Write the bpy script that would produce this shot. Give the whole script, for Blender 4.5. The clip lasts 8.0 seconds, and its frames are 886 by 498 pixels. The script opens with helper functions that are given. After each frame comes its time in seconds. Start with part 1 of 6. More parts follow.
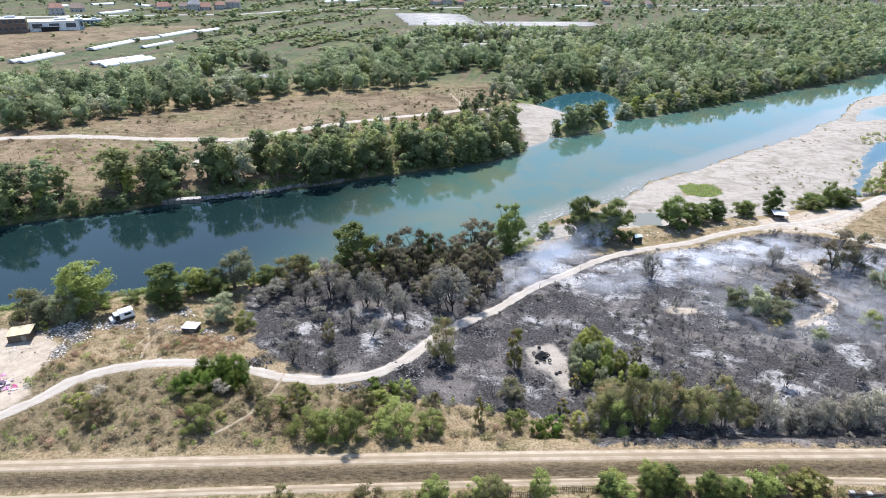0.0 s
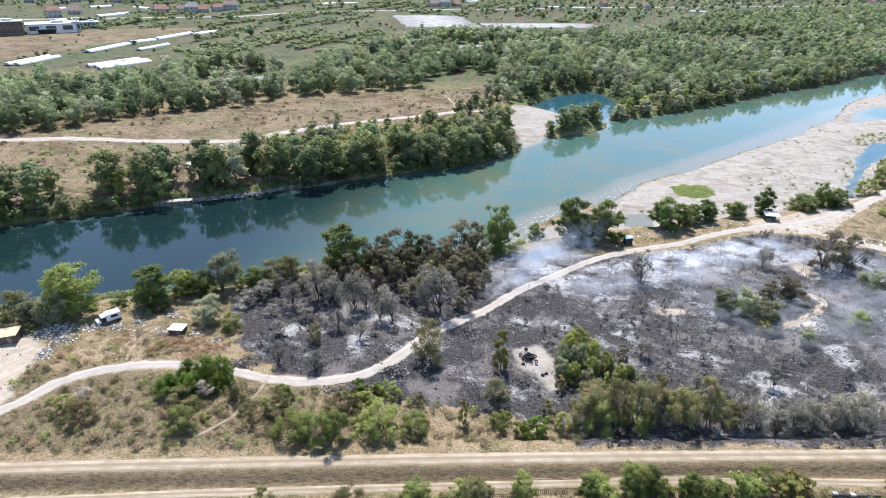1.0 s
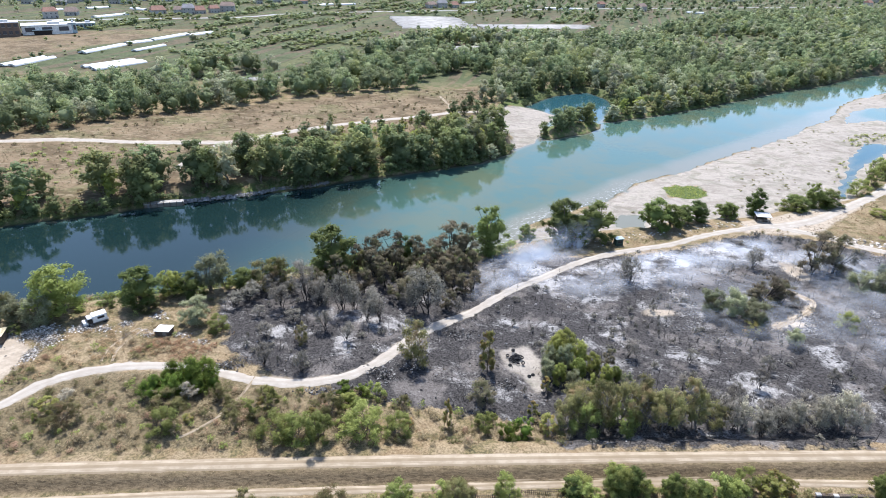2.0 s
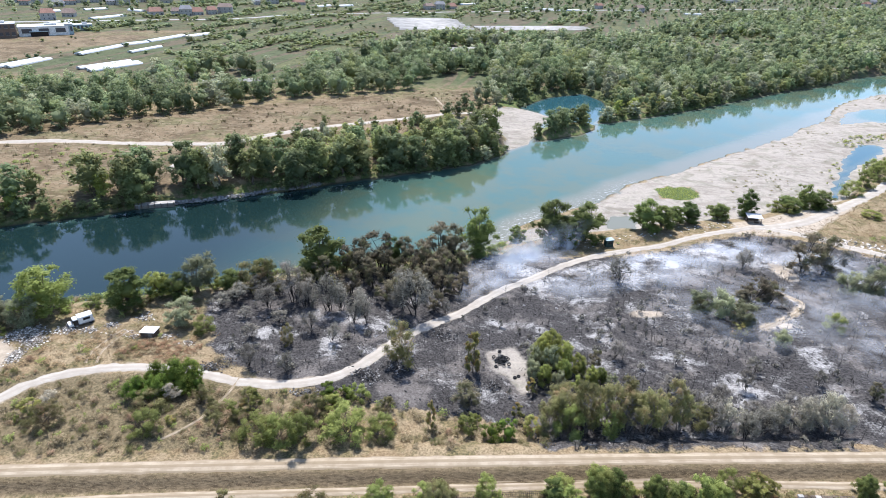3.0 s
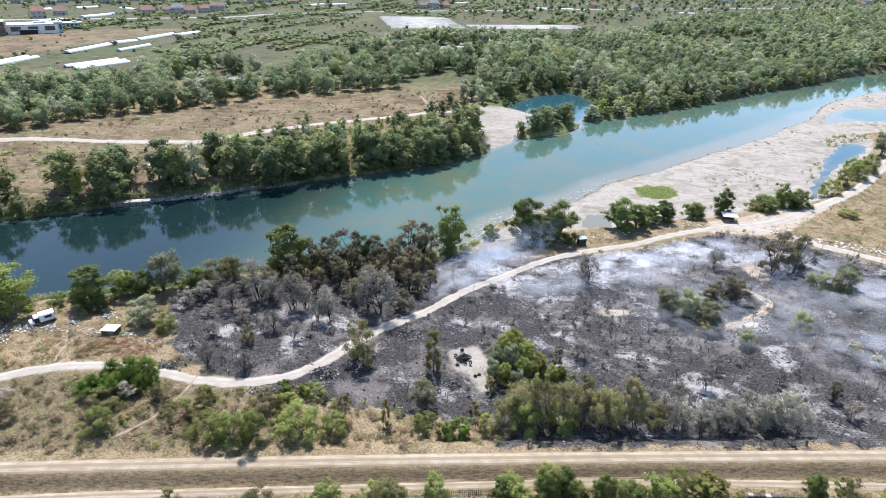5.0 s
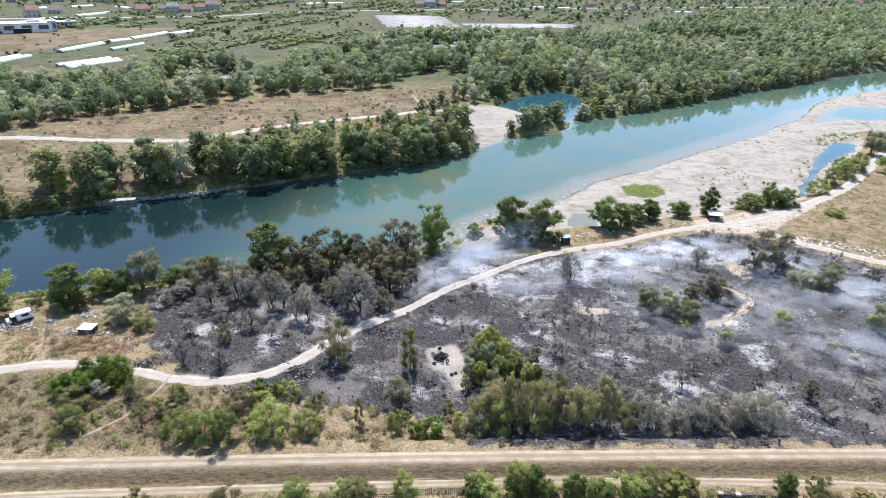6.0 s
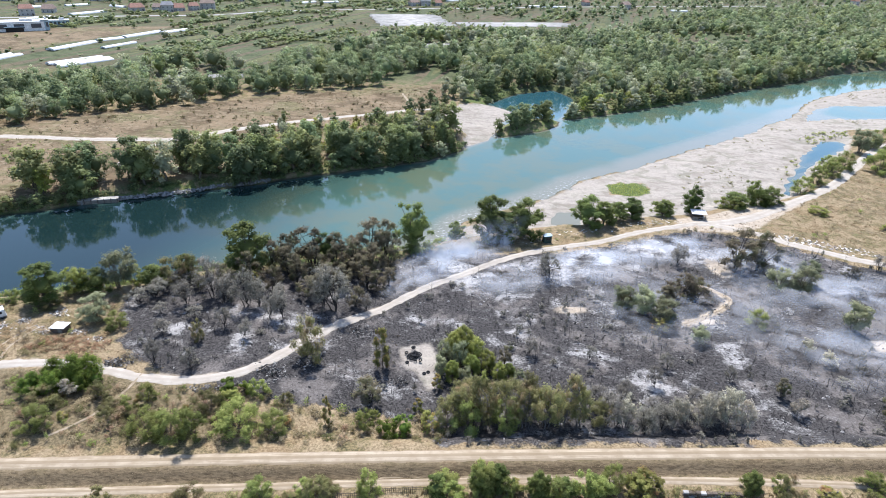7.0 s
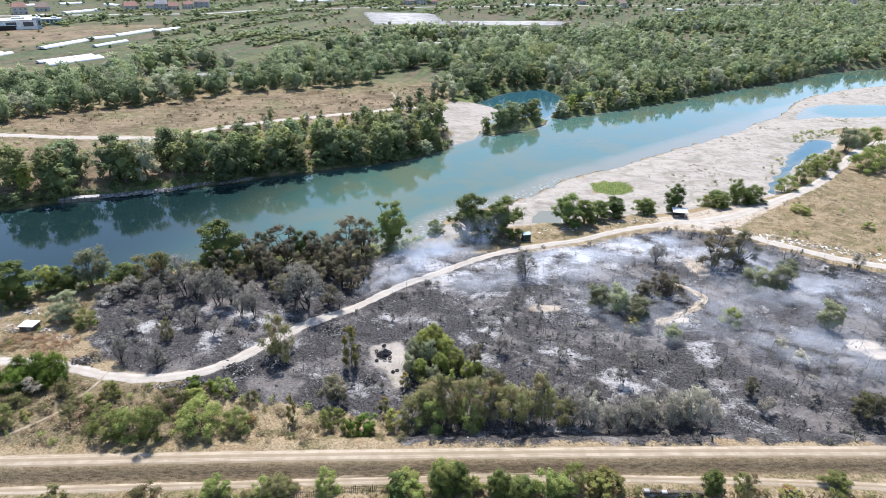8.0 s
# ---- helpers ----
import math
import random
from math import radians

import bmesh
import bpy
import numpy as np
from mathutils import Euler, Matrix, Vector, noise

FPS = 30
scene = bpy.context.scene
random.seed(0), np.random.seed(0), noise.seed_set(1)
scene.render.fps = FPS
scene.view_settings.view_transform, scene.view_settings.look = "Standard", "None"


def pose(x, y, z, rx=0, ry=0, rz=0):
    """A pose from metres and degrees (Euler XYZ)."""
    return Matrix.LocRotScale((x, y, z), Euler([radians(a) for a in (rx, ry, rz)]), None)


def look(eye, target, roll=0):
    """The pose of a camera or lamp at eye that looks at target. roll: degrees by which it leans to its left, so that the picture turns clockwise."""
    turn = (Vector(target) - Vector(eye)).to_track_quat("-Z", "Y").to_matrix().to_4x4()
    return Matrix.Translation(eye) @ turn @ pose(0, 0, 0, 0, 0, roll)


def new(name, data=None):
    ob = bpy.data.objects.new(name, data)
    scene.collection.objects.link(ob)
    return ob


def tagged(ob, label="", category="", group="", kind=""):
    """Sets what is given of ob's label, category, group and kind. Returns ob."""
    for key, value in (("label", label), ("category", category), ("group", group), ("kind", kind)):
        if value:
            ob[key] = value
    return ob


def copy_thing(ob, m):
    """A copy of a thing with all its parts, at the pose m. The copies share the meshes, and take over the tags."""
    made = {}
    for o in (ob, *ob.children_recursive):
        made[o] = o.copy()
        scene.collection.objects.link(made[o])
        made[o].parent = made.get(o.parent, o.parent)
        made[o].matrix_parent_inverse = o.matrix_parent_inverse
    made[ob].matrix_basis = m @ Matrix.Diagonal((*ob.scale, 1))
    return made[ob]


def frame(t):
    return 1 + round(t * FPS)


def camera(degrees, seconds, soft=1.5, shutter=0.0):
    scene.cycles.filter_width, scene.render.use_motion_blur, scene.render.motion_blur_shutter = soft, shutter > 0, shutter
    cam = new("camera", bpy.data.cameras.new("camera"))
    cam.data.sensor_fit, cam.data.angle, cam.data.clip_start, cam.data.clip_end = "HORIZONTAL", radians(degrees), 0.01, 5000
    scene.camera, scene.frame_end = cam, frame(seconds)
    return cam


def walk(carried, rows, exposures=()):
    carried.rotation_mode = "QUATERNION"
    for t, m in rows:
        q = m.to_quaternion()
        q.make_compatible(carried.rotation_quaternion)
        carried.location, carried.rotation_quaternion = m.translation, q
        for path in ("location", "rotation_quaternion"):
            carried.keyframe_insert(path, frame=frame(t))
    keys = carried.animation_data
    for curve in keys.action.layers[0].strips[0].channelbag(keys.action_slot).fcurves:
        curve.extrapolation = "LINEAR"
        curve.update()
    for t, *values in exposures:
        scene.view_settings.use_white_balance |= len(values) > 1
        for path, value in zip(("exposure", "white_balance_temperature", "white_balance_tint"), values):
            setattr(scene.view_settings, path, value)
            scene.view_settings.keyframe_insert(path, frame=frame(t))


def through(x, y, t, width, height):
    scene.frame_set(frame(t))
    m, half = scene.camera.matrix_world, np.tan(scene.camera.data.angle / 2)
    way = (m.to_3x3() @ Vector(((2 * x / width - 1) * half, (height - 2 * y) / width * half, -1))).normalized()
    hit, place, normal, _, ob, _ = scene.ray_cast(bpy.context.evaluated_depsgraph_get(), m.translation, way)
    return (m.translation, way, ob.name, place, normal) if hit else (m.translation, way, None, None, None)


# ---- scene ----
cam = camera(73.7, 8.0, 0.75)
PATH = [
    (0, (0.312, -0.184, 67.779), (0.316, 1.589, 66.855), 1.9),
    (0.5, (1.554, -0.12, 67.719), (1.558, 1.656, 66.798), 1.9),
    (1, (2.882, -0.119, 67.755), (2.885, 1.657, 66.836), 1.8),
    (1.5, (4.063, -0.066, 67.798), (4.068, 1.711, 66.88), 1.8),
    (3, (7.807, 0.151, 67.789), (7.812, 1.93, 66.877), 1.8),
    (3.5, (9.38, 0.223, 67.766), (9.387, 2.003, 66.855), 1.8),
    (4, (11.056, 0.213, 67.764), (11.064, 1.993, 66.852), 1.8),
    (4.5, (12.783, 0.281, 67.754), (12.791, 2.061, 66.84), 1.9),
    (6, (18.886, 0.437, 67.654), (18.895, 2.214, 66.737), 1.9),
    (6.5, (21.132, 0.535, 67.685), (21.142, 2.311, 66.766), 1.9),
    (7, (23.754, 0.679, 67.613), (23.764, 2.455, 66.693), 1.9),
    (7.5, (26.479, 0.849, 67.456), (26.488, 2.624, 66.535), 1.9),
    (8, (29.282, 0.9, 67.514), (29.292, 2.674, 66.591), 1.9),
]
walk(cam, [(t, look(eye, target, roll)) for t, eye, target, roll in PATH], [(0.0, 1.33, 6080, 13), (8.0, 1.33, 6080, 13)])


# ---------- light ----------
SUN_EL, SUN_AZ = 61.0, -8.0   # degrees up, and from straight ahead to the right
world = bpy.data.worlds.new("sky")
scene.world = world
world.use_nodes = True
wn = world.node_tree.nodes
sky = wn.new("ShaderNodeTexSky")
sky.sky_type, sky.sun_disc = "NISHITA", False
sky.sun_elevation, sky.sun_rotation = radians(SUN_EL), radians(SUN_AZ)
sky.dust_density, sky.altitude = 0.6, 50
world.node_tree.links.new(sky.outputs[0], wn["Background"].inputs[0])
wn["Background"].inputs[1].default_value = 0.115
sun_data = bpy.data.lights.new("sun", "SUN")
sun_data.energy, sun_data.angle, sun_data.color = 3.5, radians(0.55), (1.0, 0.965, 0.91)
sun = new("sun", sun_data)
sun.matrix_world = look((120 * math.sin(radians(SUN_AZ)), 120 * math.cos(radians(SUN_AZ)), 120 * math.tan(radians(SUN_EL))), (0, 0, 0))


# ---------- material helpers ----------
class Mat:
    """A node material with short calls for its nodes."""

    def __init__(self, name, rough=0.9):
        self.mat = bpy.data.materials.new(name)
        self.mat.use_nodes = True
        self.tree = self.mat.node_tree
        self.bsdf = self.tree.nodes["Principled BSDF"]
        self.out = self.tree.nodes["Material Output"]
        self.bsdf.inputs["Roughness"].default_value = rough
        self.bsdf.inputs["Specular IOR Level"].default_value = 0.25

    def node(self, kind, **inputs):
        n = self.tree.nodes.new(kind)
        for key, value in inputs.items():
            self.put(value, n.inputs[key.replace("_", " ")])
        return n

    def put(self, value, socket):
        if isinstance(value, bpy.types.NodeSocket):
            self.tree.links.new(value, socket)
        elif isinstance(value, tuple) and len(value) == 3 and socket.type == "RGBA":
            socket.default_value = (*value, 1)
        else:
            socket.default_value = value

    def pos(self, sx=1.0, sy=1.0, sz=1.0, turn=0.0, local=False):
        src = self.node("ShaderNodeTexCoord").outputs["Object"] if local else self.node("ShaderNodeNewGeometry").outputs["Position"]
        m = self.node("ShaderNodeMapping", Vector=src)
        m.inputs["Scale"].default_value = (sx, sy, sz)
        m.inputs["Rotation"].default_value = (0, 0, radians(turn))
        return m.outputs[0]

    def noise(self, scale, detail=4.0, rough=0.6, vec=None, distort=0.0):
        n = self.node("ShaderNodeTexNoise", Scale=scale, Detail=detail, Roughness=rough, Distortion=distort)
        self.put(vec if vec is not None else self.pos(), n.inputs["Vector"])
        return n.outputs["Fac"]

    def attr(self, name):
        n = self.node("ShaderNodeAttribute")
        n.attribute_name = name
        return n.outputs["Fac"]

    def math(self, op, a, b=0.0, c=0.0):
        n = self.node("ShaderNodeMath")
        n.operation = op
        for i, v in enumerate((a, b, c)):
            self.put(v, n.inputs[i])
        return n.outputs[0]

    def step(self, value, lo, hi, a=0.0, b=1.0):
        n = self.node("ShaderNodeMapRange")
        n.interpolation_type = "SMOOTHSTEP"
        for key, v in (("Value", value), ("From Min", lo), ("From Max", hi), ("To Min", a), ("To Max", b)):
            self.put(v, n.inputs[key])
        return n.outputs[0]

    def mix(self, fac, a, b, mode="MIX"):
        n = self.node("ShaderNodeMix")
        n.data_type, n.blend_type = "RGBA", mode
        self.put(fac, n.inputs[0]), self.put(a, n.inputs[6]), self.put(b, n.inputs[7])
        return n.outputs[2]

    def color(self, c):
        self.put(c, self.bsdf.inputs["Base Color"])
        return self

    def bump(self, height, strength=0.5, distance=0.1):
        b = self.node("ShaderNodeBump", Strength=strength, Distance=distance, Height=height)
        self.put(b.outputs[0], self.bsdf.inputs["Normal"])
        return self


def leaf_material(name, dark, mid, light, through=0.5, dry=None):
    """Foliage: colours by leaf and by plant, with light passing through."""
    m = Mat(name, 0.6)
    m.bsdf.inputs["Specular IOR Level"].default_value = 0.1
    isle = m.node("ShaderNodeNewGeometry").outputs["Random Per Island"]
    plant = m.math("FRACT", m.math("ADD", m.node("ShaderNodeObjectInfo").outputs["Random"], m.attr("tone")))
    c = m.mix(m.step(isle, 0.0, 0.6, 0.4, 1.0), dark, mid)
    c = m.mix(m.step(isle, 0.55, 1.0, 0.0, 0.75), c, light)
    if dry:
        patch = m.noise(0.35, 2.0)
        c = m.mix(m.step(patch, 0.5, 0.68), c, dry)
    hue = m.node("ShaderNodeHueSaturation", Color=c)
    m.put(m.step(plant, 0, 1, 0.482, 0.507), hue.inputs["Hue"])
    m.put(m.step(m.math("FRACT", m.math("MULTIPLY", plant, 7.31)), 0, 1, 0.72, 1.3), hue.inputs["Value"])
    m.color(hue.outputs[0])
    tr = m.node("ShaderNodeBsdfTranslucent", Color=hue.outputs[0])
    mx = m.node("ShaderNodeMixShader")
    mx.inputs[0].default_value = through
    m.put(m.bsdf.outputs[0], mx.inputs[1]), m.put(tr.outputs[0], mx.inputs[2])
    m.put(mx.outputs[0], m.out.inputs["Surface"])
    return m.mat


def plain(name, c, rough=0.8, vary=0.25, scale=1.5, metal=0.0, bump=0.0):
    """A painted, wooden or stony surface with stains and grain."""
    m = Mat(name, rough)
    n = m.noise(scale, 5.0, vec=m.pos(local=True))
    f = m.noise(scale * 9, 3.0, vec=m.pos(local=True))
    dark = tuple(v * (1 - vary) for v in c)
    col = m.mix(m.step(n, 0.35, 0.65), c, dark)
    m.color(m.mix(m.step(f, 0.45, 0.75, 0.0, 0.5), col, tuple(v * (1 - 0.6 * vary) for v in c)))
    m.bsdf.inputs["Metallic"].default_value = metal
    if bump:
        m.bump(f, bump, 0.05)
    return m.mat


# ---------- the lie of the land ----------
WATER_Z = -3.6
NEAR_SHORE = [(-900, -60), (-260, 62), (-130, 92), (-95.8, 101), (-80.5, 105), (-71, 109), (-56.6, 112.5), (-42.6, 116.5), (-29.8, 124),
              (-11.3, 130), (8.8, 134.5), (20, 139), (27, 146), (30, 155), (40, 163), (57.2, 175), (70.8, 191), (97, 209.5), (123, 231),
              (151.7, 251.5), (178, 276.5), (194, 289.5), (208, 308), (222, 325), (237, 338), (268, 359), (301, 374), (420, 440), (900, 640)]
FAR_SHORE = [(900, 800), (430, 500), (342, 440), (279, 407), (238, 374), (199, 351), (160, 322), (133, 303), (105, 285), (84, 273.5), (78, 272),
             (91, 303), (91, 317), (84, 334), (63, 322), (50, 304), (44, 297), (53, 288), (60, 278), (50, 264), (46, 250), (42, 236), (33, 226),
             (30, 219.5), (17.4, 207.5), (-4.9, 196.4), (-29.5, 184), (-33.7, 180.4), (-46.9, 174.3), (-66, 168), (-81.4, 159.3),
             (-94, 152), (-104.8, 148.4), (-117.6, 142), (-150, 128), (-300, 90), (-900, -20)]
RIVER = NEAR_SHORE + FAR_SHORE
ISLAND = [(44.5, 246), (48, 241), (55, 244.5), (66, 251.5), (74, 259), (76.5, 268), (71, 271), (60, 267), (51, 260)]
POND = [(186, 250), (194, 250), (195, 246), (184, 233), (172, 223), (163, 215.5), (155, 205), (147, 196), (139, 184), (137.5, 185.5), (143, 194.5), (148.5, 202), (158, 213.5), (167, 227.5), (175, 237.5)]
POOL = [(55, 155), (58, 163), (63, 166), (66.5, 161), (62, 155)]
BACKWATER = [(198, 283), (207, 297), (217, 308), (228, 316), (240, 318), (267, 322), (330, 335), (330, 312), (250, 295), (227, 289), (216, 290), (207, 287)]
GRAVEL = [(22, 140), (30, 150), (44, 160), (70, 189), (97, 209), (150, 251), (178, 276), (194, 289), (208, 307), (222, 324), (237, 337), (268, 358), (330, 385), (330, 300), (240, 268),
          (205, 264), (200, 250), (188, 233), (176, 222), (166, 213), (158, 203), (150, 193), (141, 182), (126, 173), (110, 168), (95, 162), (76, 158), (60, 154), (40, 146)]
FAR_GRAVEL = [(17, 262), (24, 276), (32, 291), (49, 295), (60, 280), (50, 262), (43, 234), (31, 223), (33, 238)]
BURN_A = [(-40, 107), (-38.5, 98), (-34.5, 91), (-34, 86), (-27, 82), (-18.2, 78), (-12.2, 76), (-1, 74), (7.4, 73.6), (16.5, 72.5), (23, 71.5),
          (24, 64.9), (70, 67.0), (130, 69.0), (200, 70.6), (200, 108), (136.8, 127), (124.6, 133.6), (111.4, 145.4), (94.5, 149), (87.7, 147.2), (74.4, 141),
          (52.7, 133.2), (39.7, 132.3), (31.8, 135), (18, 131), (9.5, 122.5), (-10, 118), (-27, 113)]
SAND_SPOT = [(16.2, 91.5), (22.5, 93.5), (24.9, 88.5), (24.7, 83), (25.4, 79.2), (21.3, 79.2), (20.4, 83.2), (17.6, 84.6), (15.9, 88)]
GREEN_SPOT = [(78, 185), (84.5, 190), (93, 187.5), (92, 180.5), (84, 176), (79, 178)]
APRON = [(90, 149.5), (104, 149), (112, 152), (122, 160), (137, 172), (130, 175), (112, 165), (103, 161), (92, 157)]
DUMP_YARD = [(-96, 88.5), (-80, 88.8), (-73.4, 88.8), (-68, 84.9), (-67, 80.2), (-67.2, 75.4), (-64.6, 71.6), (-67.4, 67), (-74, 60), (-96, 58)]


TRACK = [(-78, 55), (-71, 61.5), (-66.2, 67), (-62.7, 71), (-60.2, 75), (-54.6, 79), (-46, 80.9), (-38.5, 80.8), (-31, 79.6), (-25.2, 77.9), (-17.5, 77.6),
         (-11.4, 79.2), (-7.4, 82), (-4.6, 85.7), (-1.6, 90.2), (3, 96), (7.2, 100), (12.4, 104.5), (20.3, 113), (29.7, 120.9), (38.9, 128.5), (48.6, 134.2), (57.5, 137.8), (68.7, 142.4),
         (81.5, 148.8), (93.7, 153.2), (103, 155.4)]
FORK_UP = [(96, 153.5), (113, 159), (134.5, 173.2), (155.8, 189.5), (174.3, 208), (197.5, 232), (214, 243), (260, 262)]
FORK_OUT = [(98, 155), (111.2, 148.6), (118.9, 142.2), (127.6, 136.4), (140, 131), (170, 122), (240, 110)]
FOOTPATH = [(-25.8, 79), (-26.2, 76), (-27.4, 71.8), (-29.6, 68), (-33, 64.5)]
LOOP = [(82, 118.5), (85, 117), (88, 112.5), (84, 107.5), (74.4, 101.8)]
FAR_TRACK = [(-260, 170), (-185, 194), (-160, 205.5), (-138, 211), (-113, 210.8), (-75, 214), (-59.3, 228), (-39.3, 242.6), (-12, 259.6), (3, 270), (12, 275), (20, 277)]
FAR_BRANCH = [(-77, 213), (-82, 201), (-82.7, 184)]


def smooth(a, b, v):
    t = np.clip((v - a) / (b - a), 0, 1)
    return t * t * (3 - 2 * t)


def inside(poly, x, y):
    """Metres to the outline of poly, positive inside it."""
    x, y = np.asarray(x, float), np.asarray(y, float)
    best, odd = np.full(x.shape, 1e9), np.zeros(x.shape, bool)
    for (ax, ay), (bx, by) in zip(poly, poly[1:] + poly[:1]):
        dx, dy = bx - ax, by - ay
        u = np.clip(((x - ax) * dx + (y - ay) * dy) / (dx * dx + dy * dy), 0, 1)
        best = np.minimum(best, (x - ax - u * dx) ** 2 + (y - ay - u * dy) ** 2)
        if ay != by:
            odd ^= ((ay > y) != (by > y)) & (x < dx * (y - ay) / dy + ax)
    return np.where(odd, 1, -1) * np.sqrt(best)


def near_line(points, x, y):
    """Metres to a line."""
    best = np.full(np.shape(x), 1e9)
    for (ax, ay), (bx, by) in zip(points, points[1:]):
        dx, dy = bx - ax, by - ay
        u = np.clip(((x - ax) * dx + (y - ay) * dy) / (dx * dx + dy * dy), 0, 1)
        best = np.minimum(best, (x - ax - u * dx) ** 2 + (y - ay - u * dy) ** 2)
    return np.sqrt(best)


def wave(x, y, k, seed=0.0):
    """Cheap smooth unevenness, about -1 to 1."""
    s = seed * 1.7
    return (np.sin(x * k + 1.3 * np.sin(y * k * 0.71 + s) + s) * np.cos(y * k * 1.13 + 1.1 * np.sin(x * k * 0.63 + 2 * s))
            + 0.5 * np.sin((x * 0.8 + y * 0.6) * k * 2.3 + s) * np.sin((y * 0.8 - x * 0.6) * k * 2.1 + 3 * s)) / 1.4


def levee_line(x):
    """The middle of the road on the levee."""
    return 62.0 + 0.06 * x - 0.00012 * x * x


def water_depth(x, y):
    d = np.minimum(inside(RIVER, x, y), -inside(ISLAND, x, y))
    for poly in (POND, POOL, BACKWATER):
        d = np.maximum(d, inside(poly, x, y))
    edge = 1 + 2.2 * smooth(-4, 1, inside(GRAVEL, x, y))
    return d + edge * (0.5 * wave(x, y, 0.38, 2) + 0.25 * wave(x, y, 1.3, 5))


def height(x, y):
    """The ground's height."""
    x, y = np.asarray(x, float), np.asarray(y, float)
    near = (1.7 - 2.2 * smooth(-15, 15, x)) * (1 - smooth(105, 130, y)) - 1.4 * smooth(105, 135, y)
    far = -0.3 - 1.7 * smooth(230, 290, y) + 2.0 * smooth(320, 420, y)
    across = smooth(-4, 4, inside(FAR_SIDE, x, y))
    h = near * (1 - across) + far * across
    rough = 0.3 * (1 - 0.8 * across) + 0.7 * smooth(0, 6, inside(BURN_A, x, y))
    for line in (TRACK, FORK_UP, FORK_OUT, LOOP):
        rough = rough * smooth(1.2, 4.5, near_line(line, x, y))
    h = h + 0.22 * wave(x, y, 0.16, 1) + 0.14 * rough * wave(x, y, 0.55, 3) + 0.1 * rough * wave(x, y, 1.5, 4)
    d = y - levee_line(x)
    band = 1.5 + 0.03 * wave(x, y, 0.4, 6)
    foot = 0.25 + 0.04 * wave(x, y, 0.3, 7)
    h = np.where(d < 8, h * smooth(1.8, 6, d) + band * (1 - smooth(1.8, 6, d)), h)
    h = np.where(d < -1.8, foot + (band - foot) * np.clip((d + 3.3) / 1.5, 0, 1), h)
    sand = np.maximum(inside(GRAVEL, x, y), inside(FAR_GRAVEL, x, y))
    bar = -2.55 + 0.24 * wave(x, y, 0.3, 8) + 0.2 * wave(x, y, 0.8, 9)
    g = smooth(-3, 2, sand)
    h = h * (1 - g) + bar * g
    w = water_depth(x, y)
    slope = 0.55 * (1 - g) + 0.09 * g
    bank = WATER_Z + np.where(w > 0, -np.minimum(w * (0.3 - 0.22 * g), 2.5), -w * slope)
    return np.minimum(h, bank)


FAR_SIDE = [(-4000, 60)] + [(-900, 10)] + [((a + c) / 2, (b + d) / 2) for (a, b), (c, d) in
            (((-300, 85), (-300, 80)), ((-95, 120), (-105, 140)), ((-40, 140), (-30, 160)), ((10, 165), (15, 185)), ((45, 195), (60, 220)),
             ((105, 245), (120, 265)), ((190, 320), (200, 325)), ((420, 460), (430, 470)))] + [(900, 720), (4000, 1500), (4000, 5000), (-4000, 5000)]


def spaced(stops):
    """Grid lines from (place, step) stops, the step growing evenly between them."""
    out = [stops[0][0]]
    for (a, s), (b, t) in zip(stops, stops[1:]):
        while out[-1] < b - 1e-6:
            u = (out[-1] - a) / (b - a)
            out.append(min(b, out[-1] + s * (t / s) ** max(0, u)))
    return np.array(out)


def link_mesh(name, verts, faces, material, parent=None, label="", category="", group="", kind="", flat=False):
    me = bpy.data.meshes.new(name)
    me.from_pydata([tuple(v) for v in verts] if not isinstance(verts, np.ndarray) else verts.tolist(), [],
                   faces if not isinstance(faces, np.ndarray) else faces.tolist())
    me.materials.append(material)
    if not flat:
        me.shade_smooth()
    ob = new(name, me)
    if parent:
        ob.parent = parent
    return tagged(ob, label, category, group, kind)


def grid_faces(nx, ny):
    i = np.arange((nx - 1) * (ny - 1))
    a = (i // (nx - 1)) * nx + i % (nx - 1)
    return np.stack([a, a + 1, a + nx + 1, a + nx], 1)


def give(ob, name, values):
    ob.data.attributes.new(name, "FLOAT", "POINT").data.foreach_set("value", np.asarray(values, np.float32))


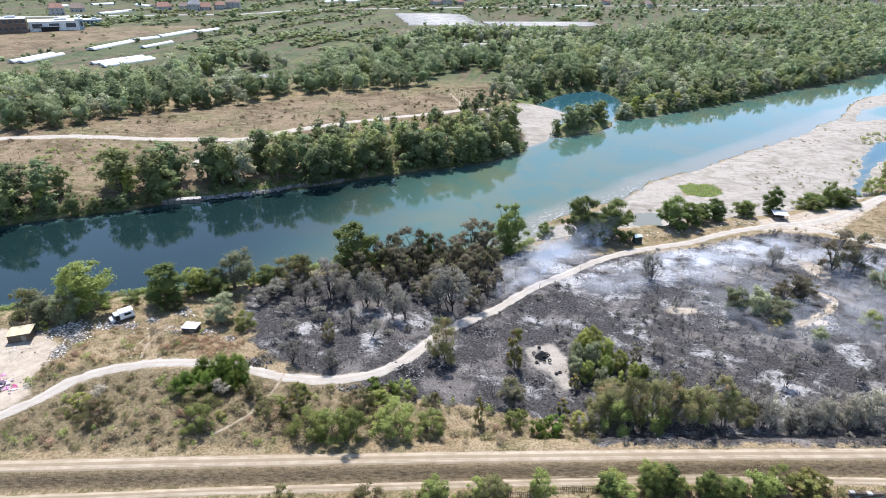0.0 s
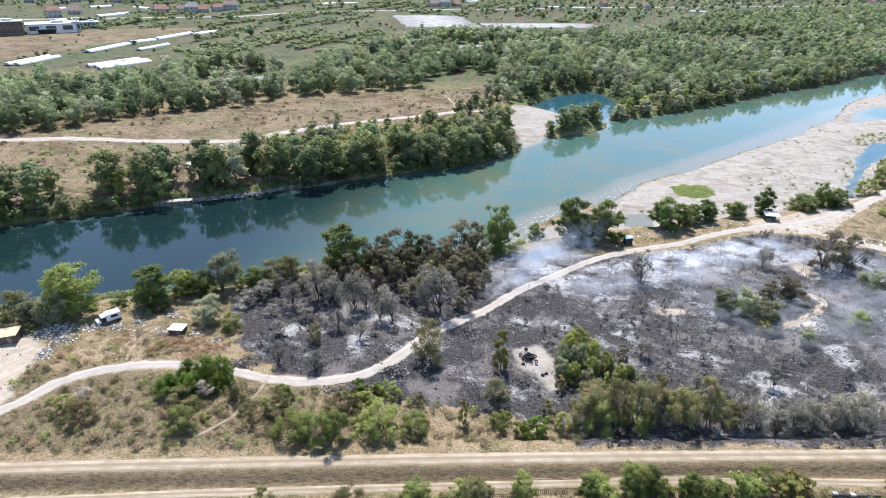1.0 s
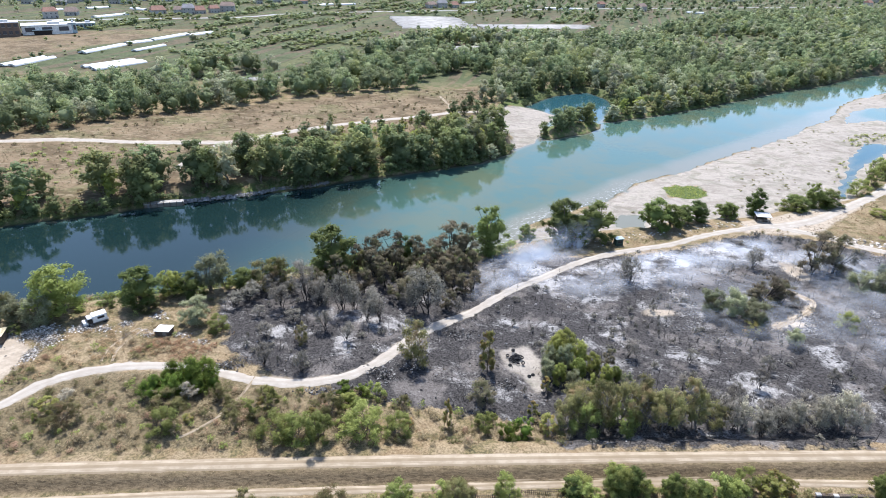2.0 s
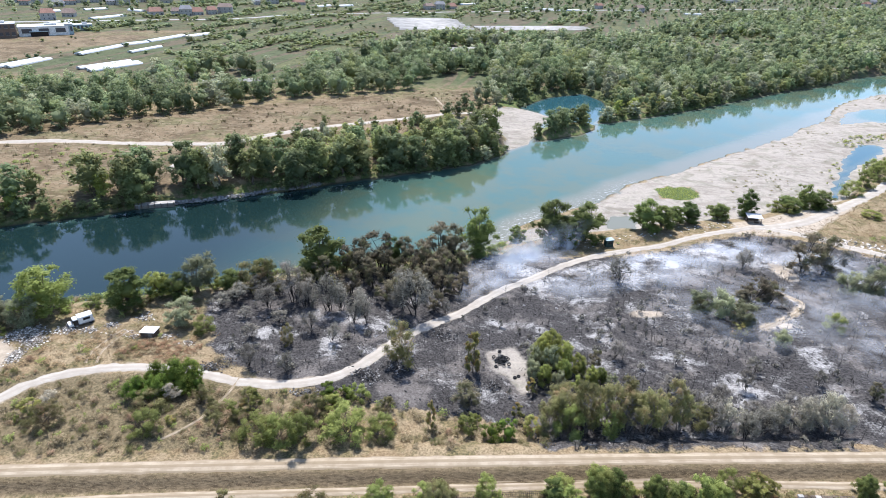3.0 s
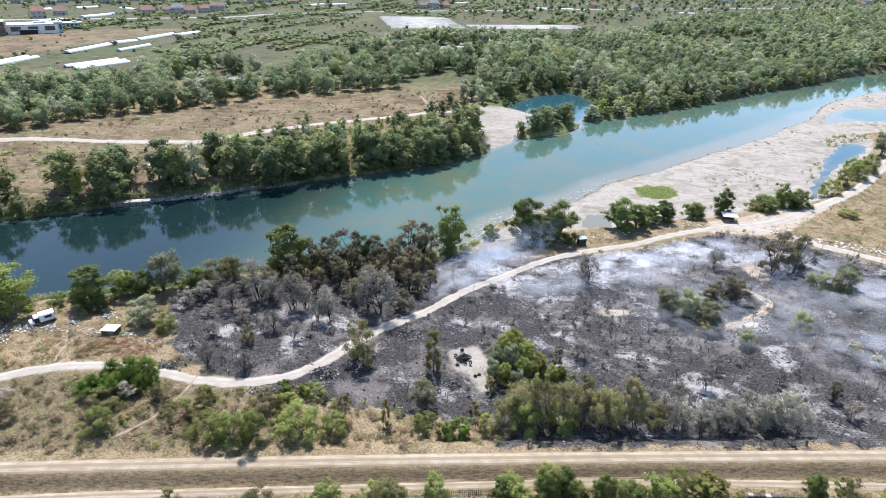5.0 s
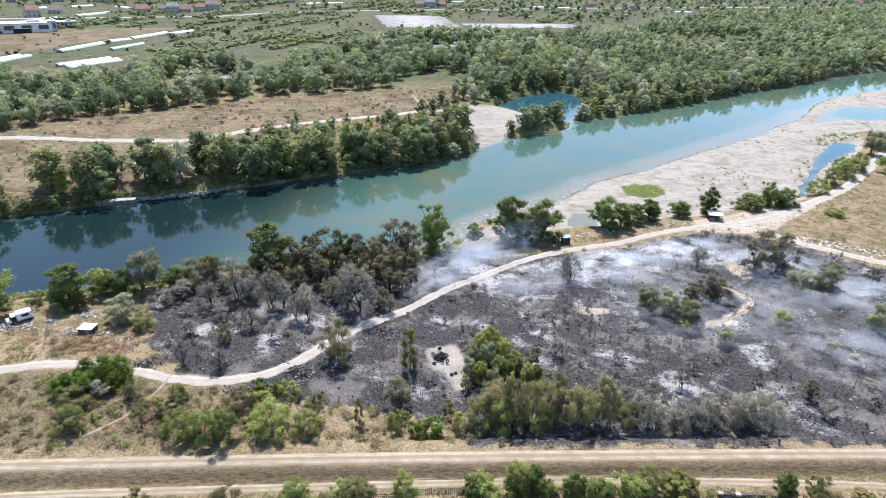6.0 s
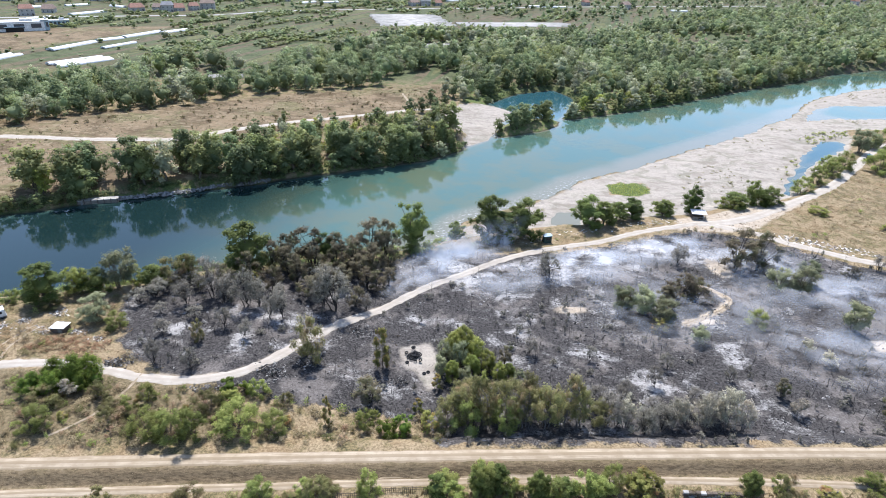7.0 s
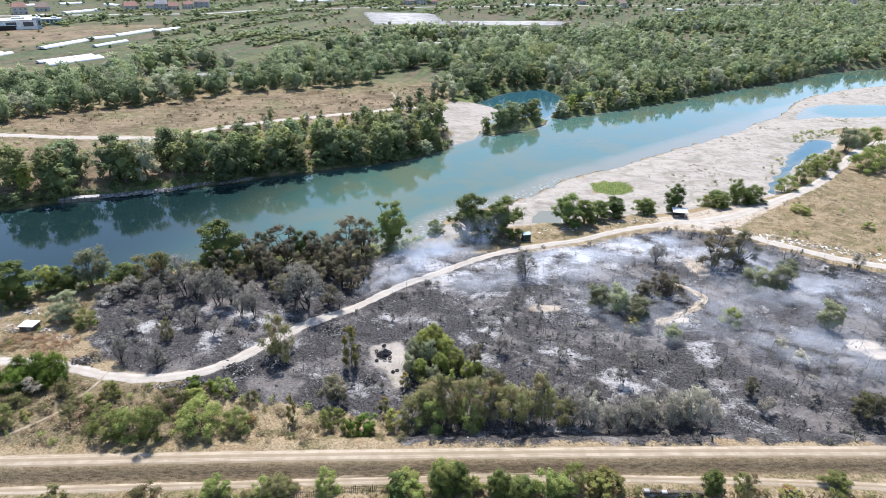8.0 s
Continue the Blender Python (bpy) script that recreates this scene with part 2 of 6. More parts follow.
# ---------- ground ----------
def ground_material():
    m = Mat("earth_and_dry_grass", 0.95)
    m.bsdf.inputs["Specular IOR Level"].default_value = 0.1
    big, mid, fine = m.noise(0.045, 3.0), m.noise(0.35, 4.0), m.noise(2.6, 5.0, 0.7)
    tiny = m.noise(9.0, 3.0, 0.7)
    # dry grass, from straw to olive
    c = m.mix(m.step(fine, 0.38, 0.62), (0.16, 0.12, 0.07), (0.3, 0.232, 0.142))
    c = m.mix(m.step(mid, 0.42, 0.6), c, m.mix(m.step(fine, 0.36, 0.64), (0.075, 0.068, 0.034), (0.2, 0.155, 0.08)))
    c = m.mix(m.step(m.noise(0.1, 5.0, 0.7), 0.5, 0.62, 0.0, 0.7), c, m.mix(m.step(fine, 0.4, 0.65), (0.16, 0.11, 0.062), (0.275, 0.2, 0.115)))
    # brown-olive undergrowth between the bushes
    under = m.math("ADD", m.attr("under"), m.math("MULTIPLY", m.math("SUBTRACT", m.noise(0.22, 5.0, 0.68), 0.5), 2.2))
    c = m.mix(m.step(under, 0.3, 0.75, 0.0, 0.85), c, m.mix(m.step(fine, 0.36, 0.64), (0.075, 0.062, 0.034), (0.175, 0.138, 0.082)))
    # green growth
    veg = m.attr("veg")
    green = m.mix(m.step(fine, 0.35, 0.65), (0.05, 0.075, 0.022), (0.13, 0.155, 0.055))
    c = m.mix(m.step(m.math("ADD", veg, m.math("MULTIPLY", m.math("SUBTRACT", mid, 0.5), 1.6)), 0.35, 0.75), c, green)
    # the plain's strips of field
    rows = m.node("ShaderNodeMapping", Vector=m.pos(turn=18.0))
    rows.inputs["Scale"].default_value = (0.05, 0.004, 0.0)
    strip = m.noise(1.0, 2.0, 0.5, rows.outputs[0])
    # strip colours hold extra blue in place of distant haze
    plot = m.mix(m.step(strip, 0.455, 0.475), (0.11, 0.122, 0.062), (0.155, 0.118, 0.08))
    plot = m.mix(m.step(strip, 0.535, 0.545), plot, (0.09, 0.108, 0.052))
    plot = m.mix(m.step(strip, 0.58, 0.59), plot, (0.15, 0.145, 0.07))
    plot = m.mix(m.step(m.noise(0.012, 4.0, 0.6), 0.5, 0.58, 0.0, 0.8), plot, m.mix(m.step(strip, 0.42, 0.5), (0.135, 0.1, 0.06), (0.12, 0.115, 0.06)))
    plot = m.mix(m.step(m.noise(0.09, 8.0, 0.78), 0.5, 0.6, 0.0, 0.75), plot, (0.05, 0.062, 0.028))
    plot = m.mix(m.step(fine, 0.4, 0.7, 0.0, 0.5), plot, (0.05, 0.068, 0.028))
    plot = m.mix(m.step(m.noise(0.5, 6.0, 0.75), 0.48, 0.64, 0.0, 0.55), plot, (0.04, 0.052, 0.024))
    dull = m.node("ShaderNodeHueSaturation", Color=plot, Value=0.86)
    c = m.mix(m.attr("plain"), c, dull.outputs[0])
    # heath on the far bank
    heath = m.mix(m.step(m.noise(0.055, 7.0, 0.68), 0.4, 0.6), (0.1, 0.072, 0.042), (0.19, 0.14, 0.086))
    heath = m.mix(m.step(m.noise(0.03, 6.0, 0.7), 0.5, 0.6, 0.0, 0.75), heath, m.mix(m.step(mid, 0.4, 0.6), (0.1, 0.095, 0.045), (0.17, 0.15, 0.075)))
    heath = m.mix(m.step(m.noise(0.3, 6.0, 0.75, m.pos(0.6, 1.4, 1.0, 18)), 0.52, 0.6, 0.0, 0.8), heath, (0.235, 0.185, 0.12))
    heath = m.mix(m.step(m.noise(0.8, 6.0, 0.75), 0.52, 0.62, 0.0, 0.75), heath, (0.07, 0.062, 0.032))
    c = m.mix(m.attr("heath"), c, heath)
    # burnt ground with ash
    streak = m.math("ADD", m.math("MULTIPLY", m.noise(0.24, 6.0, 0.68, m.pos(0.8, 1.2, 1.0, 20), 0.5), 0.75), m.math("MULTIPLY", m.noise(0.9, 4.0, 0.7), 0.25))
    char = m.mix(m.step(fine, 0.35, 0.65), (0.016, 0.015, 0.015), (0.078, 0.072, 0.068))
    char = m.mix(m.step(m.noise(0.1, 5.0, 0.65), 0.5, 0.62), char, m.mix(m.step(fine, 0.3, 0.7), (0.075, 0.066, 0.06), (0.165, 0.148, 0.134)))
    char = m.mix(m.step(mid, 0.55, 0.7, 0.0, 0.6), char, (0.03, 0.028, 0.027))
    ash = m.math("ADD", m.math("ADD", streak, m.math("ADD", m.math("MULTIPLY", m.attr("ash"), 0.11), m.math("MULTIPLY", m.math("SUBTRACT", m.noise(0.07, 4.0, 0.65), 0.5), 0.55))), m.math("MULTIPLY", m.math("SUBTRACT", m.noise(3.4, 6.0, 0.75), 0.5), 0.42))
    char = m.mix(m.step(ash, 0.5, 0.7, 0.0, 0.85), char, m.mix(m.step(fine, 0.4, 0.62), (0.27, 0.258, 0.245), (0.42, 0.405, 0.385)))
    edge = m.math("ADD", m.attr("burn"), m.math("MULTIPLY", m.math("SUBTRACT", mid, 0.5), 7.0))
    c = m.mix(m.step(edge, -0.6, 0.6), c, char)
    # bare dust and gravel
    stone = m.mix(m.step(fine, 0.35, 0.7), (0.265, 0.235, 0.197), (0.35, 0.315, 0.268))
    stone = m.mix(m.step(mid, 0.5, 0.72, 0.0, 0.6), stone, (0.16, 0.142, 0.118))
    stone = m.mix(m.step(m.noise(0.12, 6.0, 0.66, None, 1.0), 0.5, 0.64, 0.0, 0.6), stone, (0.16, 0.155, 0.11))
    ridge = m.noise(0.22, 7.0, 0.74, m.pos(0.5, 1.5, 1.0, -46), 0.5)
    stone = m.mix(m.step(ridge, 0.5, 0.6, 0.0, 0.6), stone, (0.19, 0.162, 0.13))
    stone = m.mix(m.step(ridge, 0.33, 0.42, 0.45, 0.0), stone, (0.44, 0.39, 0.32))
    stone = m.mix(m.step(m.noise(2.2, 3.0, 0.8), 0.63, 0.72, 0.0, 0.35), stone, (0.13, 0.115, 0.095))
    edge = m.math("ADD", m.attr("gravel"), m.math("MULTIPLY", m.math("SUBTRACT", mid, 0.5), 5.0))
    c = m.mix(m.step(edge, -0.8, 0.8), c, stone)
    # trodden dust by the tracks, and the levee's brown face
    dusty = m.math("ADD", m.attr("dust"), m.math("MULTIPLY", m.math("SUBTRACT", mid, 0.5), 2.6))
    c = m.mix(m.step(dusty, -0.7, 0.5), c, m.mix(m.step(m.noise(0.9, 6.0, 0.7), 0.35, 0.65), (0.29, 0.24, 0.18), (0.39, 0.33, 0.255)))
    face = m.mix(m.step(m.noise(3.0, 8.0, 0.75, m.pos(0.3, 1.0, 1.6, -3.4)), 0.4, 0.58), (0.08, 0.058, 0.034), (0.185, 0.138, 0.082))
    c = m.mix(m.attr("slope"), c, m.mix(m.step(tiny, 0.5, 0.7, 0.0, 0.6), face, (0.2, 0.155, 0.095)))
    # the river's bed and wet edge, earth darkened further for the shade under the banks
    c = m.mix(m.step(m.attr("wet_shade"), -0.9, 0.2), c, m.mix(m.step(m.attr("gravel"), -1.0, 1.0), m.mix(m.step(mid, 0.4, 0.6), (0.055, 0.05, 0.032), (0.035, 0.035, 0.02)), (0.25, 0.228, 0.19)))
    tone = m.node("ShaderNodeHueSaturation", Color=c, Value=0.93)
    m.color(tone.outputs[0])
    return m.bump(m.math("ADD", fine, m.math("MULTIPLY", tiny, 0.5)), 0.45, 0.2).mat


def curve_points(points, step=1.0):
    """Evenly spaced points on a smooth line through points."""
    p = np.array([points[0]] + list(points) + [points[-1]], float)
    out = []
    for a, b, c, d in zip(p, p[1:], p[2:], p[3:]):
        n = max(2, int(np.hypot(*(c - b)) / step))
        for t in np.arange(n) / n:
            out.append(0.5 * (2 * b + (c - a) * t + (2 * a - 5 * b + 4 * c - d) * t * t + (3 * b - 3 * c + d - a) * t ** 3))
    return np.array(out + [p[-1]])


HEATH = [(-400, 100), (-150, 133), (-117, 147), (-94, 157), (-66, 173), (-34, 186), (-5, 203), (17, 214), (33, 232), (22, 262), (20, 290), (24, 312), (24.7, 334), (2.9, 324),
         (-40, 304), (-64, 294), (-94, 267), (-121, 253), (-146, 236), (-172, 224), (-400, 180)]


BROWN_FIELD = [(-420, 330), (-262, 348), (-240, 400), (-212, 470), (-195, 520), (-290, 478), (-420, 420)]


# middle and half-sizes of the white ash drifts and the bare sandy places in the burn
ASH = [(56, 122, 8, 8), (66, 130, 9, 5), (77, 136, 7, 4), (88, 132, 8, 4), (60, 101, 4, 6), (80, 92, 4, 4), (62, 83, 3, 5), (98, 108, 4, 2), (103, 102, 3, 1.6), (30, 120, 7, 9), (38, 111, 6, 4), (45, 126, 9, 5),
       (-24, 93, 4, 2), (-12, 90, 3, 4), (-2, 98, 4, 3), (-17, 98, 4, 2), (-4, 88, 3, 2), (22, 100, 6, 2.5), (52, 92, 5, 3), (50, 71, 5, 1.5), (38, 95, 5, 3)]
SANDY = [(52, 106, 4, 1.4), (92, 128, 2.5, 5), (112, 96, 5, 2), (79, 103, 4, 1.2), (115, 93, 4, 1.5)]


def blobs(rows, x, y):
    return np.maximum.reduce([1 - ((x - a) / u) ** 2 - ((y - b) / v) ** 2 for a, b, u, v in rows])


def build_ground():
    xs = spaced([(-4000, 500), (-420, 24), (-135, 1.5), (-80, 1.15), (110, 1.15), (215, 1.7), (420, 12), (4000, 500)])
    ys = spaced([(-400, 60), (20, 4), (52, 0.6), (80, 0.85), (105, 0.95), (160, 1.2), (300, 2.6), (480, 7), (900, 18), (4500, 400)])
    X, Y = np.meshgrid(xs, ys)
    Y = Y + (levee_line(np.clip(X, -250, 280)) - 62) * (1 - smooth(75, 125, Y))
    x, y = X.ravel(), Y.ravel()
    ob = link_mesh("ground", np.stack([x, y, height(x, y)], 1), grid_faces(len(xs), len(ys)), ground_material(),
                   label="dry grassy river plain with charred, gravelly and heathy parts", category="ground", kind="structure")
    give(ob, "burn", np.clip(inside(BURN_A, x, y), -9, 9))
    road = np.minimum.reduce([near_line(p, x, y) for p in (TRACK, FORK_UP, FORK_OUT)]) - 0.75
    road = np.minimum(road, near_line(FAR_TRACK, x, y) - 2.0)
    road = np.minimum(road, near_line(LOOP, x, y) - 0.6)
    stony = np.maximum.reduce([inside(GRAVEL, x, y), inside(FAR_GRAVEL, x, y), inside(SAND_SPOT, x, y) * 1.5 - 1, -9 + 0 * x])
    give(ob, "dust", np.clip(np.maximum(-road, np.maximum.reduce([inside(DUMP_YARD, x, y), inside(APRON, x, y), 0.9 * blobs(SANDY, x, y) - 0.2])), -4, 4))
    d0 = y - levee_line(x)
    give(ob, "under", 0.72 * smooth(2.0, 3.5, d0) * (1 - smooth(78, 81, y)) * (1 - 0.75 * smooth(-12, 2, x)) + 0.25 * smooth(2.0, 3.5, d0) * (1 - smooth(76, 80, y)) * (1 - smooth(-45, -30, x)) + 0.35 * smooth(84, 90, y) * (1 - smooth(-30, -20, x)) + 0.35 * smooth(110, 125, x))
    give(ob, "ash", np.clip(blobs(ASH, x, y), -0.35, 1) - 0.7 * smooth(82, 105, x) * (1 - smooth(112, 122, y)))
    d = y - levee_line(x)
    give(ob, "slope", smooth(-3.8, -3.3, d) * (1 - smooth(-2.0, -1.5, d)))
    stony = np.minimum(stony, -inside(GREEN_SPOT, x, y) - 1.8 * wave(x, y, 0.5, 4))
    give(ob, "gravel", np.clip(stony, -9, 9))
    give(ob, "wet_shade", np.clip(water_depth(x, y), -9, 9))
    brown = smooth(-4, 4, inside(BROWN_FIELD, x, y) + 4 * wave(x, y, 0.06, 3))
    give(ob, "heath", np.maximum(brown, smooth(-2, 2, inside(HEATH, x, y) + 2 * wave(x, y, 0.2, 3))))
    beyond = smooth(300, 360, y) * smooth(-4, 4, inside(FAR_SIDE, x, y)) * (1 - smooth(-2, 2, inside(HEATH, x, y)))
    give(ob, "plain", beyond)
    veg = 0.15 + (0.5 - 0.42 * smooth(15, 30, x) * (1 - smooth(-4, 4, inside(FAR_SIDE, x, y)))) * (1 - smooth(3, 20, -water_depth(x, y))) + 0.9 * smooth(-1, 1, inside(GREEN_SPOT, x, y) + 1.8 * wave(x, y, 0.5, 4))
    give(ob, "veg", np.clip(veg + 0.3 * smooth(280, 320, y), 0, 1))
    return ob


build_ground()


# ---------- water ----------
def water_material():
    m = Mat("river_water", 0.03)
    m.bsdf.inputs["IOR"].default_value = 1.333
    m.bsdf.inputs["Specular IOR Level"].default_value = 0.5
    d = m.attr("depth")
    n = m.noise(0.06, 4.0)
    d = m.math("ADD", d, m.math("MULTIPLY", m.math("SUBTRACT", n, 0.5), 9.0))
    c = m.mix(m.step(d, 0.3, 5.0), (0.045, 0.05, 0.034), (0.026, 0.052, 0.046))
    c = m.mix(m.step(d, 5.0, 18.0), c, (0.007, 0.018, 0.018))
    # shallow bed, its colour lightened as well for the open sky's reflection
    shoal_and_sky = m.mix(m.step(d, 0.5, 9.0), (0.15, 0.145, 0.105), m.mix(m.step(n, 0.4, 0.6), (0.055, 0.106, 0.084), (0.08, 0.107, 0.07)))
    c = m.mix(m.attr("reach"), c, shoal_and_sky)
    c = m.mix(m.attr("inlet"), c, (0.02, 0.062, 0.075))
    foam = m.noise(1.4, 4.0, 0.7, m.pos(0.6, 1.5, 1.0, 40))
    c = m.mix(m.math("MULTIPLY", m.attr("riffle"), m.step(foam, 0.56, 0.66)), c, (0.55, 0.55, 0.52))
    m.color(c)
    ripple = m.noise(1.1, 3.0, 0.6, m.pos(1.0, 1.6, 1.0, -30))
    return m.bump(ripple, 0.06, 0.1).mat


def build_water():
    xs = spaced([(-900, 80), (-140, 6), (0, 4), (110, 4), (300, 7), (900, 80)])
    ys = spaced([(-80, 30), (90, 4), (360, 4), (800, 60)])
    X, Y = np.meshgrid(xs, ys)
    x, y = X.ravel(), Y.ravel()
    ob = link_mesh("water", np.stack([x, y, np.full(x.shape, WATER_Z)], 1), grid_faces(len(xs), len(ys)), water_material(),
                   label="calm blue-green river water with shallow gravelly edges", category="river", kind="structure")
    shoal = near_line([(28, 140), (45, 158), (75, 185), (125, 226), (200, 292)], x, y)
    give(ob, "reach", smooth(-42, 14, x - 0.35 * (y - 180)) * 0.9)
    give(ob, "riffle", 1 - smooth(2, 9, near_line([(24, 146), (30, 153), (38, 160), (58, 174), (74, 190)], x, y)))
    give(ob, "inlet", smooth(0, 6, inside([(40, 296), (62, 328), (86, 340), (97, 318), (92, 300), (80, 272), (66, 274)], x, y)) + smooth(-1.5, 1.5, inside(POND, x, y)))
    # depth grows faster away from the shoal, darkening the deep, shaded far side
    give(ob, "depth", np.clip(water_depth(x, y) * (0.35 + 4.0 * smooth(8, 48, shoal)), -5, 40))


build_water()


# ---------- tracks ----------
def road_material(name, a, b, ridge=(0.24, 0.185, 0.11), much=0.55):
    m = Mat(name, 0.95)
    n, f = m.noise(0.5, 4.0), m.noise(4.0, 5.0, 0.7)
    c = m.mix(m.step(n, 0.35, 0.65), a, b)
    c = m.mix(m.step(f, 0.5, 0.75, 0.0, 0.5), c, tuple(v * 0.6 for v in a))
    across = m.attr("across")
    verge = m.step(m.math("ADD", m.math("ABSOLUTE", m.math("SUBTRACT", m.math("ABSOLUTE", across), 0.5)), m.math("MULTIPLY", m.math("SUBTRACT", n, 0.5), 0.25)), 0.2, 0.33)
    c = m.mix(m.math("MULTIPLY", verge, much), c, ridge)
    ruts = m.noise(2.2, 5.0, 0.65, m.pos(0.05, 1.6, 1.0, -3.4))
    c = m.mix(m.step(ruts, 0.5, 0.62, 0.0, 0.55), c, tuple(0.5 * (u + v) for u, v in zip(a, ridge)))
    m.color(c)
    return m.bump(f, 0.5, 0.08).mat


def ribbon(name, line, width, material, label, cols=7, step=1.0, ragged=0.35, lift=0.14):
    p = curve_points(line, step)
    t = np.gradient(p, axis=0)
    t /= np.linalg.norm(t, axis=1)[:, None]
    side = np.stack([-t[:, 1], t[:, 0]], 1)
    u = np.linspace(-1, 1, cols)
    half = width / 2
    verts, acr = [], []
    for i, q in enumerate(p):
        for k in u:
            rag = ragged * (wave(q[0], q[1], 0.9, 3 if k < 0 else 4) + 0.6 * wave(q[0], q[1], 2.7, 6 if k < 0 else 7)) * abs(k) ** 3
            e = q + side[i] * (k * half + math.copysign(1, k) * rag)
            verts.append((e[0], e[1]))
            acr.append(k)
    v = np.array(verts)
    z = height(v[:, 0], v[:, 1]) + lift * (1 - 1.15 * np.abs(acr) ** 4) - 0.04 * (np.abs(np.abs(acr) - 0.5) < 0.2)
    ob = link_mesh(name, np.column_stack([v, z]), grid_faces(cols, len(p)), material, label=label, category="track", kind="structure")
    give(ob, "across", acr)
    return ob


dust = road_material("pale_dust", (0.3, 0.265, 0.22), (0.36, 0.325, 0.275), (0.25, 0.215, 0.17), 0.4)
levee_dust = road_material("levee_dust", (0.255, 0.203, 0.138), (0.345, 0.285, 0.205), (0.16, 0.118, 0.07), 0.6)
ribbon("road", TRACK, 2.35, dust, "winding pale dirt track through the burnt scrub")
ribbon("road", FORK_UP, 3.8, dust, "rutted dirt track climbing beside the gravel bar")
ribbon("road", FORK_OUT, 3.4, dust, "pale dirt track along the edge of the burn")
ribbon("road", FAR_TRACK, 3.6, dust, "pale gravel track across the heath on the far bank", step=2.0)
ribbon("path", [(5, 273), (7, 283), (6, 292), (2, 308)], 1.3, levee_dust, "faint path over the heath", cols=5)
ribbon("road", FAR_BRANCH, 2.4, dust, "narrow side track on the far bank")
ribbon("path", FOOTPATH, 0.55, levee_dust, "narrow trodden footpath through dry grass", cols=5, step=0.5, ragged=0.12)
ribbon("path", [(-53.4, 81.7), (-53.8, 83.4), (-53.8, 86), (-52.5, 89.6), (-51.6, 91.5)], 0.5, levee_dust, "faint wheel rut over dry grass", cols=5, step=0.5, ragged=0.12, lift=0.1)
ribbon("path", [(-51.5, 81.8), (-52.0, 83.6), (-52.1, 86), (-51.2, 89.3), (-50.4, 91.3)], 0.5, levee_dust, "faint wheel rut over dry grass", cols=5, step=0.5, ragged=0.12, lift=0.1)
ribbon("path", LOOP, 1.6, levee_dust, "sandy loop path in the burnt scrub", cols=5, ragged=0.3)
ribbon("road", [(x, levee_line(x) - 0.35) for x in range(-150, 261, 10)], 2.3, levee_dust, "straight pale dirt road on top of the levee", cols=9, ragged=0.14)
LOW_ROAD = [(-150, 44.6), (-80, 51), (-42.6, 54.5), (-28, 55.8), (2.8, 58.0), (35, 60.2), (65, 61.0), (93, 60.7), (130, 59), (220, 54)]
ribbon("road", LOW_ROAD, 1.6, levee_dust, "dirt lane at the foot of the levee", cols=7, ragged=0.16)


# ---------- plants ----------
BARK = plain("bark", (0.16, 0.13, 0.1), 0.95, 0.4, 3.0)
CHARRED = plain("charred_bark", (0.035, 0.032, 0.03), 0.95, 0.4, 3.0)
ASHEN = plain("ashen_bark", (0.2, 0.185, 0.17), 0.95, 0.4, 3.0)
LEAVES = {
    "G": leaf_material("fresh_leaves", (0.15, 0.178, 0.045), (0.275, 0.31, 0.088), (0.37, 0.395, 0.135), through=0.6),
    "D": leaf_material("dark_leaves", (0.068, 0.094, 0.026), (0.135, 0.178, 0.05), (0.205, 0.245, 0.08)),
    "W": leaf_material("silver_leaves", (0.145, 0.16, 0.085), (0.255, 0.275, 0.155), (0.36, 0.37, 0.23)),
    "S": leaf_material("shrub_leaves", (0.125, 0.15, 0.042), (0.25, 0.285, 0.086), (0.36, 0.385, 0.135), through=0.58),
    "V": leaf_material("vivid_leaves", (0.06, 0.098, 0.02), (0.13, 0.19, 0.036), (0.23, 0.3, 0.06), through=0.58),
    "Y": leaf_material("yellowing_leaves", (0.14, 0.145, 0.04), (0.24, 0.24, 0.07), (0.33, 0.31, 0.105), dry=(0.3, 0.19, 0.08)),
    "O": leaf_material("olive_leaves", (0.105, 0.105, 0.042), (0.195, 0.19, 0.078), (0.285, 0.265, 0.12), through=0.58, dry=(0.24, 0.18, 0.1)),
    "N": leaf_material("dusty_leaves", (0.12, 0.13, 0.055), (0.24, 0.24, 0.1), (0.345, 0.335, 0.15), through=0.6, dry=(0.33, 0.26, 0.14)),
    "P": leaf_material("pale_dry_leaves", (0.21, 0.19, 0.13), (0.35, 0.32, 0.235), (0.47, 0.435, 0.335), through=0.35),
    "B": leaf_material("scorched_leaves", (0.085, 0.075, 0.045), (0.155, 0.135, 0.085), (0.225, 0.192, 0.125), dry=(0.13, 0.135, 0.065)),
    "A": leaf_material("ashen_twigs", (0.11, 0.1, 0.078), (0.2, 0.185, 0.148), (0.285, 0.265, 0.215), through=0.3),
}


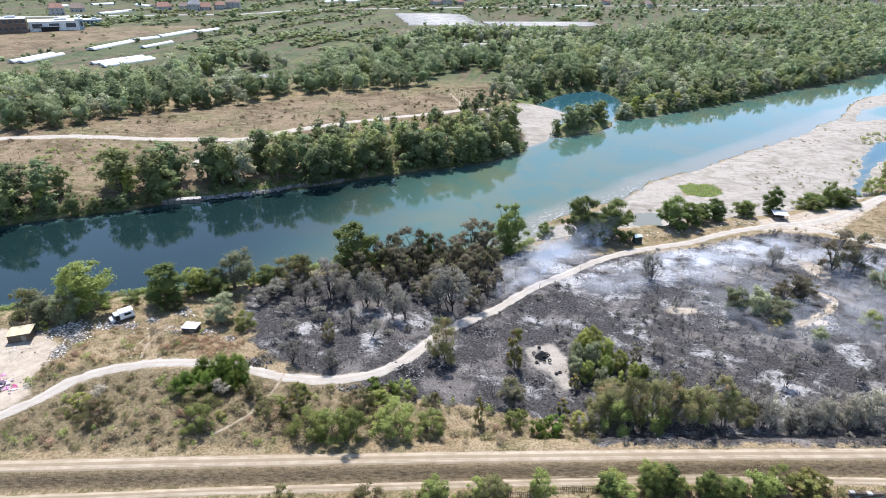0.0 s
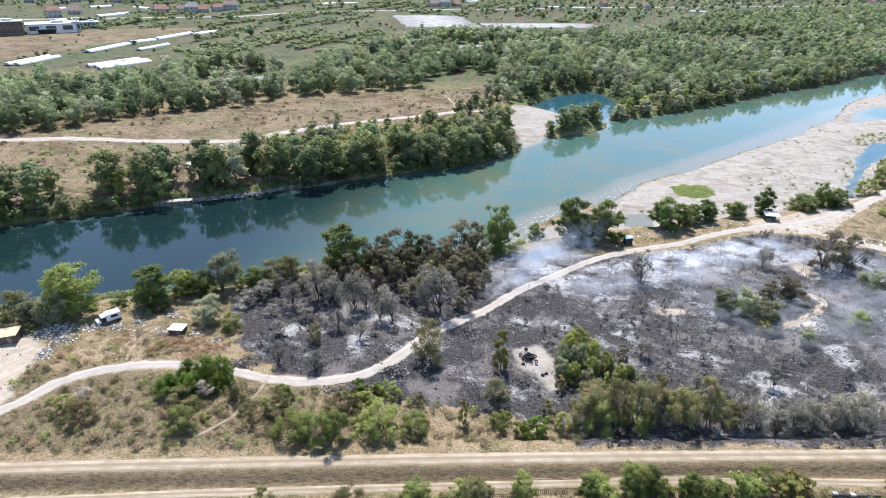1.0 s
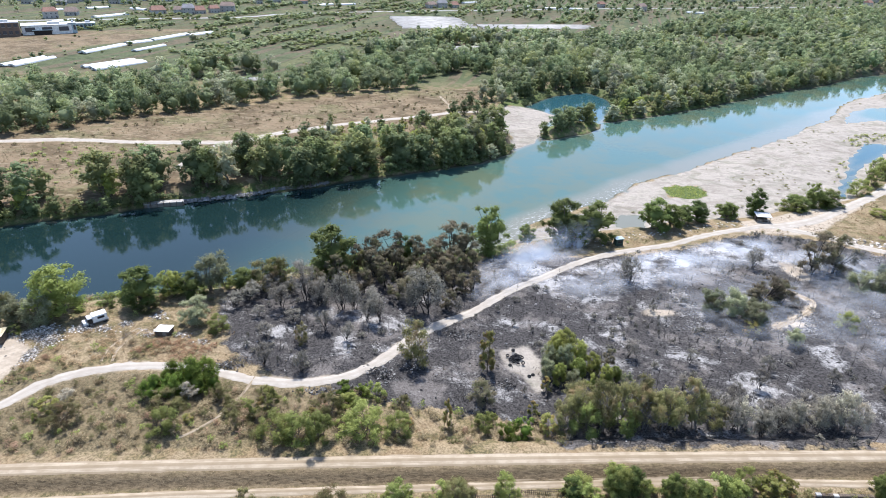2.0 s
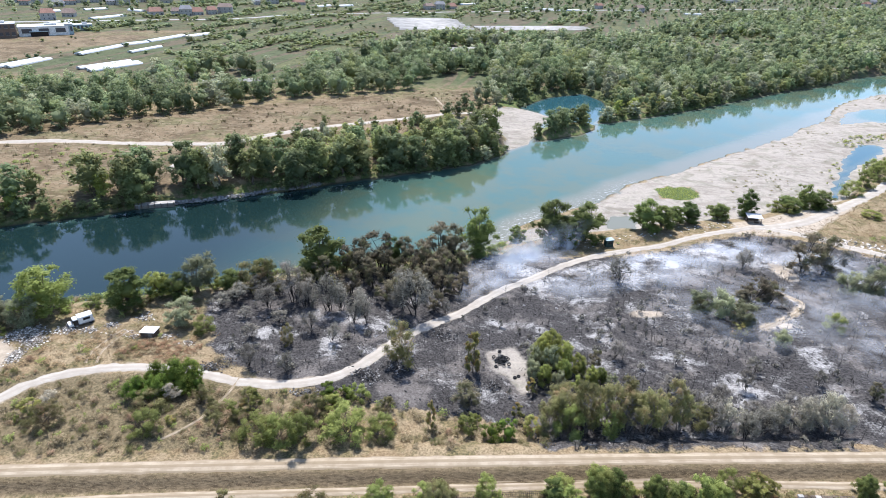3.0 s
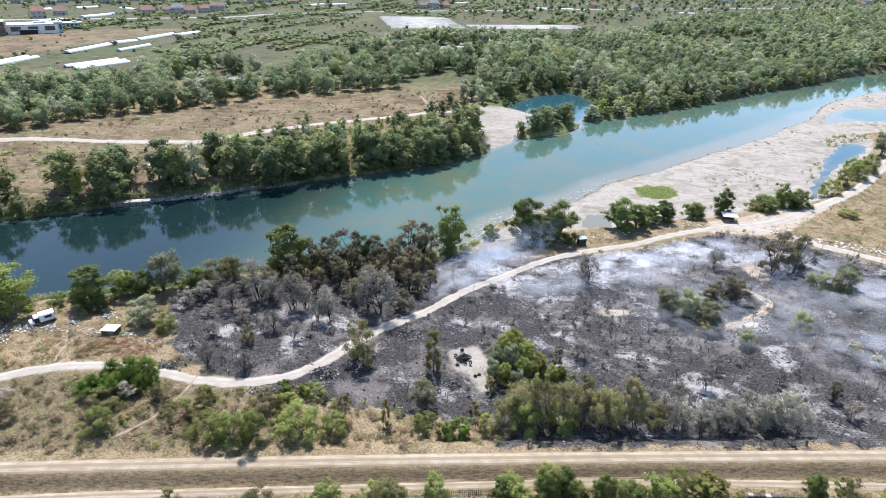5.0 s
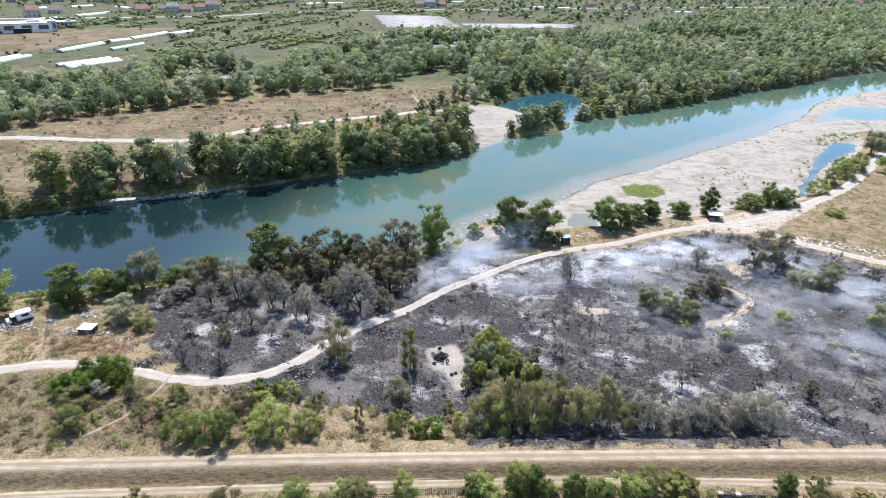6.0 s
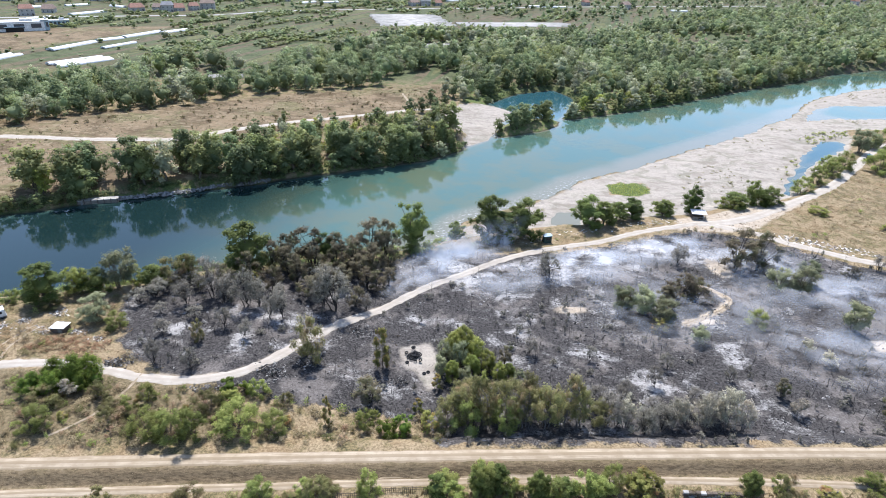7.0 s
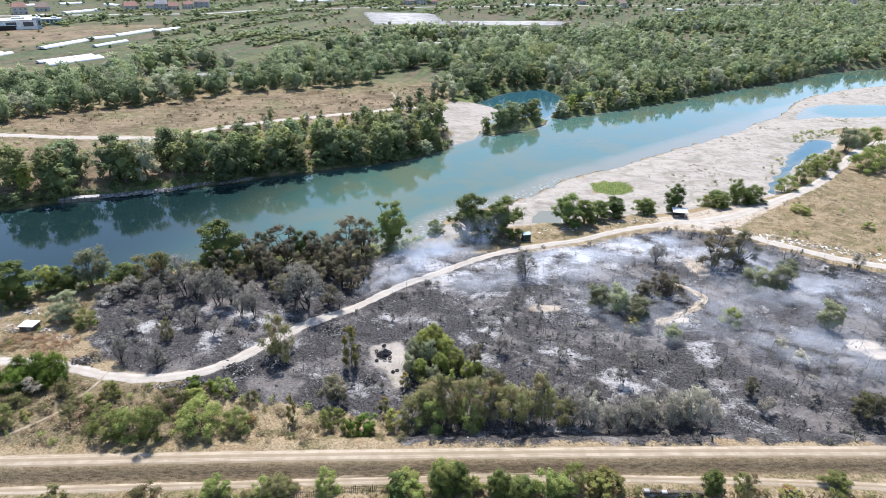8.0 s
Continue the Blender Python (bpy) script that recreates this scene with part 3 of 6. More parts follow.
def leaf_cloud(rng, lobes, n, size, up=0.25, slim=0.6, depth=0.35, wild=0.6, soft=0.6, tight=0.0):
    """Leaf sprays over rounded lobes (x, y, z, radius, squash): corners, faces and the corners' normals,
    which lean from the leaf's own towards the rounded crown's."""
    lobes = np.asarray(lobes, float)
    w = lobes[:, 3] ** 2
    k = rng.choice(len(lobes), n, p=w / w.sum())
    pick = lobes[k]
    # each lobe carries small sprays, close-set on its skin
    spray = rng.normal(size=(len(lobes), 10, 3))
    spray[..., 2] += up
    spray /= np.linalg.norm(spray, axis=2)[..., None]
    way = spray[k, rng.integers(10, size=n)]
    off = rng.normal(size=(n, 3)) * 0.27
    off *= np.minimum(1, 0.55 / (np.linalg.norm(off, axis=1)[:, None] + 1e-9))
    if tight:
        loose = rng.normal(size=(n, 3)) + np.array([0.0, 0.0, up])
        loose /= np.linalg.norm(loose, axis=1)[:, None]
        way, off = way * (1 - tight) + loose * tight * 1.2, off * (1 - tight)
    r = pick[:, 3] * (1.0 - depth * rng.random(n) ** 2)
    at = pick[:, :3] + (way * 0.8 + off) * np.stack([r, r, r * pick[:, 4]], 1)
    nor = way * 0.4 + off * 1.6 + np.array([0.0, 0.0, 0.4]) + wild * 0.42 * rng.normal(size=(n, 3))
    nor /= np.linalg.norm(nor, axis=1)[:, None]
    heart = np.array([lobes[:, 0].mean(), lobes[:, 1].mean(), lobes[:, 2].min()])
    out = (at - pick[:, :3]) / pick[:, 3:4] + 0.35 * (at - heart) / (np.ptp(lobes[:, 2]) + lobes[:, 3].max()) + np.array([0.0, 0.0, 0.12])
    out /= np.linalg.norm(out, axis=1)[:, None] + 1e-9
    nor = nor * (1 - 0.8 * tight) + out * tight
    nor /= np.linalg.norm(nor, axis=1)[:, None]
    nor *= np.where((nor * out).sum(1) < 0, -1.0, 1.0)[:, None]
    round_nor = out * soft + nor * (1 - soft)
    t = np.cross(nor, rng.normal(size=(n, 3)))
    t /= np.linalg.norm(t, axis=1)[:, None] + 1e-9
    b = np.cross(nor, t)
    s = (size * (0.55 + 0.9 * rng.random(n)))[:, None]
    bend = nor * s * 0.18
    verts = np.stack([at + t * s - bend, at - t * s * 0.6 + b * s * slim, at - t * s * 0.6 - b * s * slim + bend], 1).reshape(-1, 3)
    return verts, np.arange(3 * n).reshape(-1, 3), np.repeat(round_nor, 3, 0)


def shade_cored(cloud, tall, wide, size, level=1):
    """Adds to a crown an unseen solid core, which blocks light and so darkens the lower leaves."""
    v, f, n = cloud
    bm = bmesh.new()
    bmesh.ops.create_icosphere(bm, subdivisions=level, radius=1)
    bv, bf = np.array([q.co[:] for q in bm.verts]), np.array([[q.index for q in p.verts] for p in bm.faces])
    bm.free()
    hv = bv * np.array([wide * size, wide * size, tall * (size + 0.03)]) * (0.85 + 0.3 * np.sin(bv * 3.1).sum(1) / 3)[:, None] + np.array([0, 0, tall * 0.45])
    return np.concatenate([v, hv]), np.concatenate([f, bf + len(v)]), np.concatenate([n, bv])


def soft_shaded(me, normals):
    """Gives a mesh of leaves the rounded normals of its crown."""
    me.shade_smooth()
    n = np.asarray(normals, np.float32)
    n = n / (np.linalg.norm(n, axis=1)[:, None] + 1e-9)
    me.attributes.new("custom_normal", "FLOAT_VECTOR", "POINT").data.foreach_set("vector", n.ravel())


def tube(path, radii, sides=6):
    """A tapering limb along a path: corners and faces."""
    path = [Vector(p) for p in path]
    verts, faces = [], []
    for i, (p, r) in enumerate(zip(path, radii)):
        d = (path[min(i + 1, len(path) - 1)] - path[max(i - 1, 0)]).normalized()
        a = d.orthogonal().normalized()
        b = d.cross(a)
        for k in range(sides):
            u = 2 * math.pi * k / sides
            verts.append(p + (a * math.cos(u) + b * math.sin(u)) * r)
    for i in range(len(path) - 1):
        for k in range(sides):
            faces.append((i * sides + k, i * sides + (k + 1) % sides, (i + 1) * sides + (k + 1) % sides, (i + 1) * sides + k))
    return [tuple(v) for v in verts], faces


def merged(pieces):
    verts, faces = [], []
    for v, f in pieces:
        n = len(verts)
        verts += list(v)
        faces += [tuple(i + n for i in q) for q in f]
    return verts, faces


def limbs(rng, lobes, fork, girth, twigs=0):
    """A trunk that forks into a limb for each lobe, with twigs."""
    pieces = [tube([(0, 0, -0.4), (0.1 * rng.normal(), 0.1 * rng.normal(), fork * 0.5), (0, 0, fork)], [girth * 1.35, girth, girth * 0.8], 7)]
    stems = 3 if twigs else 1
    for i in range(1, stems):
        a = 2.1 * i
        pieces.append(tube([(0.3 * math.cos(a), 0.3 * math.sin(a), -0.4), (0.6 * math.cos(a), 0.6 * math.sin(a), fork), (1.0 * math.cos(a), 1.0 * math.sin(a), fork * 2.6)], [girth * 0.9, girth * 0.7, girth * 0.35], 6))
    for x, y, z, r, _ in lobes[::2]:
        mid = (x * 0.4 + 0.25 * rng.normal(), y * 0.4 + 0.25 * rng.normal(), fork + (z - fork) * 0.5)
        top = (x, y, z + 0.3 * r)
        pieces.append(tube([(0, 0, fork * 0.8), mid, top], [girth * 0.6, girth * 0.35, girth * 0.1], 5))
        for _ in range(twigs):
            w = Vector(rng.normal(size=3)).normalized()
            w.z = abs(w.z) * 0.9 + 0.1
            s = Vector(mid).lerp(Vector(top), rng.random())
            e = s + w * r * (0.7 + 0.5 * rng.random())
            pieces.append(tube([s, s.lerp(e, 0.5) + Vector(rng.normal(size=3)) * 0.12, e], [0.05, 0.035, 0.012], 3))
    return merged(pieces)


def tree_lobes(rng, tall, wide, n, low=0.35, fat=1.0):
    """Leafy masses of a crown, uneven in outline, tall and wide in metres."""
    out = []
    side = rng.normal(size=2) * wide * 0.06
    for i in range(2 * n):
        u = (i + 0.5) / (2 * n)
        z = tall * (low + (0.97 - low) * u)
        girth = math.sqrt(max(0.06, 1 - ((u - 0.38) / 0.66) ** 2))
        a = i * 2.4 + rng.normal() * 0.7
        r = fat * wide * (0.12 + 0.11 * rng.random()) * (1 - 0.2 * u)
        d = max(0.0, wide * 0.5 * girth * (0.75 + 0.4 * rng.random()) - r * 0.8) * (0.5 + 0.5 * rng.random() ** 0.5)
        out.append((d * math.cos(a) + side[0] * u, d * math.sin(a) + side[1] * u, min(z + 0.06 * tall * rng.normal(), tall - r * 0.5), r, 0.75 + 0.4 * rng.random()))
    return out


# kind: tall, wide, lobes, low, leaves, leaf size, slimness, twigs, girth, fork, bark, wildness
SHAPES = {
    "G": (10, 8.5, 19, 0.06, 7600, 0.18, 0.62, 0, 0.2, 2.0, BARK, 0.8),
    "D": (10, 7.5, 15, 0.08, 7400, 0.172, 0.62, 0, 0.2, 2.0, BARK, 0.8),
    "W": (7, 6.5, 13, 0.24, 5000, 0.18, 0.4, 2, 0.14, 1.4, BARK, 0.9),
    "V": (5, 6.0, 13, 0.04, 5600, 0.118, 0.55, 1, 0.08, 0.6, BARK, 0.9),
    "S": (4, 4.5, 11, 0.06, 4600, 0.1, 0.5, 1, 0.07, 0.6, BARK, 0.9),
    "Y": (4, 3.0, 9, 0.14, 3200, 0.095, 0.5, 1, 0.06, 0.6, BARK, 0.9),
    "O": (4, 4.8, 11, 0.05, 4400, 0.105, 0.45, 2, 0.07, 0.5, BARK, 0.9),
    "N": (5, 4.8, 12, 0.28, 4600, 0.108, 0.45, 3, 0.08, 0.9, ASHEN, 0.9),
    "P": (5, 4.8, 12, 0.3, 3500, 0.125, 0.4, 4, 0.08, 0.9, ASHEN, 0.9),
    "B": (9, 7.0, 13, 0.26, 4500, 0.17, 0.5, 3, 0.15, 1.6, CHARRED, 0.9),
    "A": (6, 5.0, 12, 0.4, 3300, 0.135, 0.28, 5, 0.08, 0.8, CHARRED, 1.1),
}
WORDS = {
    "G": ("tree", "bright green leafy riverside tree", "tree", "green trees"),
    "D": ("tree", "dark green poplar or willow tree with dense crown", "tree", "dark green trees"),
    "W": ("tree", "silvery grey-green willow with loose crown", "tree", "willows"),
    "V": ("bush", "dense vivid green bush beside the dirt track", "bush", "vivid green bushes"),
    "S": ("bush", "rounded mid-green shrub on dry grass", "bush", "green bushes"),
    "Y": ("bush", "yellow-green shrub turning dry", "bush", "yellowing bushes"),
    "O": ("bush", "dull olive half-dry scrub bush", "bush", "olive bushes"),
    "N": ("bush", "tall dusty olive thicket bush with singed foot", "bush", "thicket"),
    "P": ("bush", "heat-dried bush with pale grey-olive leaves", "bush", "dried bushes"),
    "B": ("tree", "scorched tree with brown leaves and charred trunk", "tree", "scorched trees"),
    "A": ("tree", "burnt bare tree with ash-grey twigs", "tree", "burnt trees"),
}
PROTOS = {}


def prototype(kind, variant, small=False):
    """The meshes of one plant, trunk and crown, built once."""
    if (kind, variant, small) not in PROTOS:
        tall, wide, n, low, leaves, size, slim, twigs, girth, fork, bark, wild = SHAPES[kind]
        rng = np.random.default_rng(hash_of(kind) * 10 + variant)
        if small:
            n, leaves, size, twigs = 7, int(leaves * 0.4), size * 1.5, min(twigs, 1)
        lobes = tree_lobes(rng, tall, wide * (0.95 + 0.1 * variant % 0.2), n, low)
        tv, tf = limbs(rng, lobes, fork, girth, twigs)
        cv, cf, cn = leaf_cloud(rng, lobes, leaves, size, 0.25, slim, 0.4 if kind not in "AB" else 0.8, wild, 0.3 if kind in "AP" else 0.55, 0.0 if kind in "AP" else 0.35)
        if kind in "DGV":
            cv, cf, cn = shade_cored((cv, cf, cn), tall, wide, 0.24)
        made = []
        for name, v, f, mat in (("trunk", tv, tf, bark), ("crown", cv, cf, LEAVES[kind])):
            me = bpy.data.meshes.new(name)
            me.from_pydata(v if isinstance(v, list) else v.tolist(), [], f if isinstance(f, list) else f.tolist())
            me.materials.append(mat)
            if name == "trunk":
                me.shade_smooth()
            else:
                soft_shaded(me, cn)
            made.append(me)
        PROTOS[kind, variant, small] = made
    return PROTOS[kind, variant, small]


def hash_of(kind):
    return ord(kind)


def plant(kind, x, y, tall, wide, rng, words=None):
    name, label, category, group = words or WORDS[kind]
    if tall < 5.6 and name == "tree":
        name, category, group = "bush", "bush", group.replace("trees", "bushes")
        label = label.replace("tree", "bush")
    ob = new(name)
    tagged(ob, label, category, group)
    for part_name, me in zip(("trunk", "crown"), prototype(kind, int(rng.integers(3)), tall < 3.9 and wide < 5)):
        p = new(part_name, me)
        p.parent = ob
    s = SHAPES[kind]
    ob.matrix_basis = pose(x, y, float(height(x, y)) - 0.05, 3 * rng.normal(), 3 * rng.normal(), 360 * rng.random()) @ Matrix.Diagonal((wide / s[1], wide / s[1], tall / s[0], 1))
    return ob


PLANTED = {
    "V": [(-40.4, 73.6, 4.0, 5.0), (-38.6, 75.6, 4.8, 5.4), (-35.6, 76.4, 4.9, 5.8), (-32.6, 76.6, 4.6, 5.0), (-37.0, 74.2, 4.2, 4.6), (-33.8, 75.0, 4.0, 4.4), (-38.9, 71.8, 3.4, 3.6), (-31.4, 75.6, 3.2, 3.0), (-9.8, 75.6, 2.2, 3.6), (-6.8, 75.8, 2.4, 2.8), (16.6, 67.8, 3.4, 3.4), (18.8, 68.0, 3.6, 3.6)],
    "O": [
        (-78.3, 92.8, 6.1, 7.4), (-52.4, 98.1, 1.8, 5.5), (-32.8, 108.3, 6.8, 7.2), (-28.1, 108.2, 6.6, 6.0), (1.3, 86.4, 9.3, 6.3),
        (-36.8, 70.3, 3.3, 5.2), (-51.5, 66.1, 3.8, 5.2), (-29.4, 72.6, 3.4, 3.6), (-26.6, 69.1, 2.0, 3.9), (-11.2, 70.0, 3.7, 4.4),
        (-21.9, 67.7, 1.8, 4.3), (-9.0, 54.1, 4.4, 5.2), (8.1, 56.0, 4.3, 4.7), (-20.0, 53.7, 4.6, 4.4), (9.2, 57.1, 3.6, 4.6),
        (101.1, 77.2, 3.9, 4.2),
    ],  # 16
    "W": [
        (-74.2, 92.7, 5.2, 6.4), (-70.0, 91.7, 5.8, 6.3), (-42.9, 106.1, 8.6, 8.2), (-41.5, 94.0, 5.3, 6.4), (24.9, 82.2, 6.4, 4.4),
        (28.7, 81.6, 4.6, 4.9), (66.3, 104.4, 6.7, 6.8), (63.0, 106.0, 5.7, 5.9), (69.3, 101.0, 6.0, 6.6), (108.4, 100.7, 6.8, 6.4), (104.4, 115.0, 7.1, 7.5), (101.1, 117.0, 5.5, 6.4), (110.5, 122.7, 5.4, 5.9),
        (75.1, 95.6, 3.5, 4.4), (188.4, 228.0, 9.0, 9.3), (197.3, 233.9, 6.3, 6.8),
    ],  # 18
    "G": [
        (-68.1, 96.7, 10.1, 12.4), (-49.6, 104.1, 5.8, 6.4), (28.5, 88.3, 11.1, 7.7), (31.8, 87.1, 9.7, 7.7), (33.9, 82.9, 6.5, 5.5),
        (36.9, 82.9, 5.3, 5.0), 
        (-9.1, 73.1, 2.3, 4.2),
    ],  # 12
    "S": [
        (-72.9, 88.7, 1.9, 2.9), (-61.2, 99.5, 2.3, 3.9), (-36.2, 92.0, 3.1, 4.8), (110.1, 168.8, 3.3, 5.2), (-36.2, 64.9, 4.3, 4.8),
        (-18.7, 64.8, 5.2, 5.0), (-15.3, 64.4, 5.7, 4.5), (-12.3, 64.8, 6.9, 4.6), (-5.6, 65.8, 6.1, 6.0), (-1.0, 66.1, 5.0, 4.2),
        (-4.8, 75.3, 3.5, 3.3), (12.9, 69.6, 4.7, 3.0), (-8.7, 67.1, 2.2, 3.4), (0.5, 55.0, 5.2, 5.3),
        (15.4, 56.5, 5.5, 4.8), (-29.2, 53.0, 1.2, 4.4), (89.4, 102.5, 3.6, 4.8), (112.1, 165.4, 3.5, 5.1), (137.5, 164.5, 2.2, 6.7),
        (150.5, 153.9, 2.1, 4.1),
    ],  # 21
    "D": [
        (-54.9, 100.2, 8.3, 8.4), (-46.1, 103.7, 5.3, 5.8), (-19.1, 116.6, 11.6, 10.7), (16.9, 132.9, 12.3, 9.0), (28.0, 142.8, 5.0, 5.1),
        (36.3, 141.0, 12.0, 10.3), (46.1, 142.4, 10.7, 10.7), (41.0, 140.2, 8.0, 8.8), (64.2, 151.0, 8.8, 9.7), (69.3, 151.5, 7.1, 7.9),
        (79.0, 157.4, 6.0, 7.8), (73.9, 155.1, 5.8, 6.4), (88.9, 160.3, 5.2, 6.9), (98.1, 163.3, 9.0, 6.7), (113.6, 168.4, 4.6, 8.6),
        (120.7, 171.7, 8.0, 6.1), (124.5, 171.9, 5.0, 8.7), (25.9, 56.7, 4.9, 4.3), (31.0, 58.5, 6.6, 4.4), (34.2, 57.4, 5.0, 3.9),
        (37.9, 58.1, 5.9, 4.4), (41.1, 57.8, 5.4, 4.4), (46.5, 58.2, 5.2, 4.7), (25.4, 58.3, 3.9, 4.8), (31.2, 59.4, 5.2, 4.7),
        (68.8, 60.3, 4.3, 3.5), (73.1, 60.1, 3.6, 3.6), (86.2, 60.1, 3.6, 5.1), (142.2, 184.0, 5.5, 8.1), (150.4, 189.5, 5.7, 7.5),
        (160.1, 199.1, 6.8, 8.3), (169.2, 206.7, 6.6, 8.1), (161.6, 205.7, 5.5, 6.9), (201.6, 235.4, 8.3, 10.4), (181.0, 204.3, 7.7, 12.0),
        (188.7, 209.1, 8.6, 10.2), (126.1, 174.4, 5.3, 7.0),
    ],  # 37
    "B": [
        (-14.4, 118.5, 7.3, 6.4), (-6.3, 122.3, 9.3, 10.2), (-9.7, 115.7, 7.2, 6.3), (-1.4, 124.1, 7.9, 6.7), (2.9, 123.7, 7.6, 6.7),
        (7.2, 126.6, 10.5, 9.5), (10.7, 126.9, 9.9, 7.5), (0.4, 112.1, 5.6, 6.2), (10.2, 111.1, 4.7, 4.3), (-3.7, 105.9, 4.6, 4.7),
        (5.6, 115.9, 6.0, 5.7), (-11.1, 106.9, 5.6, 5.3), (13.0, 75.8, 4.9, 5.4), (95.0, 126.4, 10.8, 9.5), (101.1, 127.0, 9.6, 8.2),
        (75.6, 110.4, 6.8, 7.9), (79.7, 110.8, 5.6, 6.1), (120.6, 121.5, 4.7, 4.2), (100.4, 74.8, 5.2, 5.0), (83.4, 80.1, 3.9, 2.9),
    ],  # 20
    "A": [
        (-22.5, 103.7, 8.9, 6.7), (-14.5, 100.2, 8.1, 7.3), (-19.3, 101.1, 5.5, 4.6), (2.8, 102.0, 9.9, 9.7), (-6.6, 97.0, 6.6, 4.2),
        (-30.0, 106.1, 4.2, 5.3), (-33.8, 102.7, 3.9, 5.7), (-36.5, 100.3, 3.3, 5.1), (-26.0, 106.1, 2.9, 4.7), (-24.9, 81.8, 4.6, 4.1),
        (-18.4, 80.7, 4.0, 3.5), (82.4, 129.3, 5.6, 4.4), (49.2, 118.5, 6.9, 5.4), (-30.3, 97.1, 2.4, 3.3), (-8.6, 102.1, 4.2, 4.6),
        (-23.3, 95.9, 2.7, 4.4), (51.3, 70.1, 6.4, 4.4), (49.5, 76.3, 4.4, 4.7), (59.2, 73.4, 4.4, 4.1),
        (60.0, 69.9, 5.2, 4.4), (66.1, 75.6, 4.7, 3.7), (132.2, 129.1, 3.9, 3.3), (96.4, 83.5, 1.6, 3.0),
    ],  # 25
    "P": [
        (-34.6, 72.8, 3.0, 3.2), (66.9, 70.4, 6.2, 4.4), (70.6, 70.8, 7.0, 4.8), (73.1, 70.4, 5.6, 4.0), (54.3, 70.0, 5.8, 4.4), (61.7, 70.2, 5.4, 4.2), (64.2, 71.5, 4.6, 3.6),
        (68.8, 73.0, 4.4, 3.8), (96.9, 89.6, 2.6, 3.2), (94.9, 93.0, 3.2, 3.0), (57.5, 69.5, 4.2, 3.4), (84.0, 76.0, 3.2, 3.0),
    ],
    "Y": [
        (14.2, 85.4, 8.9, 3.9), (-54.9, 68.3, 3.2, 3.4), (-21.0, 70.1, 3.9, 3.7), (7.0, 69.2, 5.3, 2.1), (23.1, 69.6, 3.8, 3.2),
        (21.2, 74.0, 2.8, 2.4), (-13.8, 66.9, 3.7, 2.6), (52.6, 57.7, 4.3, 4.2), (78.9, 58.9, 2.2, 3.1), (53.1, 59.4, 5.2, 4.4),
    ],  # 10
    "N": [
        (25.5, 68.9, 11.4, 6.1), (28.4, 72.4, 9.5, 5.4), (28.8, 68.6, 10.5, 5.2), (32.3, 75.1, 7.1, 5.6), (32.0, 69.2, 11.0, 5.3),
        (35.2, 72.7, 8.8, 5.4), (35.0, 69.1, 10.4, 5.2), (39.1, 74.8, 7.6, 5.5), (38.2, 69.4, 9.7, 5.3), (41.9, 72.4, 8.1, 5.4),
        (41.2, 69.3, 9.7, 5.3), (44.4, 70.5, 9.3, 4.9), (46.7, 69.7, 8.0, 4.8), (28.6, 76.7, 5.1, 4.7), (50.3, 72.0, 6.4, 5.0),
    ],  # 15
}


def plant_near_bank():
    rng = np.random.default_rng(5)
    for kind, rows in PLANTED.items():
        for x, y, tall, wide in rows:
            grown = "D" if kind == "G" and x > 100 else kind
            if y < 61:
                tall, wide = tall * (0.5 + 0.3 * rng.random()), wide * (0.8 + 0.3 * rng.random())
                a = 6.28 * rng.random()
                grown = kind = rng.choice(["D", "S"]) if kind == "D" else kind
                plant(kind, x + 1.7 * math.cos(a), y + 0.8 * math.sin(a), tall * 0.62, wide * 0.6, rng)
            elif y < 72:
                y += 1.9 if kind in "NAWP" else 0.9
                if kind == "S":
                    tall, wide = tall * 0.8, wide * 1.2
            if kind == "A" and x < 10:
                wide *= 0.85
            if kind == "N":
                tall *= 0.68 + 0.36 * rng.random()
                grown = rng.choice(["N", "S", "O"], p=[0.6, 0.25, 0.15]) if x < 36 else kind
                if grown != "N":
                    tall = min(tall, 5.5)
            if kind not in "GW" or not (22 < x < 40 and 78 < y < 92):
                plant(grown, x, y, tall * 1.02, wide * (1.18 if grown in "DB" else 1.05 if grown == "G" else 1.15), rng)


plant_near_bank()


def plant_lane():
    """Trees and bushes on the camera's side of the lane below the levee."""
    rng = np.random.default_rng(61)
    for kind, x, y, tall, wide in (("D", 24.5, 57.1, 3.2, 4.0), ("D", 30.8, 58.0, 5.2, 4.6), ("D", 33.0, 58.3, 4.6, 4.2), ("Y", 35.2, 58.6, 1.6, 3.2), ("D", 38.2, 57.9, 4.4, 3.8),
                                   ("D", 41.7, 57.6, 3.0, 4.0), ("S", 45.1, 58.7, 3.8, 4.6), ("S", 48.6, 59.2, 3.9, 4.6), ("D", 46.4, 58.2, 3.2, 3.6), ("Y", 54.2, 58.4, 3.6, 4.4),
                                   ("D", 68.4, 58.9, 4.2, 3.8), ("O", 73.3, 59.1, 3.6, 4.0), ("S", 5.9, 56.5, 2.6, 4.4), ("S", -0.6, 56.1, 2.4, 4.0)):
        plant(kind, x, y, tall, wide, rng, ("bush", {"D": "dense dark green bush", "S": "leafy mid-green bush", "Y": "yellow-green bush", "O": "dull olive bush"}[kind] + " beside the levee lane", "bush", "lane bushes"))


plant_lane()


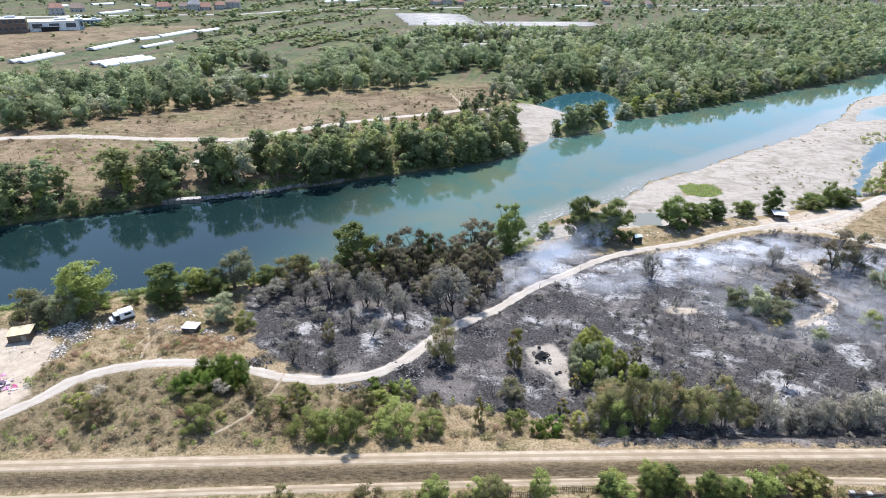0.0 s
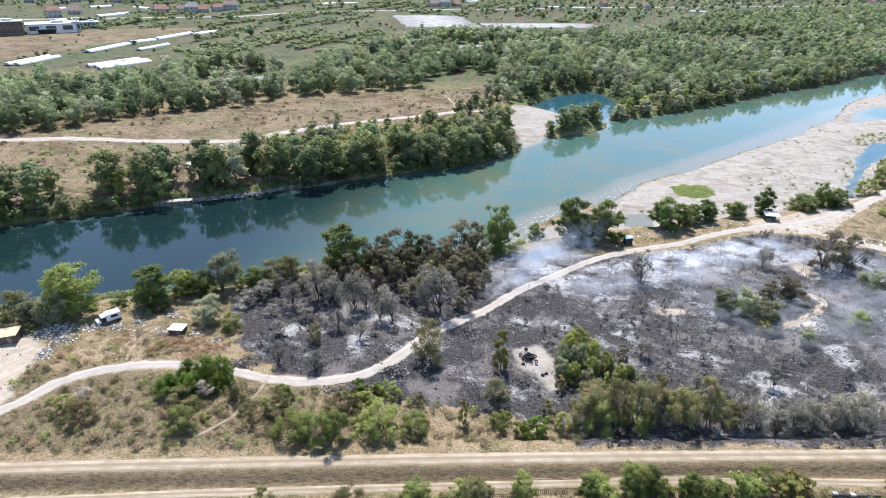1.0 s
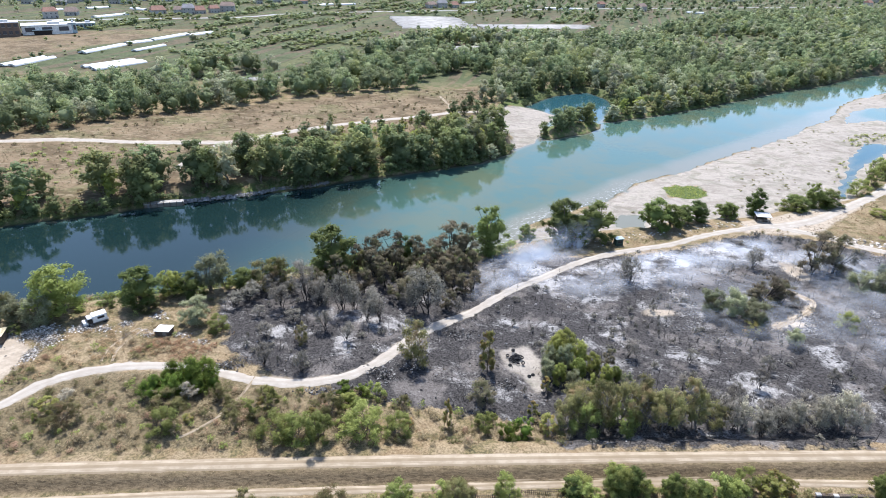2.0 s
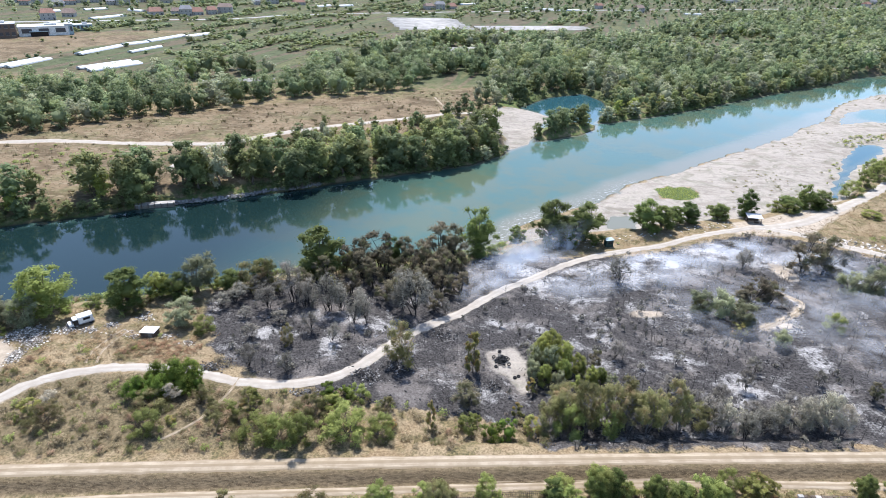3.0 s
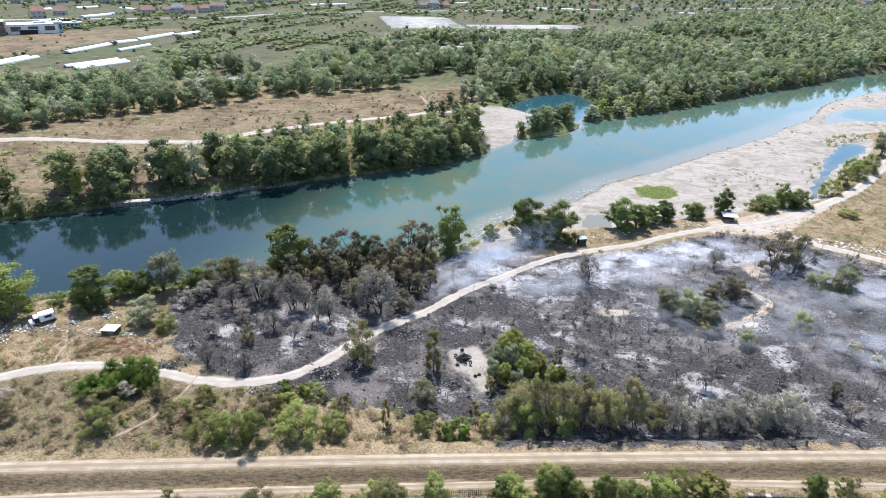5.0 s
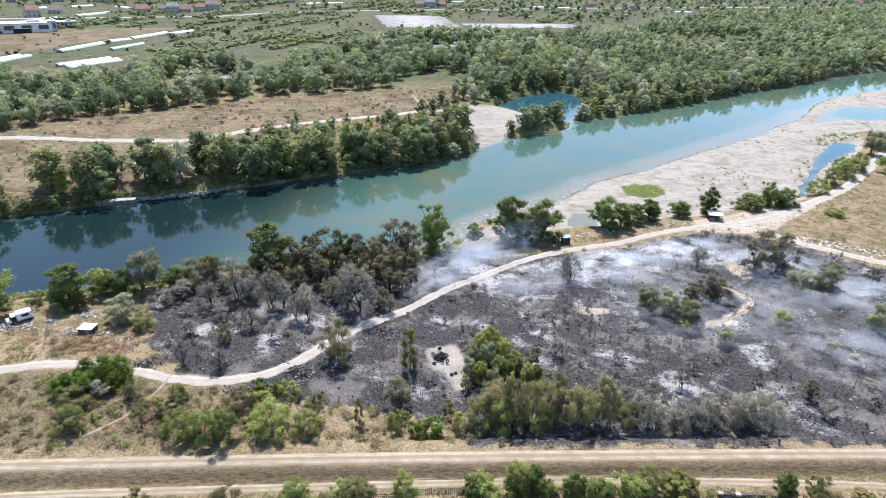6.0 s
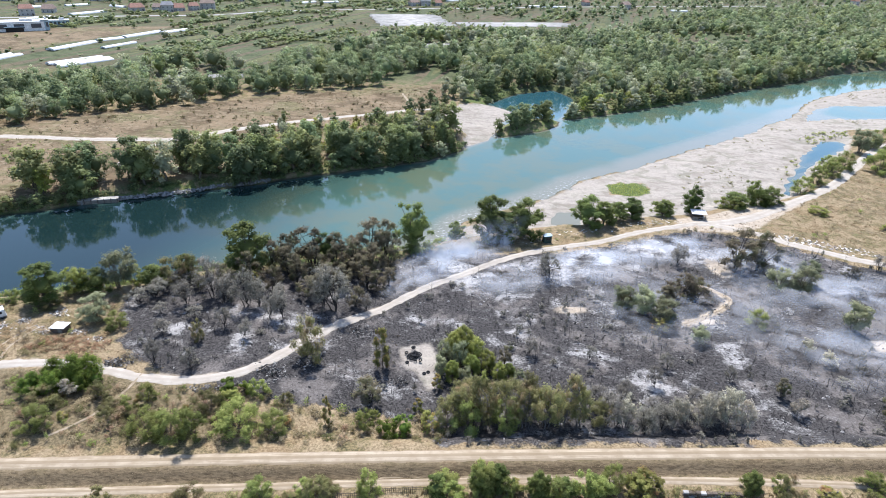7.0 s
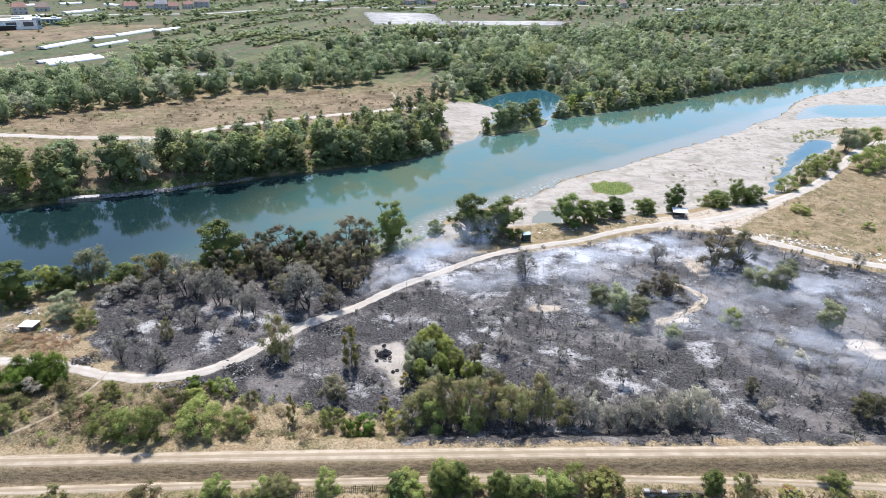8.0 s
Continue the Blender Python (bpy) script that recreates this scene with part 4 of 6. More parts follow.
def plant_clump():
    """Young poplars and willows that the fire spared, close together."""
    rng = np.random.default_rng(19)
    for kind, x, y, tall in (("G", 26.5, 88.5, 5.6), ("W", 25.2, 86, 5), ("G", 29, 89.5, 6.2), ("G", 31, 87, 5.6), ("W", 27.8, 85.2, 5.6), ("G", 30.2, 83.6, 4.8), ("W", 24.6, 83, 4.6), ("G", 33.2, 84.5, 4.8),
                             ("G", 26.6, 82.2, 4.6), ("W", 28.6, 80.6, 4.0), ("G", 34.8, 82, 4.2), ("G", 32, 80.4, 3.6), ("G", 36.6, 83, 3.9), ("W", 38, 81.6, 3.4), ("B", 36, 87, 4.4), ("Y", 24, 79.8, 3.2), ("G", 28, 91.5, 4.6)):
        plant(kind, x, y, tall, tall * 0.78, rng)


plant_clump()


def plant_burnt_belt():
    """Scorched and singed trees that close the belt by the water, and grey scrub before it."""
    rng = np.random.default_rng(29)
    for kind, x, y, tall, wide in (("B", -17, 111, 7, 6), ("O", -12.5, 119, 6, 5), ("B", -10, 118.5, 9, 7), ("B", -4, 116, 7, 6), ("B", 1, 117.5, 8, 6.5), ("B", 4.5, 119, 8, 7), ("D", -2.5, 124, 8, 6),
                                   ("B", 8.5, 118.5, 7, 6), ("B", 12, 120, 6.5, 5), ("B", -7, 110.5, 6, 5.5), ("B", -1.5, 107.5, 5, 5), ("B", 3, 111, 6, 5.5), ("B", 8, 112, 5, 5), ("B", 12.5, 114, 5, 4.5),
                                   ("O", -16, 117, 5, 5), ("B", -20.5, 107, 6, 6), ("Y", -15, 108, 4, 2.6), ("S", -36, 110, 4, 6), ("D", -31, 111.5, 6, 6), ("D", -36, 107, 5, 6), ("S", -40.5, 108, 4, 5),
                                   ("A", -27, 101, 5.5, 5.5), ("A", -19, 102.5, 6, 5),
                                   ("A", -12, 100.5, 6, 5), ("A", -9, 96.5, 5, 4), ("A", 0, 103, 7, 6), ("A", -16.5, 93, 4.5, 4), ("A", -27, 90, 3, 4), ("A", -12, 90, 4, 3.5),
                                   ("O", -20, 88.5, 4.5, 3.2), ("B", 6.5, 104, 5, 4.5), ("A", 9, 103, 4, 3), ("A", 48, 81, 4, 3.5), ("A", 55, 78, 4.5, 4), ("A", 62, 82, 4, 3.6), ("A", 53, 72, 5, 4.5),
                                   ("A", 57, 70.5, 5, 4.5), ("A", 44, 76, 4.5, 4), ("A", 70, 76, 4.5, 4), ("A", 66, 87, 3.5, 3.5), ("A", 41, 90, 4, 3.6), ("A", 52, 89, 3.5, 3.2), ("A", 76, 84, 3.5, 3.2),
                                   ("O", 71, 104.5, 4, 5), ("Y", 68, 99, 3, 4), ("O", 63, 107, 4.5, 5), ("B", 72, 108.5, 5, 5.5)):
        plant(kind, x, y, tall, wide, rng)


plant_burnt_belt()


def scattered(poly, gap, rng, keep=lambda x, y: np.ones(len(x), bool)):
    """Points about gap apart inside poly."""
    p = np.array(poly)
    (x0, y0), (x1, y1) = p.min(0), p.max(0)
    X, Y = np.meshgrid(np.arange(x0, x1, gap), np.arange(y0, y1, gap))
    x = X.ravel() + gap * 0.42 * rng.normal(size=X.size)
    y = Y.ravel() + gap * 0.42 * rng.normal(size=X.size)
    ok = (inside(poly, x, y) > 0) & (water_depth(x, y) < -0.6)
    x, y = x[ok], y[ok]
    ok = keep(x, y)
    return x[ok], y[ok]


def plant_slope():
    """Small shrubs between the larger bushes behind the levee."""
    rng = np.random.default_rng(53)
    x, y = scattered([(-62, 64.5), (20, 69), (14, 73), (-8, 75), (-30, 78), (-62, 77)], 5.6, rng, lambda x, y: (near_line(FOOTPATH, x, y) > 1.6) & (near_line(TRACK, x, y) > 3.5) & (rng.random(len(x)) < 0.62))
    for a, b in zip(x, y):
        kind = rng.choice(["O", "S", "Y", "P"], p=[0.4, 0.3, 0.18, 0.12])
        t = 1.3 + 1.9 * rng.random()
        label = {"O": "small olive shrub", "S": "small green shrub", "Y": "small yellowing shrub", "P": "small pale dry shrub"}[kind]
        plant(kind, a, b, t, t * (0.9 + 0.5 * rng.random()), rng, ("shrub", label + " on the dry grassy slope", "shrub", "slope shrubs"))


plant_slope()


# ---------- the far bank's trees ----------
# greens lightened and raised in blue, haze put into the leaf colour
FAR_LEAVES = {
    "far_green": leaf_material("far_green_leaves", (0.185, 0.212, 0.088), (0.25, 0.28, 0.115), (0.315, 0.345, 0.148), through=0.56),
    "far_dark": leaf_material("far_dark_leaves", (0.12, 0.158, 0.075), (0.178, 0.222, 0.105), (0.235, 0.28, 0.137), through=0.56),
    "far_silver": leaf_material("far_silver_leaves", (0.25, 0.265, 0.165), (0.335, 0.35, 0.22), (0.41, 0.425, 0.275)),
    "far_wood": leaf_material("wood_leaves", (0.19, 0.23, 0.115), (0.265, 0.31, 0.155), (0.33, 0.375, 0.19)),
    "far_lime": leaf_material("far_lime_leaves", (0.22, 0.245, 0.055), (0.31, 0.335, 0.085), (0.38, 0.4, 0.12)),
}
FAR_WORDS = {
    "far_green": ("tree", "green riverside tree on the far bank", "tree", "far bank trees"),
    "far_dark": ("tree", "dark green riverside tree on the far bank", "tree", "far bank trees"),
    "far_silver": ("tree", "silver-green willow on the far bank", "tree", "far bank trees"),
    "far_lime": ("shrub", "yellow-green shrub on the far bank", "shrub", "far bank shrubs"),
}
FAR_PROTOS = {}


def far_meshes(kind, variant, leaves, size):
    key = (kind, variant, leaves)
    if key not in FAR_PROTOS:
        rng = np.random.default_rng(sum(map(ord, kind)) + 31 * variant + leaves)
        lobes = tree_lobes(rng, 10, 8, 11, 0.1, 1.1)
        tv, tf = limbs(rng, lobes[::4], 2.0, 0.24)
        cv, cf, cn = shade_cored(leaf_cloud(rng, lobes, leaves, size * 0.8, 0.3, 0.62, 0.35, 0.5, 0.7, 0.3), 10, 8, 0.22)
        made = []
        for name, v, f, mat in (("trunk", tv, tf, BARK), ("crown", cv.tolist(), cf.tolist(), FAR_LEAVES[kind])):
            me = bpy.data.meshes.new(name)
            me.from_pydata(v, [], f)
            me.materials.append(mat)
            if name == "crown":
                soft_shaded(me, cn)
            made.append(me)
        FAR_PROTOS[key] = made
    return FAR_PROTOS[key]


def far_tree(kind, x, y, tall, wide, rng, leaves=1500, size=0.39):
    name, label, category, group = FAR_WORDS[kind]
    if tall < 6.2:
        name, label, category, group = "shrub", label.replace("tree", "shrub"), "shrub", "far bank shrubs"
    if tall < 5 and leaves > 1100:
        leaves, size = 650, 0.58
    ob = tagged(new(name), label, category, group)
    for part_name, me in zip(("trunk", "crown"), far_meshes(kind, int(rng.integers(4)), leaves, size)):
        new(part_name, me).parent = ob
    ob.matrix_basis = pose(x, y, float(height(x, y)) - 0.1, 0, 0, 360 * rng.random()) @ Matrix.Diagonal((wide / 8, wide / 8, tall / 10, 1))


BELT = [(-190, 110), (-117.6, 142.5), (-104.8, 149), (-94, 152.5), (-81.4, 160), (-66, 168.6), (-46.9, 175), (-33.7, 181), (-29.5, 184.6), (-4.9, 197),
        (17.4, 208), (30, 221), (33, 233), (22, 246), (12, 262), (-12, 250), (-38, 234), (-58, 219), (-68, 201), (-78, 184), (-92, 171), (-112, 160), (-190, 135)]


def plant_belt():
    rng = np.random.default_rng(11)
    gaps = lambda x, y: (near_line([(-105, 150), (-100, 168)], x, y) > 3.5) & (near_line([(-76, 165), (-84, 190)], x, y) > 2.5) & (near_line(FAR_TRACK, x, y) > 8)
    x, y = scattered(BELT, 5.4, rng, gaps)
    w = -water_depth(x, y)
    for a, b, d in zip(x, y, w):
        kind = rng.choice(["far_green", "far_dark", "far_silver", "far_lime"], p=[0.44, 0.4, 0.06, 0.1] if d < 14 else [0.36, 0.06, 0.04, 0.54])
        tall = (8.5 + 5 * rng.random()) if d < 15 else (3.6 + 2.8 * rng.random())
        if kind == "far_lime":
            tall *= 0.65
        far_tree(kind, a, b, tall, tall * (0.8 + 0.28 * rng.random()), rng)
    # low growth that overhangs the water
    line = curve_points(FAR_SHORE[8:], 1.0)
    k = 0
    while k < len(line) - 2:
        a, b = line[k]
        step = line[k + 1] - line[k]
        side = np.array([step[1], -step[0]]) / np.hypot(*step)
        k += int(4 + 3 * rng.random())
        a, b = np.array([a, b]) + side * (1.2 + 1.4 * rng.random())
        if (-122 < a < -84 or -34 < a < 30) and inside(FAR_GRAVEL, a, b) < 1 and water_depth(a, b) < 0:
            t = 3.4 + 2.2 * rng.random()
            far_tree(rng.choice(["far_green", "far_dark", "far_dark", "far_silver"]), a, b, t, t * 1.25, rng)
    # the wooded islet and the point beside it
    x, y = scattered(ISLAND, 5.5, rng)
    for a, b in zip(x, y):
        t = 6.0 + 2.6 * rng.random()
        far_tree(rng.choice(["far_green", "far_dark", "far_dark"]), a, b, t, t * 1.05, rng)
    far_tree("far_green", -42, 241, 5.5, 4.5, rng)
    # bushes round the far gravel
    for a, b, t in ((14, 268, 7), (20, 275, 6), (24, 284, 6), (9, 262, 8), (28, 281, 4), (33, 296, 7), (40, 300, 5), (28, 300, 8), (48, 299, 2.5), (17, 290, 7), (24, 306, 9)):
        far_tree(rng.choice(["far_green", "far_dark", "far_silver"]), a, b, t, t, rng)


plant_belt()


# ---------- woods ----------
WOOD_LEFT = [(-420, 110), (-264, 160), (-177, 206), (-162.8, 213), (-139.4, 227), (-119, 250), (-93.8, 268.5), (-83, 286), (-66, 298), (-39.6, 304), (-3, 331), (22, 338), (33, 322),
             (30, 302), (44, 303), (62, 324), (84, 336.5), (93, 318), (93, 303), (80, 274.5), (105, 286), (133, 304), (160, 323), (199, 352.5), (238, 376),
             (279, 409), (342, 442), (430, 502), (900, 805), (900, 1050), (436, 800), (300, 715), (205, 590), (152, 520), (-2, 505), (-30, 440), (-82, 352), (-118, 368),
             (-160, 318), (-200, 290), (-264, 268), (-420, 225)]
CLEARINGS = [[(-132, 296), (-112, 300), (-112, 346), (-132, 342)], [(-112, 306), (-76, 312), (-74, 350), (-112, 346)], [(-10, 326), (24, 330), (40, 350), (20, 366), (-8, 352)],
             [(-8, 418), (46, 425), (52, 476), (0, 468)], [(200, 470), (270, 490), (305, 585), (215, 560)], [(-108, 425), (-70, 430), (6, 512), (-36, 545), (-80, 520), (-110, 460)]]
FAR_PLAIN = [(-900, 330), (-264, 322), (-160, 380), (-82, 392), (-2, 562), (152, 600), (265, 745), (436, 825), (900, 1060), (900, 1700), (-900, 1700)]


def woods(name, spots, rng, leaves, size, material_mix, label, category="wood", masses=6):
    """Many far trees joined, one object for each leaf colour; neighbours often share a colour."""
    spots = np.asarray(spots, float)
    pick = 0.5 + 0.36 * wave(spots[:, 0], spots[:, 1], 0.045, leaves) + 0.22 * rng.normal(size=len(spots))
    pick = np.argsort(np.argsort(pick)) / len(pick)
    start = 0.0
    for kind, share in material_mix:
        mine = spots[(pick >= start) & (pick < start + share)]
        start += share
        kits = [shade_cored(leaf_cloud(np.random.default_rng(i * 7 + leaves), tree_lobes(np.random.default_rng(i), 10, 8.5, masses, 0.12, 1.3), leaves, size, 0.4, 0.66, 0.3, 0.4, 0.72, 0.5), 10, 8.5, 0.29) for i in range(6)]
        vs, fs, ns, tones, k = [], [], [], [], 0
        for x, y, z, tall, wide in mine:
            v, f, nor = kits[rng.integers(6)]
            a = 2 * math.pi * rng.random()
            c, s = math.cos(a), math.sin(a)
            w = wide / 8
            vs.append(np.stack([(v[:, 0] * c - v[:, 1] * s) * w + x, (v[:, 0] * s + v[:, 1] * c) * w + y, v[:, 2] * tall / 10 + z], 1))
            ns.append(np.stack([nor[:, 0] * c - nor[:, 1] * s, nor[:, 0] * s + nor[:, 1] * c, nor[:, 2] * w * 10 / tall], 1))
            fs.append(f + k)
            tones.append(np.full(len(v), rng.random()))
            k += len(v)
        ob = link_mesh(name, np.concatenate(vs), np.concatenate(fs), FAR_LEAVES[kind], label=label, category=category, kind="stuff", flat=True)
        soft_shaded(ob.data, np.concatenate(ns))
        give(ob, "tone", np.concatenate(tones))


def plant_woods():
    rng = np.random.default_rng(23)
    def open_ground(x, y):
        ok = np.ones(len(x), bool)
        for poly in CLEARINGS:
            ok &= (inside(poly, x, y) < 0) | (rng.random(len(x)) < 0.06)
        return ok
    # the first rows by the water, tree by tree
    x, y = scattered(WOOD_LEFT, 6.3, rng, open_ground)
    w = -water_depth(x, y)
    first = (w < 9.5) & (x > 20) & (x < 190)
    for a, b, d in zip(x[first], y[first], w[first]):
        t = (7 + 5 * rng.random()) * (0.55 if d < 4 else 1)
        far_tree(rng.choice(["far_green", "far_dark", "far_silver", "far_lime"], p=[0.4, 0.3, 0.2, 0.1]), a, b, t, t * (0.75 + 0.25 * rng.random()), rng, 1000, 0.5)
    line = curve_points([p for p in FAR_SHORE[:10] if p[0] < 300][::-1], 1.0)
    k = 0
    while k < len(line) - 2:
        step = line[k + 1] - line[k]
        a, b = line[k] + np.array([-step[1], step[0]]) / np.hypot(*step) * (1.4 + 1.6 * rng.random())
        k += int(5 + 4 * rng.random())
        t = 3.8 + 3 * rng.random()
        far_tree(rng.choice(["far_green", "far_dark", "far_silver"]), a, b, t, t * 1.2, rng, 900, 0.52)
    x, y = x[~first], y[~first]
    z = height(x, y)
    tall = 6.5 + 6.5 * rng.random(len(x)) ** 1.3 + 2 * wave(x, y, 0.03, 3)
    ok = (y < 900) & (np.abs(x - 15) < 0.86 * y + 40)
    spots = np.stack([x, y, z, tall, tall * (0.75 + 0.3 * rng.random(len(x)))], 1)[ok]
    rng.shuffle(spots)
    near, far, last = spots[spots[:, 1] < 410], spots[(spots[:, 1] >= 410) & (spots[:, 1] < 600)], spots[spots[:, 1] >= 600]
    mix = (("far_dark", 0.34), ("far_wood", 0.38), ("far_silver", 0.13), ("far_green", 0.15))
    woods("wood", near, rng, 520, 0.37, mix, "mixed green poplar and willow wood", masses=7)
    woods("wood", far, rng, 100, 0.72, mix, "distant mixed green wood on the plain", masses=4)
    woods("wood", last, rng, 56, 1.0, mix, "distant mixed green wood on the plain", masses=3)
    # hedges and scrub on the plain
    def seen(x, y):
        return ((np.abs(x - 15) < 0.84 * y + 30) & (inside(WHITE_FIELD, x, y) < -6) & (near_line(FAR_ROAD, x, y) > 8) & (inside(WOOD_LEFT, x, y) < 0)
                & np.logical_or(y > 400, x > -300))
    x, y = scattered(FAR_PLAIN, 9.0, rng, lambda x, y: seen(x, y) & (y < 1000) & (wave(x * 0.45 - y * 0.9, x * 0.9 + y * 0.45, 0.03, 4) + 0.7 * rng.normal(size=len(x)) - 0.5 * (inside(BROWN_FIELD, x, y) > 0) > 0.55))
    t = 0.9 + 3.0 * rng.random(len(x)) ** 3
    spots = np.stack([x, y, height(x, y), t, 2.2 + t * (0.9 + 0.6 * rng.random(len(x)))], 1)
    woods("scrub", spots, rng, 24, 1.2, (("far_dark", 0.2), ("far_green", 0.4), ("far_wood", 0.4)), "scattered hedges and scrub on the plain", "scrub", masses=2)
    # trees round the village and beyond the wood
    x, y = scattered(FAR_PLAIN, 18.5, rng, lambda x, y: seen(x, y) & (y < 1250) & (0.9 * smooth(40, 180, x) * smooth(600, 660, y) + 0.5 * smooth(600, 660, y - 0.2 * (x + 300)) + 0.07 > rng.random(len(x))))
    t = 4.0 + 5.5 * rng.random(len(x))
    spots = np.stack([x, y, height(x, y), t, t * (0.95 + 0.4 * rng.random(len(x)))], 1)
    woods("trees", spots, rng, 64, 0.95, (("far_dark", 0.5), ("far_wood", 0.35), ("far_silver", 0.15)), "scattered dark green trees round the village", "trees")


def plant_hedges():
    """Hedges along the field edges of the plain."""
    rng = np.random.default_rng(37)
    spots = []
    for _ in range(120):
        x, y = -330 + 480 * rng.random(), 370 + 420 * rng.random()
        n = int(14 + 36 * rng.random())
        d = np.array([0.37, 0.93]) if rng.random() < 0.75 else np.array([0.93, -0.37])
        for i in range(n):
            px, py = np.array([x, y]) + d * i * 2.7 + 0.8 * rng.normal(size=2)
            if inside(WHITE_FIELD, px, py) < -6 and inside(WOOD_LEFT, px, py) < 0 and near_line(FAR_ROAD, px, py) > 7 and inside(BROWN_FIELD, px, py) < 0 and not (-260 < px < -180 and 340 < py < 500):
                t = 2.0 + 2.6 * rng.random() ** 2
                spots.append((px, py, float(height(px, py)), t, 4.5 + 2.5 * rng.random()))
    woods("hedges", np.array(spots), rng, 24, 1.1, (("far_wood", 0.5), ("far_green", 0.5)), "long low hedges along the fields", "hedge", masses=2)


WHITE_FIELD = [(-75, 648), (-57, 680), (31, 642), (36, 624), (166, 632), (141, 594), (34, 568), (-40, 557)]
FAR_ROAD = [(-900, 380), (-440, 505), (-300, 560), (-196, 604), (-158, 647), (-59, 702), (70, 757), (181, 808), (500, 930), (900, 1080)]
plant_woods()
plant_hedges()
ribbon("road", FAR_ROAD, 8, plain("pale_asphalt", (0.3, 0.29, 0.27), 0.9), "distant paved road across the plain", step=12, ragged=0.2, lift=0.15)


# ---------- helpers for built things ----------
def part(name, bm, material, parent=None, label=""):
    """Links a bmesh as one mesh object under a thing or a part."""
    me = bpy.data.meshes.new(name)
    bm.to_mesh(me)
    bm.free()
    me.materials.append(material)
    ob = new(name, me)
    if parent:
        ob.parent = parent
    return tagged(ob, label)


def block(size, at, turn=0.0, bevel=0.04, taper=1.0, lean=0.0):
    """A bevelled block standing with its foot at at; taper shrinks its top."""
    bm = bmesh.new()
    bmesh.ops.create_cube(bm, size=1)
    for v in bm.verts:
        k = taper if v.co.z > 0 else 1
        v.co = Vector((v.co.x * size[0] * k, v.co.y * size[1] * k, (v.co.z + 0.5) * size[2] + lean * v.co.x * size[0]))
    if bevel:
        bmesh.ops.bevel(bm, geom=bm.edges[:], offset=min(bevel, min(size) * 0.3), segments=1, affect="EDGES")
    bm.transform(Matrix.Translation(at) @ Matrix.Rotation(radians(turn), 4, "Z"))
    return bm


def rod(a, b, r, sides=8, r2=None):
    bm = bmesh.new()
    a, b = Vector(a), Vector(b)
    bmesh.ops.create_cone(bm, cap_ends=True, segments=sides, radius1=r, radius2=r if r2 is None else r2, depth=(b - a).length)
    bm.transform(Matrix.Translation((a + b) / 2) @ (b - a).to_track_quat("Z", "Y").to_matrix().to_4x4())
    return bm


def ring(radius, thick, at, axis="X", sides=18, ribs=8):
    """A tyre: a ring of round section."""
    verts, faces = [], []
    for i in range(sides):
        u = 2 * math.pi * i / sides
        for k in range(ribs):
            w = 2 * math.pi * k / ribs
            r = radius + thick * math.cos(w)
            p = (thick * 1.2 * math.sin(w), r * math.cos(u), r * math.sin(u))
            p = p if axis == "X" else (p[1], p[2], p[0])
            verts.append(tuple(Vector(p) + Vector(at)))
            faces.append((i * ribs + k, i * ribs + (k + 1) % ribs, (i + 1) % sides * ribs + (k + 1) % ribs, (i + 1) % sides * ribs + k))
    bm = bmesh.new()
    vs = [bm.verts.new(v) for v in verts]
    for f in faces:
        bm.faces.new([vs[i] for i in f])
    bmesh.ops.recalc_face_normals(bm, faces=bm.faces[:])
    return bm


def thing(name, x, y, turn, label, category, group="", z=None, sink=0.05, tilt=0.0):
    ob = tagged(new(name), label, category, group)
    ob.matrix_basis = pose(x, y, (float(height(x, y)) if z is None else z) - sink, tilt, 0, turn)
    return ob


WHITE = plain("white_paint", (0.72, 0.71, 0.68), 0.5, 0.3, 0.8)
FIELD_FILM = plain("dusty_field_film", (0.35, 0.33, 0.295), 0.7, 0.35, 0.12)
WHITE_FILM = plain("white_plastic_film", (0.55, 0.56, 0.55), 0.5, 0.25, 0.3)
GLASS_DARK = plain("dark_glass", (0.02, 0.022, 0.025), 0.15, 0.2)
GLASS_GREY = plain("grey_glass", (0.09, 0.09, 0.095), 0.2, 0.3)
RUBBER = plain("black_rubber", (0.02, 0.02, 0.021), 0.85, 0.3)
WOOD_DARK = plain("weathered_boards", (0.13, 0.1, 0.075), 0.9, 0.4, 2.0)
WOOD_GREY = plain("grey_wood", (0.24, 0.21, 0.17), 0.9, 0.35, 2.0)
SHEET = plain("pale_sheet_metal", (0.52, 0.52, 0.51), 0.4, 0.2, 1.0)
TAN_SHEET = plain("dusty_tan_sheet", (0.5, 0.42, 0.27), 0.8, 0.3, 1.2)
GREEN_PAINT = plain("dull_green_paint", (0.035, 0.065, 0.05), 0.6, 0.3, 1.5)
BLUE_GREY = plain("blue_grey_sheet", (0.33, 0.42, 0.45), 0.5, 0.25, 1.0)
CONCRETE = plain("concrete", (0.36, 0.34, 0.31), 0.9, 0.3, 0.8, bump=0.3)
BRICKY = plain("brown_brick_cladding", (0.17, 0.12, 0.09), 0.9, 0.25, 0.4)
TILES = plain("red_brown_roof_tiles", (0.24, 0.13, 0.095), 0.85, 0.3, 0.6)
BROWN_TILES = plain("faded_brown_tiles", (0.21, 0.155, 0.125), 0.85, 0.3, 0.6)
GREY_TILES = plain("grey_roof_tiles", (0.2, 0.2, 0.21), 0.85, 0.3, 0.6)
PLASTER = plain("pale_plaster", (0.42, 0.395, 0.36), 0.9, 0.2, 0.3)
BLUE_PAINT = plain("faded_blue_paint", (0.06, 0.15, 0.18), 0.5, 0.3, 1.5)
